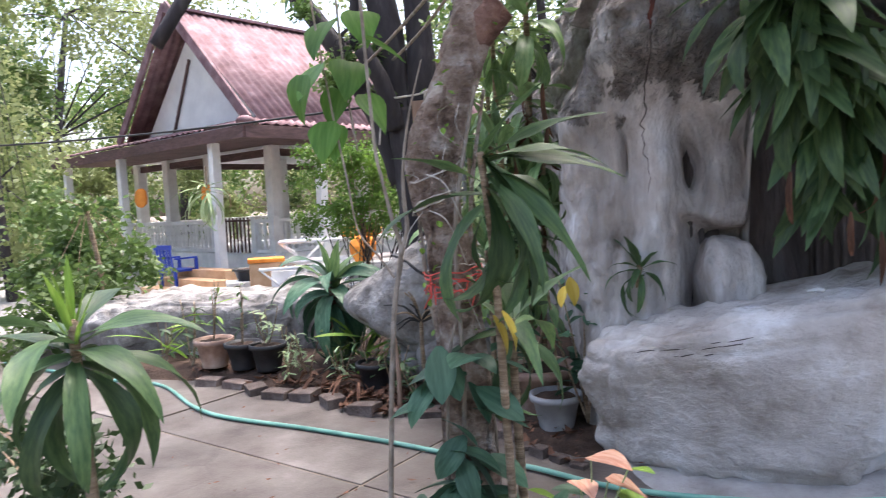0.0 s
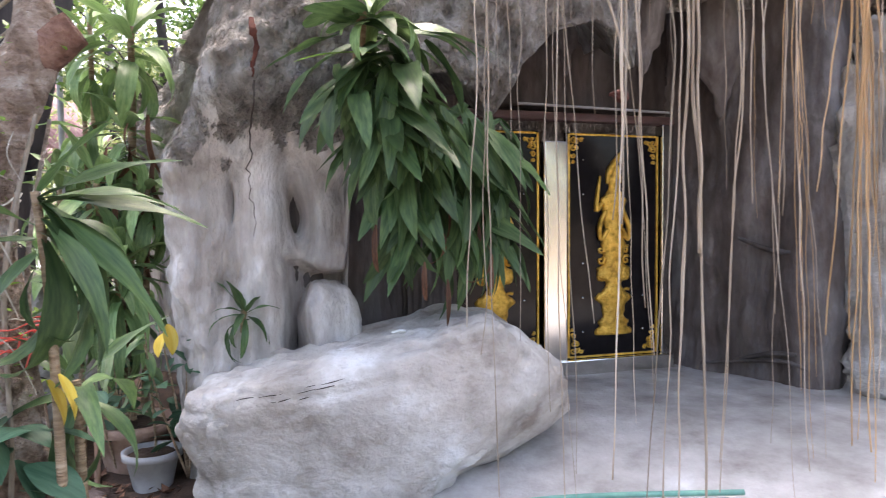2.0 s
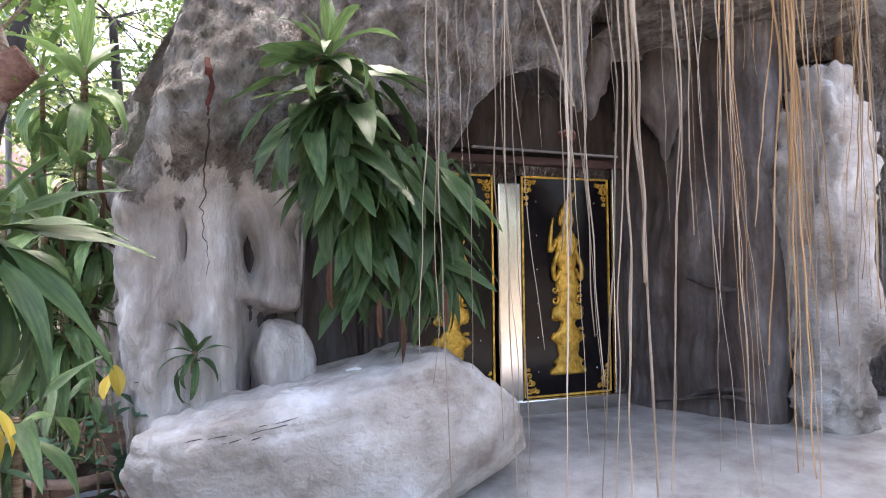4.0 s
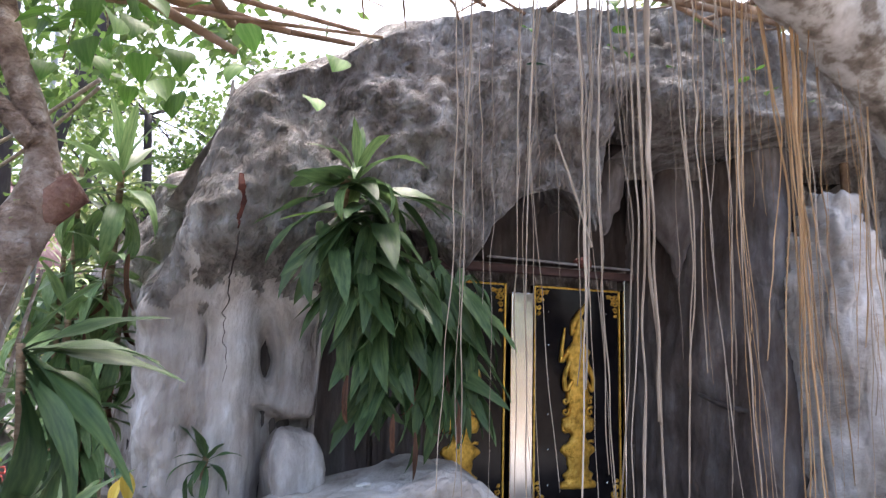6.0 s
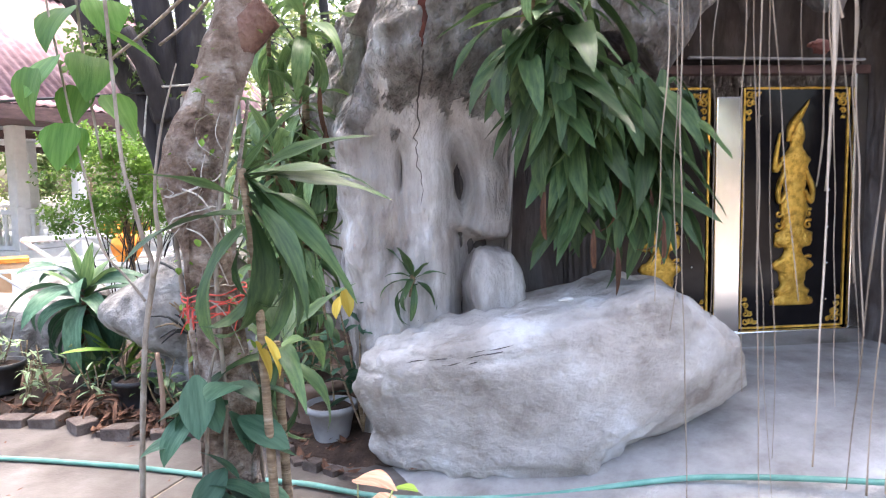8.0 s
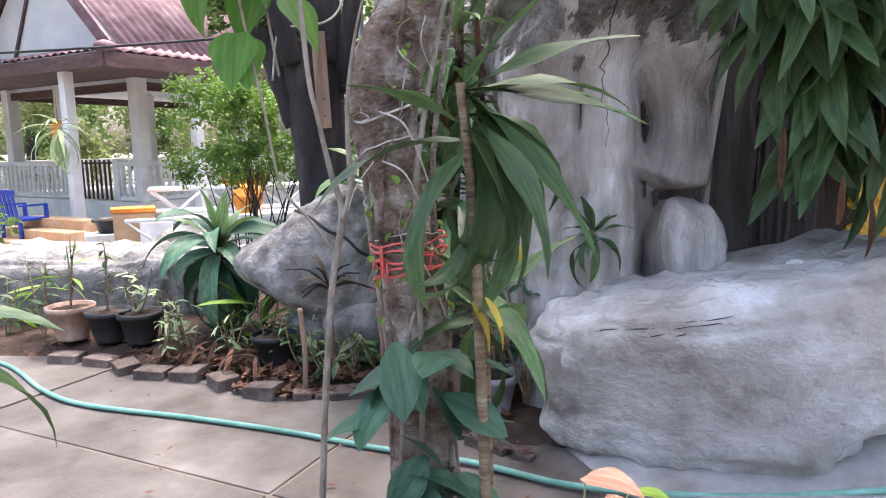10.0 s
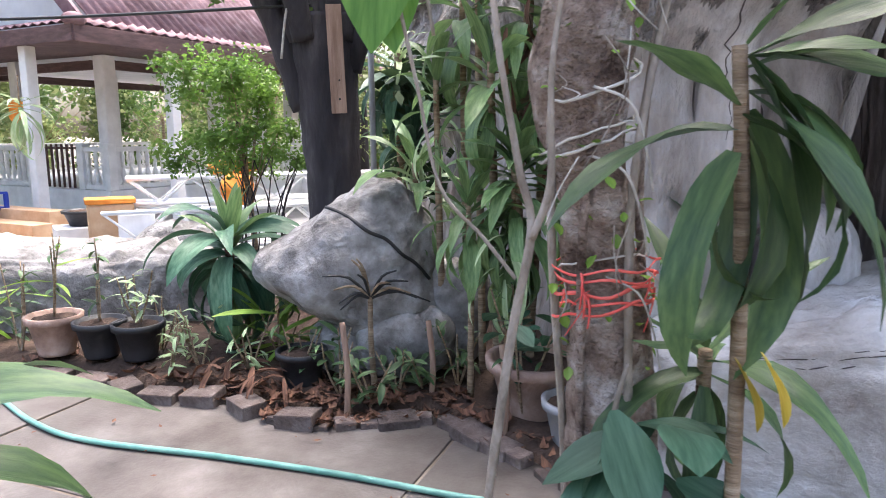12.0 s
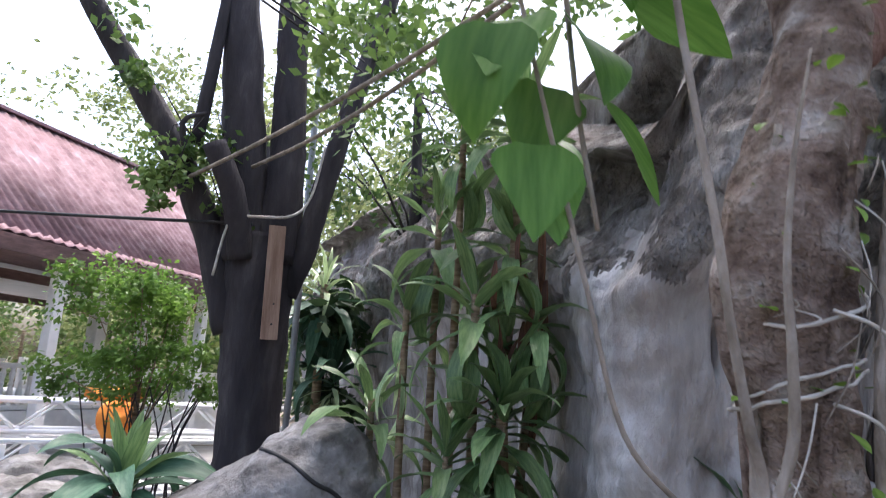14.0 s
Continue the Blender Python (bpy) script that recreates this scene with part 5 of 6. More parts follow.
for p, az, el, s in (((-0.16, 2.46, 1.95), 130, -50, 1.1), ((-0.05, 2.46, 1.95), 200, -45, 1.15), ((-0.1, 2.48, 1.85), 170, -70, 1.0), ((0.0, 2.45, 1.82), 230, -60, 1.1), ((-0.13, 2.5, 2.12), 150, -40, 1.2), ((-0.02, 2.5, 2.15), 210, -50, 1.1), ((-0.12, 2.45, 1.7), 160, -65, 0.9), ((-0.2, 2.5, 2.3), 120, -40, 1.1), ((0.02, 2.5, 2.35), 240, -40, 1.1), ((-0.22, 2.41, 1.9), 140, -75, 1.15), ((-0.14, 2.42, 1.72), 160, -70, 1.0), ((0.03, 2.42, 2.02), 250, -30, 1.15)):
    add_leaf(heart, random.choice(L_HEART), p, az, el, s, random.uniform(-15, 15))
caladium = thing("caladium", "caladium with pink and lime heart-shaped leaves at the path's edge", "plant")
for k, (x, y, z) in enumerate(((0.84, 2.12, 0.42), (0.78, 2.1, 0.5), (0.9, 2.15, 0.36), (0.74, 2.14, 0.4), (0.86, 2.05, 0.3), (0.68, 2.1, 0.34), (0.72, 2.06, 0.26), (0.62, 2.1, 0.3), (0.9, 2.08, 0.46))):
    tube_part("leafstalk", [(0.78, 2.12, 0, 0.005), ((x + 0.78) / 2, 2.12, z * 0.6, 0.004), (x, y, z, 0.003)], M_LEAFPALE, caladium, sides=5, n=4)
    add_leaf(caladium, random.choice((L_PINK, L_PINK, L_LIMEHEART)[k % 3]), (x, y, z), random.uniform(120, 240), random.uniform(-60, 40), random.uniform(0.85, 1.1))
for k in range(26):
    add_leaf(caladium, random.choice(L_OVATE + L_SMALL), (random.uniform(0.15, 0.75), random.uniform(2.05, 2.25), random.uniform(0.12, 0.4)), random.uniform(60, 300), random.uniform(-30, 40), random.uniform(0.5, 0.9))

# ---- pots and bed plants ----
def pot(name, label, at, r, h, material, filled=True):
    ob = thing(name, label, "pot", at=at)
    prof = [(0.0, 0.0), (0.0, r * 0.68), (h * 0.08, r * 0.7), (h * 0.82, r * 0.95), (h * 0.83, r * 1.08), (h, r * 1.1), (h, r * 0.97), (h * 0.86, r * 0.93)]
    me = turned(prof, "body", 28)
    me.materials.append(material)
    b = new("body", me)
    b.parent = ob
    me.shade_smooth()
    s = blob("soil", (0, 0, h * 0.84), (r * 0.93, r * 0.93, 0.03), M_SOIL, ob, e=1, amp=0.015, fs=9, nu=24, nv=8)
    return ob


pot("terracotta_pot", "large brown terracotta pot under the wilted dracaena", (0.7, 4.08, 0.03), 0.225, 0.3, M_TERRACOTTA)
pot("grey_pot", "pale grey plastic pot with a thin-stemmed plant", (0.78, 3.72, 0.03), 0.14, 0.22, M_GREYPOT)
pot("terracotta_pot", "brown clay pot standing on edging bricks", (-1.95, 5.3, 0.09), 0.15, 0.24, M_TERRACOTTA)
pot("black_pot", "black plastic pot standing on edging bricks", (-1.66, 5.2, 0.09), 0.14, 0.22, M_BLACKPOT)
pot("black_pot", "black plastic pot standing on edging bricks", (-1.42, 5.12, 0.09), 0.14, 0.22, M_BLACKPOT)
pot("black_pot", "black plastic pot in the soil of the bed", (-0.45, 4.62, 0.05), 0.13, 0.2, M_BLACKPOT)


def sprig(name, label, at, h, meshes, n, s=(0.7, 1.1), stems=1, spread=0.08, group=""):
    """A small leafy plant: thin stems with leaves along them."""
    ob = thing(name, label, "plant", group)
    for k in range(stems):
        a = random.uniform(0, 6.28)
        top = (at[0] + spread * math.cos(a), at[1] + spread * math.sin(a), at[2] + h * random.uniform(0.8, 1.05))
        mid = ((at[0] + top[0]) / 2 + random.uniform(-0.02, 0.02), (at[1] + top[1]) / 2, (at[2] + top[2]) / 2)
        tube_part("stem", [(*at, 0.007), (*mid, 0.006), (*top, 0.004)], M_CANE, ob, sides=5, n=4)
        for i in range(n // stems):
            t = random.uniform(0.25, 1)
            p = [at[j] + (top[j] - at[j]) * t for j in range(3)]
            add_leaf(ob, random.choice(meshes), p, random.uniform(0, 360), random.uniform(-30, 55), random.uniform(*s), random.uniform(-20, 20))
    return ob


y1 = sprig("croton", "thin-stemmed potted plant with a yellowing top leaf", (0.8, 3.7, 0.22), 0.7, L_SMALL, 18, (0.8, 1.3), 2, 0.06)
add_leaf(y1, L_YELLOW[0], (0.86, 3.47, 0.95), 190, -50, 1.4)
add_leaf(y1, L_YELLOW[1], (0.84, 3.5, 0.9), 150, -40, 1.1)
sprig("shrub", "leafy dark green shrub at the grotto's foot", (0.95, 3.62, 0.1), 0.85, L_OVATE, 34, (0.45, 0.7), 5, 0.2)
sprig("shrub", "leafy dark green shrub at the grotto's foot", (0.6, 3.95, 0.1), 0.6, L_OVATE + L_SMALL, 40, (0.45, 0.8), 5, 0.2)
sprig("potted_herb", "upright herb in a clay pot", (-1.95, 5.3, 0.3), 0.5, L_LIME + L_SMALL, 16, (0.35, 0.8), 3, 0.1)
sprig("potted_herb", "upright herb in a black pot", (-1.66, 5.2, 0.28), 0.5, L_SMALL, 16, (0.6, 0.9), 2, 0.04)
sprig("potted_herb", "upright herb in a black pot", (-1.42, 5.12, 0.28), 0.35, L_SMALLPALE, 24, (0.7, 1.1), 4, 0.1)
for x, y, h, m in ((-1.2, 4.85, 0.35, L_SMALLPALE), (-1.05, 4.95, 0.4, L_SMALLPALE), (-0.75, 4.85, 0.3, L_SMALLPALE), (-0.6, 5.1, 0.35, L_LIME), (-1.35, 5.3, 0.4, L_SMALLPALE), (-0.45, 4.62, 0.35, L_SMALL), (0.05, 4.4, 0.3, L_SMALL), (0.2, 4.4, 0.28, L_SMALL), (0.38, 4.45, 0.4, L_SMALL), (-0.1, 4.3, 0.25, L_SMALL), (-2.2, 5.4, 0.6, L_SMALL), (-2.5, 5.5, 0.5, L_SMALL + L_LIME), (-0.25, 4.45, 0.35, L_SMALL)):
    sprig("bed_plant", "small leafy plant in the planting bed", (x, y, 0.03), h, m, 26, (0.6, 1.1), 4, 0.12, "small plants of the bed")
dead = thing("dead_plant", "leafless dark dead plant against the peaked boulder", "plant")
for k in range(14):
    a = random.uniform(-1.3, 1.3)
    L = random.uniform(0.15, 0.34)
    tube_part("twig", [(-0.08, 4.5, 0.55, 0.009), (-0.08 + L * 0.5 * math.sin(a), 4.45, 0.55 + L * 0.5 * math.cos(a), 0.008), (-0.08 + L * 1.1 * math.sin(a), 4.42, 0.55 + L * 0.75 * math.cos(a) - 0.06 * abs(a), 0.004)], M_WIRE if k % 3 else M_CANE, dead, sides=5, n=3)
tube_part("stem", [(-0.06, 4.5, 0.0, 0.02), (-0.08, 4.5, 0.3, 0.016), (-0.08, 4.5, 0.56, 0.014)], M_CANE, dead)
for x, y, h in ((-0.22, 4.2, 0.5), (0.22, 4.35, 0.45), (0.5, 3.9, 0.45)):
    st = thing("stake", "short weathered wooden stake driven into the bed", "stake", "stakes of the bed")
    tube_part("shaft", [(x, y, -0.02, 0.016), (x + 0.01, y, h * 0.5, 0.016), (x - 0.01, y + 0.02, h, 0.015)], M_PLANK, st, sides=7)

# dead leaves and litter
v, f = [], []
for k in range(700):
    x = random.gauss(-0.35, 0.5) if k < 560 else random.uniform(-2.2, 0.9)
    yb = interp(x, BORDER)
    y = yb + random.uniform(-0.05, 0.55) * random.random() ** 0.6
    s = random.uniform(0.02, 0.07)
    e = Euler((random.uniform(-0.5, 0.5), random.uniform(-0.5, 0.5), random.uniform(0, 6.3))).to_matrix()
    c = Vector((x, y, 0.075 if y > yb + 0.1 else 0.03))
    b = len(v)
    for q in ((-1, 0, 0.25), (-0.2, 0.35, 0), (1, 0, 0.3), (-0.2, -0.35, 0), (0.1, 0, -0.1)):
        v.append(c + e @ (Vector(q) * s))
    f += [(b, b + 4, b + 1), (b + 1, b + 4, b + 2), (b + 2, b + 4, b + 3), (b + 3, b + 4, b)]
tagged(mesh_ob("leaf_litter", v, f, M_LEAFDRY), "curled brown dead leaves strewn over soil and path", "leaf litter", kind="stuff")
for k in range(14):
    fr = thing("dead_frond", "long curled dry brown leaf lying on the bed", "dead leaf", "dry fronds on the bed")
    add_leaf(fr, random.choice(L_DRY), (random.uniform(-0.95, -0.3), random.uniform(4.45, 4.9), random.uniform(0.1, 0.2)), random.uniform(0, 360), random.uniform(-10, 35), random.uniform(0.6, 1.1))
v, f = [], []
for k in range(170):
    x, y = random.uniform(-3, 2.2), random.uniform(1.2, 4.4)
    s = random.uniform(0.008, 0.03)
    b = len(v)
    a = random.uniform(0, 6.3)
    for q in ((-1, 0), (0, 0.4), (1, 0), (0, -0.4)):
        v.append((x + s * (q[0] * math.cos(a) - q[1] * math.sin(a)), y + s * (q[0] * math.sin(a) + q[1] * math.cos(a)), 0.012 + max(0, terrace_z(x, y) if x > 0.9 else 0) + random.uniform(0, 0.006)))
    f.append((b, b + 1, b + 2, b + 3))
tagged(mesh_ob("path_litter", v, f, M_LEAFDRY), "scraps of dry leaf scattered on the concrete", "leaf litter", kind="stuff")

# ---- hose, paper, edging bricks ----
hose = thing("garden_hose", "pale green garden hose snaking across the concrete", "hose")
tube_part("hose_pipe", [(-4.4, 6.0, 0.015, 0.0135), (-2.9, 5.25, 0.015, 0.0135), (-2.3, 5.02, 0.015, 0.0135), (-1.75, 4.42, 0.015, 0.0135), (-1.4, 4.15, 0.015, 0.0135), (-0.8, 3.9, 0.015, 0.0135), (-0.26, 3.65, 0.015, 0.0135), (0.2, 3.4, 0.015, 0.0135), (0.6, 3.2, 0.02, 0.0135), (1.03, 2.91, 0.025, 0.0135),
                        (1.64, 2.74, 0.035, 0.0135), (2.4, 2.5, 0.14, 0.0135), (3.2, 2.0, 0.22, 0.0135)], M_HOSE, hose, sides=10, n=10)
scrap = thing("paper_scrap", "crumpled white paper scrap lying on the boulder", "paper")
blob("sheet", (1.91, 2.98, 0.905), (0.05, 0.018, 0.008), M_PAPER, scrap, rz=25, amp=0.01, fs=20, nu=14, nv=8)
edging = thing("bed_edging", "weathered grey-brown bricks edging the planting bed", "edging", kind="structure")


def brick_mesh(w, d, h):
    bm = bmesh.new()
    box(bm, (w, d, h), None, 0.008)
    me = bpy.data.meshes.new("brick")
    bm.to_mesh(me)
    bm.free()
    me.materials.append(M_BRICK)
    return me


BR = [brick_mesh(0.1, 0.085, 0.08), brick_mesh(0.2, 0.14, 0.1), brick_mesh(0.085, 0.075, 0.075)]
line = [Vector(p) for p in BORDER[1:]]
for a, b in zip(line, line[1:]):
    n = max(1, int((b - a).length / (0.2 if a.x < -0.7 else 0.108)))
    for k in range(n):
        c = a.lerp(b, (k + 0.5) / n)
        ob = new("brick", BR[1] if c.x < -0.7 else random.choice(BR))
        ob.parent = edging
        ob.matrix_basis = pose(c.x, c.y, random.uniform(-0.055, -0.025), random.uniform(-5, 5), random.uniform(-5, 5), math.degrees(math.atan2(b.y - a.y, b.x - a.x)) + random.uniform(-12, 12))

# ---- dark tree, plank, pole, wires ----
dark = thing("dark_tree", "dark many-limbed tree trunk with a plank fixed to it", "tree")
tube_part("trunk", [(-0.2, 6.6, -0.1, 0.3), (-0.24, 6.6, 0.5, 0.23), (-0.27, 6.6, 1.2, 0.22), (-0.3, 6.6, 1.8, 0.25), (-0.33, 6.6, 2.3, 0.27)], M_DARKBARK, dark, sides=24, n=8, rough=0.1)
for pts in ([(-0.42, 6.6, 2.1, 0.19), (-0.5, 6.6, 2.8, 0.16), (-0.6, 6.6, 3.6, 0.15), (-0.7, 6.6, 4.4, 0.13), (-0.8, 6.7, 6.0, 0.1)], [(-0.22, 6.55, 2.1, 0.18), (-0.2, 6.55, 2.8, 0.14), (-0.24, 6.6, 3.6, 0.12), (-0.28, 6.6, 4.3, 0.11), (-0.3, 6.6, 6.0, 0.09)],
            [(-0.12, 6.55, 1.9, 0.1), (-0.02, 6.5, 2.2, 0.09), (0.1, 6.5, 2.8, 0.08), (0.28, 6.5, 3.6, 0.07), (0.5, 6.5, 4.5, 0.06), (0.8, 6.5, 5.8, 0.04)], [(-0.45, 6.6, 1.6, 0.13), (-0.65, 6.6, 2.2, 0.11), (-0.95, 6.6, 2.8, 0.1), (-1.35, 6.6, 3.4, 0.09), (-1.7, 6.6, 3.9, 0.08), (-2.3, 6.6, 5.0, 0.06)],
            [(-0.45, 6.4, 2.1, 0.09), (-0.55, 6.3, 2.5, 0.085), (-0.72, 6.25, 2.85, 0.08)], [(-0.85, 6.5, 2.9, 0.05), (-0.8, 6.5, 3.6, 0.045), (-0.75, 6.5, 4.6, 0.03)]):
    tube_part("limb", pts, M_DARKBARK, dark, sides=14, n=6, rough=0.12)
plank = thing("plank", "narrow weathered plank nailed upright to the dark tree", "plank")
box_part("board", (0.115, 0.03, 0.79), (-0.205, 6.34, 1.555), M_PLANK, plank, ry=-2, rx=2, bevel=0.004)
for z in (1.66, 1.8):
    bm = bmesh.new()
    bmesh.ops.create_uvsphere(bm, u_segments=8, v_segments=6, radius=0.008, matrix=pose(-0.2, 6.32, z))
    part("nail", bm, M_WIRE, plank)
pipe = thing("steel_pole", "thin grey galvanised pole behind the dark tree", "pole")
tube_part("shaft", [(0.12, 7.6, -0.03, 0.03), (0.1, 7.6, 2.5, 0.03), (0.06, 7.6, 5.5, 0.03)], M_GALV, pipe, sides=10)


def wire(name, label, p, q, sag, r, material):
    ob = thing(name, label, "cable", "cables and ropes overhead")
    p, q = Vector(p), Vector(q)
    tube_part("line", [(*(p.lerp(q, t) - Vector((0, 0, sag * 4 * t * (1 - t)))), r) for t in (0, 0.25, 0.5, 0.75, 1)], material, ob, sides=6)


wire("power_cable", "black cable strung from the trees to the pavilion", (-9, 9, 2.55), (-0.4, 6.4, 2.35), 0.12, 0.012, M_WIRE)
wire("rope", "grey rope strung between the trees", (-0.85, 6.3, 2.6), (0.55, 4.2, 3.15), 0.05, 0.014, M_PALESTEM)
wire("rope", "grey rope strung between the trees", (-0.45, 6.35, 2.75), (0.55, 4.2, 3.1), 0.08, 0.014, M_PALESTEM)
loop = thing("tied_rope", "pale rope tied round the dark tree", "rope")
tube_part("line", [(-0.62, 6.32, 1.95, 0.01), (-0.55, 6.3, 2.35, 0.01), (-0.4, 6.28, 2.38, 0.01), (-0.15, 6.28, 2.42, 0.01), (-0.02, 6.35, 2.6, 0.01), (0.05, 6.4, 3.0, 0.01)], M_CORD, loop, sides=6)


# ---- stacked stage trusses, chair and clutter by the pavilion ----
def truss(label, p, q, w, h):
    ob = thing("stage_truss", label, "truss", "stacked stage trusses")
    p, q = Vector(p), Vector(q)
    d = (q - p).normalized()
    s = Vector((-d.y, d.x, 0)) * w / 2
    n = int((q - p).length / 0.3)
    for sx in (-1, 1):
        for z in (0, h):
            tube_part("chord", [(*(p + s * sx + Vector((0, 0, z))), 0.024), (*(q + s * sx + Vector((0, 0, z))), 0.024)], M_TRUSS, ob, sides=8, n=1)
    for k in range(n):
        a, b = p.lerp(q, k / n), p.lerp(q, (k + 1) / n)
        for sx in (-1, 1):
            z = (0, h) if k % 2 else (h, 0)
            tube_part("brace", [(*(a + s * sx + Vector((0, 0, z[0]))), 0.013), (*(b + s * sx + Vector((0, 0, z[1]))), 0.013)], M_TRUSS, ob, sides=6, n=1)
        tube_part("brace", [(*(a + s + Vector((0, 0, h))), 0.013), (*(a - s + Vector((0, 0, h))), 0.013)], M_TRUSS, ob, sides=6, n=1)


truss("white aluminium stage truss lying in a stack", (-2.8, 7.85, 0.03), (0.75, 8.9, 0.03), 0.32, 0.28)
truss("white aluminium stage truss lying in a stack", (-2.55, 8.15, 0.36), (0.8, 9.15, 0.36), 0.32, 0.28)
truss("white aluminium stage truss lying in a stack", (-2.4, 8.5, 0.69), (0.85, 9.4, 0.69), 0.3, 0.26)
truss("white aluminium stage truss lying on the ground", (-2.3, 7.6, 0.03), (0.4, 8.3, 0.03), 0.32, 0.26)
cloth = blob("orange_cloth", (-1.35, 8.75, 1.03), (0.26, 0.2, 0.1), M_ORANGECLOTH, e=0.9, amp=0.06, fs=6, nu=40, nv=24, seed=71)
tagged(cloth, "crumpled orange cloth draped over the trusses", "cloth")
cloth = blob("orange_pot", (-1.3, 8.55, 0.78), (0.17, 0.14, 0.2), M_ORANGECLOTH, e=0.8, amp=0.03, fs=4, nu=30, nv=20, seed=72, shape=lambda x, y, z: (x * (0.7 + 1.2 * (z + 0.2)), y, z))
tagged(cloth, "orange bucket standing among the trusses", "bucket")
board = thing("white_board", "plain white panel leaning by the pavilion", "panel")
board.matrix_world = SITE @ board.matrix_world
box_part("sheet", (0.4, 0.04, 0.5), (-2.6, 9.35, -0.02), M_TRUSS, board, rz=12, rx=-12)
cab = thing("orange_cabinet", "faded orange box standing before the railing", "box")
cab.matrix_world = SITE @ cab.matrix_world
box_part("body", (0.5, 0.35, 0.62), (-2.95, 9.6, -0.02), M_ORANGE, cab, rz=20, bevel=0.03)
box_part("lid", (0.54, 0.38, 0.06), (-2.95, 9.6, 0.6), M_ORANGECLOTH, cab, rz=20, bevel=0.015)
tub = pot("black_tub", "black plastic tub by the pavilion", (-3.4, 10.0, 0.28), 0.22, 0.2, M_BLACKPOT)
tub.matrix_world = SITE @ tub.matrix_world
plinth = thing("white_plinth", "low white painted plinth by the steps", "plinth")
plinth.matrix_world = SITE @ plinth.matrix_world
box_part("block", (0.75, 0.5, 0.32), (-3.35, 10.0, -0.03), M_WHITE, plinth, rz=25, bevel=0.01)
chair = thing("plastic_chair", "blue plastic armchair standing before the pavilion", "chair", at=(-5.15, 11.25, -0.03), rz=150)
chair.matrix_world = SITE @ chair.matrix_world
for sx in (-1, 1):
    for sy in (-1, 1):
        box_part("leg", (0.05, 0.05, 0.42), (sx * 0.21, sy * 0.2, 0), M_BLUE, chair, bevel=0.008)
    box_part("armrest", (0.05, 0.44, 0.03), (sx * 0.25, 0, 0.62), M_BLUE, chair)
    box_part("arm_post", (0.05, 0.05, 0.22), (sx * 0.25, -0.2, 0.41), M_BLUE, chair)
box_part("seat", (0.48, 0.46, 0.04), (0, 0, 0.4), M_BLUE, chair)
for k in range(5):
    box_part("back_slat", (0.055, 0.025, 0.4), (-0.19 + k * 0.095, 0.22, 0.43), M_BLUE, chair, rx=-8)
box_part("back_rail", (0.5, 0.035, 0.08), (0, 0.275, 0.8), M_BLUE, chair, rx=-8)
hang = thing("hanging_plant", "pale withered plant hanging at a pavilion column", "plant")
hang.matrix_world = SITE @ hang.matrix_world
tube_part("stem", [(-4.55, 11.35, 2.2, 0.01), (-4.56, 11.35, 1.8, 0.012)], M_CANE, hang)
rosette(hang, (-4.56, 11.35, 1.85), L_PALE, 26, (30, -60), (1.3, 1.9), 0.25)
for px, py in ((-5.4, 13.3), (-6.9, 13.4)):
    robe = blob("orange_hanging", (px, py, 1.75), (0.13, 0.04, 0.2), M_ORANGECLOTH, amp=0.03, fs=5, nu=20, nv=14, seed=px)
    robe.matrix_world = SITE @ robe.matrix_world
    tagged(robe, "orange cloth hanging inside the pavilion", "cloth", "orange cloths in the pavilion")


# ---- aerial roots, leaning trunk, pergola ----
lean = thing("leaning_tree", "thick leaning trunk blotched with white lichen", "tree")
tube_part("trunk", [(5.5, 1.9, -0.05, 0.3), (5.3, 1.75, 0.9, 0.26), (4.95, 1.6, 1.9, 0.24), (4.5, 1.52, 2.5, 0.22), (3.95, 1.5, 2.98, 0.21), (3.4, 1.5, 3.26, 0.2), (2.9, 1.52, 3.42, 0.18), (2.3, 1.6, 3.62, 0.15), (1.2, 1.8, 4.1, 0.12)], M_LICHEN, lean, sides=28, n=10, rough=0.1)
tube_part("limb", [(3.6, 1.5, 3.3, 0.09), (3.62, 1.5, 3.6, 0.08), (3.8, 1.5, 4.3, 0.06)], M_LICHEN, lean, sides=14, rough=0.1)
curtain = thing("aerial_roots", "curtain of thin dry aerial roots hanging before the grotto", "roots")
ROOTS = [(1.66, 1.6, 3, 0.004), (1.82, 1.5, 2, 0.003), (1.9, 1.65, 3, 0.0035), (2.2, 1.6, 5, 0.007), (2.3, 1.8, 2, 0.003), (2.45, 1.6, 6, 0.008), (2.67, 1.55, 5, 0.004), (2.93, 1.6, 6, 0.004), (3.1, 1.7, 3, 0.003), (3.35, 1.6, 11, 0.007), (3.62, 1.7, 3, 0.004), (3.9, 1.6, 7, 0.005), (4.2, 1.55, 6, 0.004), (4.5, 1.7, 5, 0.004)]
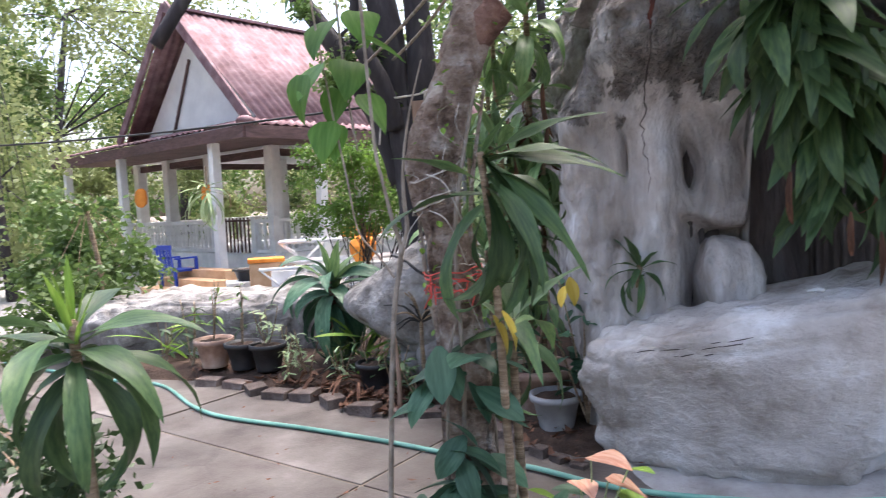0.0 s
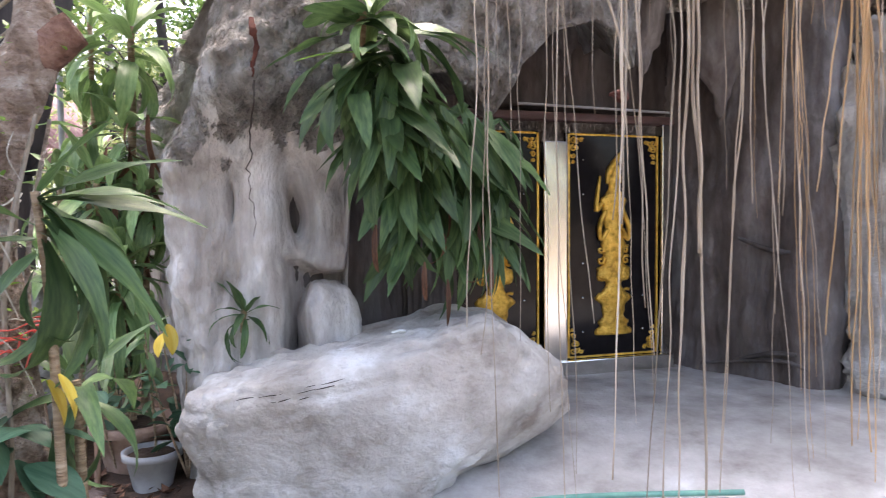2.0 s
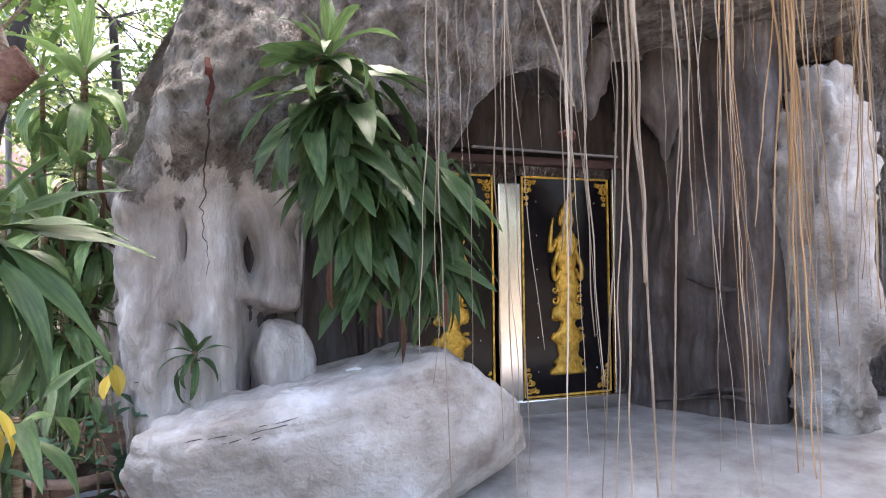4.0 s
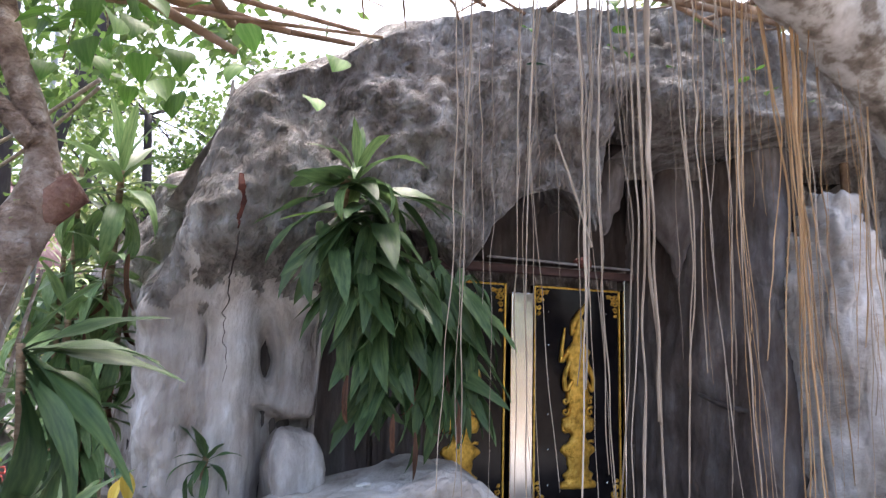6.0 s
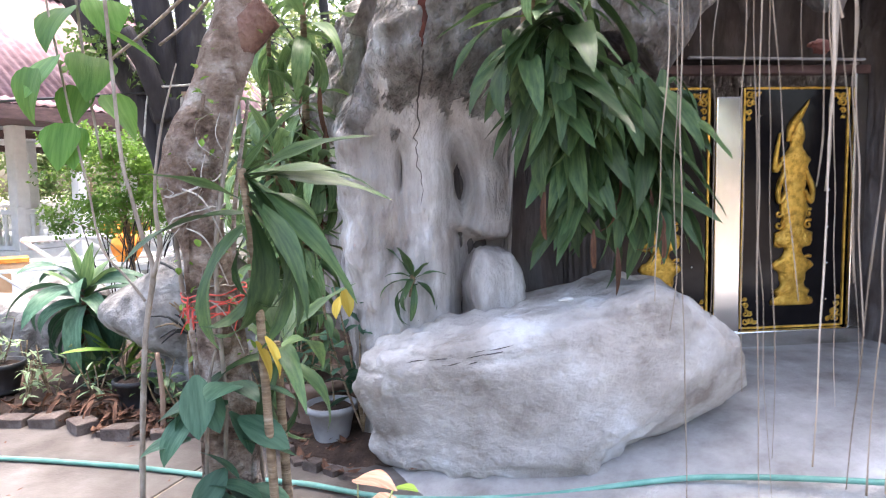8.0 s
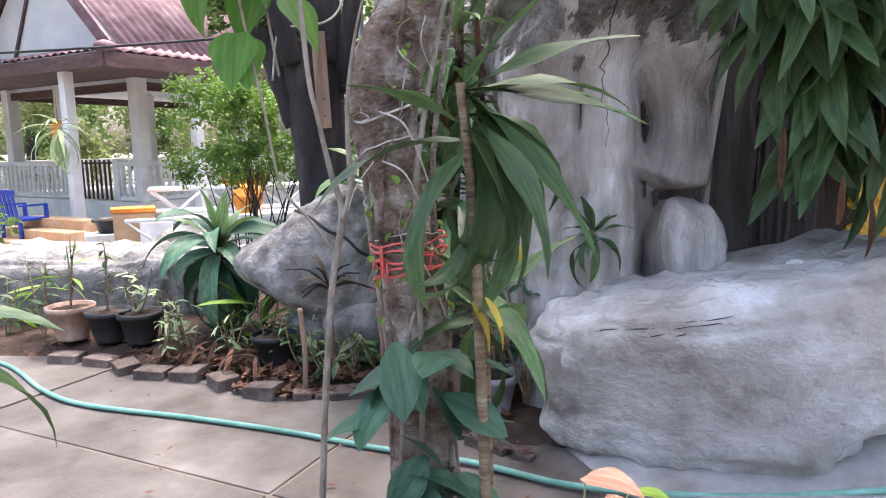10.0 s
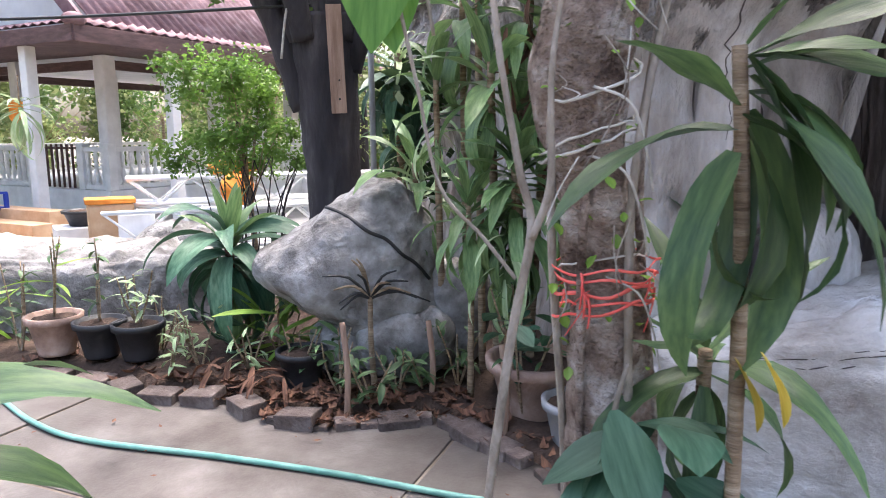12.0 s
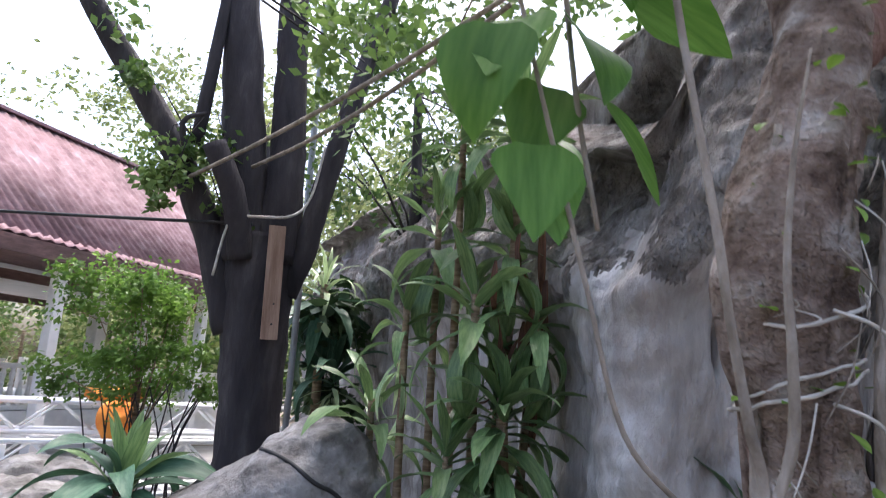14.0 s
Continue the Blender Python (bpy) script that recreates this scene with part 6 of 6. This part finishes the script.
def root(x, y, low, r, gold, dx, dy):
    """One aerial root: it wanders a little, kinks at nodes and thins towards its tip."""
    ph, am = random.uniform(0, 6.3), random.uniform(0.004, 0.016)
    pts = []
    for i in range(15):
        t = i / 14
        z = 3.3 + 0.1 * max(0, x - 2.2) + (low - 3.3) * t
        pull = 0.3 + 0.7 * abs(t - 0.45) * 2
        node = 1.6 if random.random() < 0.09 else 1.0
        pts.append((x + dx * pull + 0.1 * t * (0.5 if gold else 0.25) + am * math.sin(ph + 5 * t) + random.gauss(0, 0.004), y + dy * pull + am * math.cos(ph + 4 * t) + random.gauss(0, 0.004), z, 0.95 * r * node * random.uniform(0.75, 1.1) * (1 - 0.5 * t)))
    tube_part("root", pts, M_ROOTGOLD if gold and random.random() < 0.7 else M_ROOT, curtain, sides=5, n=3)


for x, y, n, r in ROOTS:
    for k in range(n):
        root(x, y, random.choice((0.35, 0.5, 0.7, 0.9, 1.1, 1.4)) + random.uniform(-0.1, 0.1), r * random.uniform(0.5, 1.2), x > 2.85, random.gauss(0, 0.05), random.gauss(0, 0.08))
for k in range(34):
    x = random.uniform(1.7, 4.7)
    root(x, 1.6 + random.uniform(-0.15, 0.3), random.uniform(0.8, 2.4), random.uniform(0.0014, 0.0024), x > 3.0, 0, 0)
tube_part("root", [(2.05, 1.62, 2.35, 0.004), (2.12, 1.6, 2.15, 0.0045), (2.2, 1.6, 1.95, 0.004)], M_ROOT, curtain, sides=6)
pergola = thing("pergola", "rough open roof of crossed brown poles and dry branches", "pergola")
for p, q, r in (((-1.6, 1.3, 3.05), (1.0, 2.3, 3.0), 0.035), ((-0.8, 1.9, 3.1), (5.4, 2.3, 3.22), 0.028), ((-0.6, 2.5, 3.25), (5.6, 2.7, 3.45), 0.03), ((-1.2, 1.2, 3.1), (5.2, 1.0, 3.3), 0.03), ((-1.0, 1.55, 3.18), (5.5, 1.5, 3.38), 0.026), ((0.0, 0.9, 3.15), (1.1, 2.9, 3.05), 0.03), ((0.3, 0.8, 3.2), (0.7, 3.0, 3.15), 0.025),
                ((-0.7, 1.0, 3.0), (0.75, 2.6, 3.2), 0.03), ((1.6, 0.8, 3.25), (1.9, 3.0, 3.4), 0.025), ((2.9, 0.8, 3.3), (3.1, 3.1, 3.5), 0.025), ((4.3, 0.9, 3.35), (4.4, 3.0, 3.55), 0.025), ((1.4, 1.9, 3.3), (5.0, 3.1, 3.5), 0.02), ((-1.4, 2.1, 3.3), (1.6, 1.4, 3.3), 0.022), ((-0.4, 2.9, 3.3), (3.2, 2.4, 3.4), 0.018), ((0.1, 1.7, 3.22), (2.5, 2.9, 3.35), 0.016), ((3.2, 2.0, 3.3), (6.0, 3.0, 3.45), 0.022), ((4.2, 1.8, 3.4), (6.4, 1.4, 3.5), 0.028), ((-0.2, 2.2, 3.15), (1.1, 2.75, 2.85), 0.026)):
    p, q = (Vector(e) + Vector((0, 0, 0.13 * max(0, e[0] - 0.8))) for e in (p, q))
    m = p.lerp(q, 0.5) + Vector((random.uniform(-0.04, 0.04), random.uniform(-0.05, 0.05), random.uniform(-0.05, 0.03)))
    tube_part("pole", [(*p, r), (*m, r * 0.95), (*q, r * 0.75)], M_POLE, pergola, sides=9, rough=0.08)
for k in range(14):
    if k % 2:
        p = Vector((random.uniform(-1.4, 0.2), random.uniform(2.2, 3.1), random.uniform(2.95, 3.2)))
        q = Vector((random.uniform(0.9, 2.0), random.uniform(2.2, 3.1), random.uniform(3.05, 3.3)))
    else:
        p = Vector((random.uniform(-0.9, 0.9), 1.3, random.uniform(3.0, 3.2)))
        q = p + Vector((random.uniform(-0.7, 0.9), random.uniform(1.3, 2.0), random.uniform(-0.1, 0.1)))
    r = random.uniform(0.01, 0.024)
    m = p.lerp(q, 0.5) + Vector((random.uniform(-0.08, 0.08), random.uniform(-0.1, 0.1), random.uniform(-0.08, 0.08)))
    tube_part("pole", [(*p, r), (*m, r * 0.9), (*q, r * 0.6)], M_POLE, pergola, sides=8, rough=0.1)
for k in range(110):
    x, y = (random.uniform(-1.2, 1.2) if k < 70 else random.uniform(1, 5)), random.uniform(1.2, 3.0)
    a, L = random.uniform(0, 6.28), random.uniform(0.3, 0.9)
    tube_part("twig", [(x, y, 3.3 + 0.12 * max(0, x), 0.011), (x + L * 0.5 * math.cos(a), y + L * 0.5 * math.sin(a), 3.35 + 0.12 * max(0, x) + random.uniform(-0.1, 0.1), 0.009), (x + L * math.cos(a), y + L * math.sin(a), 3.38 + 0.12 * max(0, x) + random.uniform(-0.12, 0.15), 0.004)], M_POLE, pergola, sides=5, n=3)
for x, y in ((6.4, 1.4), (6.0, 3.0)):
    tube_part("post", [(x, y, -0.05, 0.04), (x + 0.03, y, 1.6, 0.038), (x, y, 3.4, 0.035)], M_POLE, pergola, sides=9)
creeper = thing("roof_creeper", "green heart-leaved creeper trailing over the pergola poles", "vine")
for k in range(70):
    x = random.gauss(0.45, 0.4)
    add_leaf(creeper, random.choice(L_HEART), (x, random.uniform(2.3, 3.0), random.uniform(2.6, 3.1)), random.uniform(100, 260), random.uniform(-70, -10), random.uniform(0.55, 0.95), random.uniform(-25, 25))
for k in range(24):
    x = random.uniform(1.4, 5.0)
    add_leaf(creeper, random.choice(L_HEART + L_OVATE), (x, random.uniform(1.9, 2.9), random.uniform(3.2, 3.45)), random.uniform(100, 260), random.uniform(-50, 10), random.uniform(0.4, 0.7))
lamp = thing("batten_lamp", "unlit white fluorescent batten lamp slung under the pergola", "lamp")
LM = Matrix.Translation((2.11, 1.91, 3.17)) @ pose(0, 0, 0, 0, -2, -39.6)
for nm, size, off, mm in (("housing", (0.95, 0.17, 0.07), (0, 0, 0.03), M_TRUSS), ("end_cap", (0.03, 0.05, 0.07), (-0.46, -0.02, -0.04), M_TRUSS), ("end_cap", (0.03, 0.05, 0.07), (0.46, -0.02, -0.04), M_TRUSS)):
    bm = bmesh.new()
    box(bm, size, None, 0.006)
    ob = part(nm, bm, mm, lamp)
    ob.matrix_basis = LM @ pose(*off)
ob = tube_part("tube", [(-0.45, -0.02, -0.01, 0.014), (0.45, -0.02, -0.01, 0.014)], M_PAPER, lamp, n=1, sides=12)
ob.matrix_basis = LM
rag = blob("dry_leaf_sheath", (2.63, 2.2, 2.0), (0.045, 0.02, 0.02), M_RUST, amp=0.035, fs=12, nu=14, nv=8)
tagged(rag, "reddish dry leaf caught in the aerial roots", "leaf")


# ---- distant and overhanging foliage ----
def crown(name, label, trunk, clumps, leaf, material, bark=M_DARKBARK, category="tree", group="", seed=1):
    """A tree or shrub: tapered trunk and limbs, and clumps of many small leaves with gaps between them."""
    ob = thing(name, label, category, group)
    rg = np.random.RandomState(seed)
    tube_part("trunk", trunk, bark, ob, sides=10, n=4, rough=0.08)
    tv, tf, lv, lf = [], [], [], []
    top = trunk[-1]
    for cx, cy, cz, r, n in clumps:
        base = trunk[min(len(trunk) - 1, 1 + int(rg.randint(0, max(1, len(trunk) - 1))))]
        tube(tv, tf, [(base[0], base[1], base[2], base[3] * 0.3), ((base[0] + cx) / 2, (base[1] + cy) / 2, (base[2] + cz) / 2 + 0.1, base[3] * 0.16), (cx, cy, cz, 0.006)], 5)
        k = max(3, int(n / 55))
        sub = rg.normal(0, 0.55, (k, 3)) * r * np.array([1, 1, 0.8]) + np.array([cx, cy, cz])
        which = rg.randint(0, k, n)
        pos = sub[which] + rg.normal(0, 0.26, (n, 3)) * r
        a, b = rg.uniform(0, 6.283, n), rg.normal(-0.3, 0.5, n)
        u = np.stack([np.cos(a) * np.cos(b), np.sin(a) * np.cos(b), np.sin(b)], 1)
        w = np.cross(u, rg.normal(0, 1, (n, 3)))
        w /= np.linalg.norm(w, axis=1)[:, None] + 1e-9
        s = (leaf * rg.uniform(0.6, 1.3, n))[:, None]
        quad = np.stack([pos, pos + u * s * 0.45 + w * s * 0.28, pos + u * s, pos + u * s * 0.45 - w * s * 0.28], 1).reshape(-1, 3)
        o = len(lv)
        lv += quad.tolist()
        lf += [(o + 4 * i, o + 4 * i + 1, o + 4 * i + 2, o + 4 * i + 3) for i in range(n)]
    mesh_ob("limb", tv, tf, bark, ob)
    c = mesh_ob("crown", lv, lf, material, ob, smooth=False)
    tagged(c, kind="stuff")
    return ob


def clumps(n, cx, cy, cz, sx, sy, sz, r, leaves, seed):
    rg = np.random.RandomState(seed)
    return [(cx + sx * rg.uniform(-1, 1), cy + sy * rg.uniform(-1, 1), cz + sz * rg.uniform(-1, 1), r * rg.uniform(0.7, 1.2), leaves) for _ in range(n)]


crown("feathery_shrub", "bright green feathery shrub before the pavilion railing", [(-1.0, 7.6, 0, 0.03), (-1.05, 7.6, 0.7, 0.025), (-1.1, 7.6, 1.3, 0.015)], clumps(20, -1.08, 7.6, 1.6, 0.56, 0.3, 0.48, 0.2, 430, 5), 0.05, M_FINE, M_CANE, "shrub", seed=5)
sh = bpy.data.objects["feathery_shrub"]
for k in range(16):
    x = random.uniform(-1.3, -0.6)
    tube_part("cane", [(x, 7.55, -0.02, 0.008), (x + random.uniform(-0.1, 0.1), 7.55, 0.6, 0.007), (x + random.uniform(-0.25, 0.25), 7.55, 1.2, 0.005)], M_DARKBARK, sh, sides=5, n=3)
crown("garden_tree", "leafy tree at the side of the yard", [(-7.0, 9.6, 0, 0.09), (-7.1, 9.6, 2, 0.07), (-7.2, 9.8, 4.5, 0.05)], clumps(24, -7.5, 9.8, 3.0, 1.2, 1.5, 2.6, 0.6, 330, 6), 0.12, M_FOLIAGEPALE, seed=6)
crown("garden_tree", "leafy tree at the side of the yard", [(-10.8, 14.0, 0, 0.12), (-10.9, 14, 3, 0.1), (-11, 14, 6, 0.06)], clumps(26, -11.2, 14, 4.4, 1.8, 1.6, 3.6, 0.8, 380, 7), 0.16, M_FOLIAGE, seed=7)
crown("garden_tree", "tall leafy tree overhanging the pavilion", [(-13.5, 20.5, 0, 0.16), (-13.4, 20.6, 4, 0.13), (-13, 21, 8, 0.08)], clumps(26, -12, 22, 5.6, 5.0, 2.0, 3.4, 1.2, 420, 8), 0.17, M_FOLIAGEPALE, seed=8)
crown("garden_tree", "tall tree behind the pavilion, leaves paled for sunlight", [(0.5, 20, 0, 0.16), (0.4, 20, 4, 0.13), (0.2, 20, 8, 0.08)], clumps(30, 0.0, 20, 5.0, 4.5, 2.0, 3.2, 1.1, 480, 9), 0.17, M_FOLIAGEPALE, seed=9)
crown("garden_tree", "tree behind the grotto, leaves paled for sunlight", [(2.2, 11.5, 0, 0.13), (2.2, 11.5, 3, 0.1), (2.3, 11.5, 5, 0.06)], clumps(30, 2.2, 11.8, 4.0, 2.2, 1.2, 2.0, 0.75, 460, 10), 0.11, M_FOLIAGEPALE, seed=10)
crown("garden_tree", "leafy tree rising behind the grotto's flank", [(1.2, 7.5, 0, 0.08), (1.1, 7.5, 2.5, 0.06), (1.0, 7.4, 4, 0.04)], clumps(16, 1.0, 7.4, 3.9, 0.9, 0.8, 0.9, 0.45, 200, 11), 0.085, M_FOLIAGE, seed=11)
crown("garden_shrub", "dense shrub beside the path", [(-3.6, 6.6, 0, 0.04), (-3.7, 6.6, 0.8, 0.03), (-3.8, 6.6, 1.5, 0.02)], clumps(20, -4.1, 6.8, 0.9, 0.7, 0.7, 0.75, 0.34, 380, 12), 0.09, M_FOLIAGE, M_CANE, "shrub", seed=12)
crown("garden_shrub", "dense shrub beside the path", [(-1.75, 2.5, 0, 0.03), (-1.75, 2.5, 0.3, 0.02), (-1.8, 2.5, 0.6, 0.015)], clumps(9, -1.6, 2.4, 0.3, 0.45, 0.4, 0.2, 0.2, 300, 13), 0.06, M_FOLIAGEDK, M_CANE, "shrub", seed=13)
crown("garden_shrub", "leafy shrub beyond the cave column", [(7.4, 3.2, 0, 0.05), (7.4, 3.2, 1, 0.04), (7.5, 3.2, 2.2, 0.02)], clumps(18, 7.6, 3.0, 1.6, 0.9, 1.4, 1.3, 0.4, 380, 14), 0.1, M_FOLIAGE, M_CANE, "shrub", seed=14)
crown("garden_tree", "tall tree beyond the grotto", [(9.5, 6, 0, 0.16), (9.4, 6, 3, 0.13), (9.2, 6, 6.5, 0.08)], clumps(22, 9.2, 6, 5.2, 2.5, 2.2, 2.0, 0.9, 420, 15), 0.15, M_FOLIAGEPALE, seed=15)
crown("canopy_tree", "leafy boughs spreading above the path", [(-1.9, 4.6, 2.6, 0.05), (-1.4, 4.8, 3.4, 0.05), (-0.6, 5.0, 4.2, 0.04)], clumps(12, -0.6, 5.2, 3.9, 1.4, 0.8, 0.7, 0.4, 150, 16), 0.085, M_FOLIAGE, seed=16)
crown("canopy_tree", "leafy boughs spreading above the grotto's flank", [(0.3, 2.8, 3.0, 0.04), (0.5, 3.4, 3.5, 0.04), (0.8, 4.2, 3.9, 0.03)], clumps(16, 0.7, 4.3, 3.75, 0.9, 0.9, 0.4, 0.35, 110, 19), 0.09, M_FOLIAGE, M_BARK, seed=19)
# Unseen crown added overhead so that its leaves shade the grotto's brow.
crown("canopy_tree", "unseen leaf crown added over the leaning tree to shade the grotto", [(2.9, 1.55, 3.55, 0.06), (3.0, 1.9, 4.6, 0.05), (3.2, 2.3, 5.6, 0.03)], clumps(26, 3.3, 2.4, 6.0, 2.4, 1.5, 0.6, 0.65, 330, 23), 0.12, M_FOLIAGE, M_LICHEN, seed=23)
crown("dark_tree_leaves", "sprays of small leaves on the dark tree's limbs", [(-0.85, 6.5, 2.7, 0.03), (-0.95, 6.4, 3.0, 0.02), (-0.8, 6.4, 3.1, 0.015)], clumps(7, -0.9, 6.4, 2.85, 0.4, 0.2, 0.45, 0.22, 160, 17), 0.07, M_FOLIAGE, seed=17, category="foliage")
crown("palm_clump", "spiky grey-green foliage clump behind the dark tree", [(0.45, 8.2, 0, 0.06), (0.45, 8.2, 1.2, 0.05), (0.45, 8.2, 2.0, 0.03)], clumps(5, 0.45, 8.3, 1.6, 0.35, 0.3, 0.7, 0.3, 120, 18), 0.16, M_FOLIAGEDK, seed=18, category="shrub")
yucca = thing("yucca", "spiky yucca heads with long narrow leaves behind the dark tree", "plant")
tube_part("stem", [(0.45, 8.1, 0, 0.05), (0.42, 8.1, 1.2, 0.045), (0.4, 8.1, 2.2, 0.04)], M_CANE, yucca)
rosette(yucca, (0.4, 8.1, 2.2), L_PALE + L_BLUE, 40, (85, -70), (1.3, 1.9), 0.3)
rosette(yucca, (0.55, 8.0, 1.4), L_BLUE + L_PALE, 30, (85, -60), (1.0, 1.5), 0.3)
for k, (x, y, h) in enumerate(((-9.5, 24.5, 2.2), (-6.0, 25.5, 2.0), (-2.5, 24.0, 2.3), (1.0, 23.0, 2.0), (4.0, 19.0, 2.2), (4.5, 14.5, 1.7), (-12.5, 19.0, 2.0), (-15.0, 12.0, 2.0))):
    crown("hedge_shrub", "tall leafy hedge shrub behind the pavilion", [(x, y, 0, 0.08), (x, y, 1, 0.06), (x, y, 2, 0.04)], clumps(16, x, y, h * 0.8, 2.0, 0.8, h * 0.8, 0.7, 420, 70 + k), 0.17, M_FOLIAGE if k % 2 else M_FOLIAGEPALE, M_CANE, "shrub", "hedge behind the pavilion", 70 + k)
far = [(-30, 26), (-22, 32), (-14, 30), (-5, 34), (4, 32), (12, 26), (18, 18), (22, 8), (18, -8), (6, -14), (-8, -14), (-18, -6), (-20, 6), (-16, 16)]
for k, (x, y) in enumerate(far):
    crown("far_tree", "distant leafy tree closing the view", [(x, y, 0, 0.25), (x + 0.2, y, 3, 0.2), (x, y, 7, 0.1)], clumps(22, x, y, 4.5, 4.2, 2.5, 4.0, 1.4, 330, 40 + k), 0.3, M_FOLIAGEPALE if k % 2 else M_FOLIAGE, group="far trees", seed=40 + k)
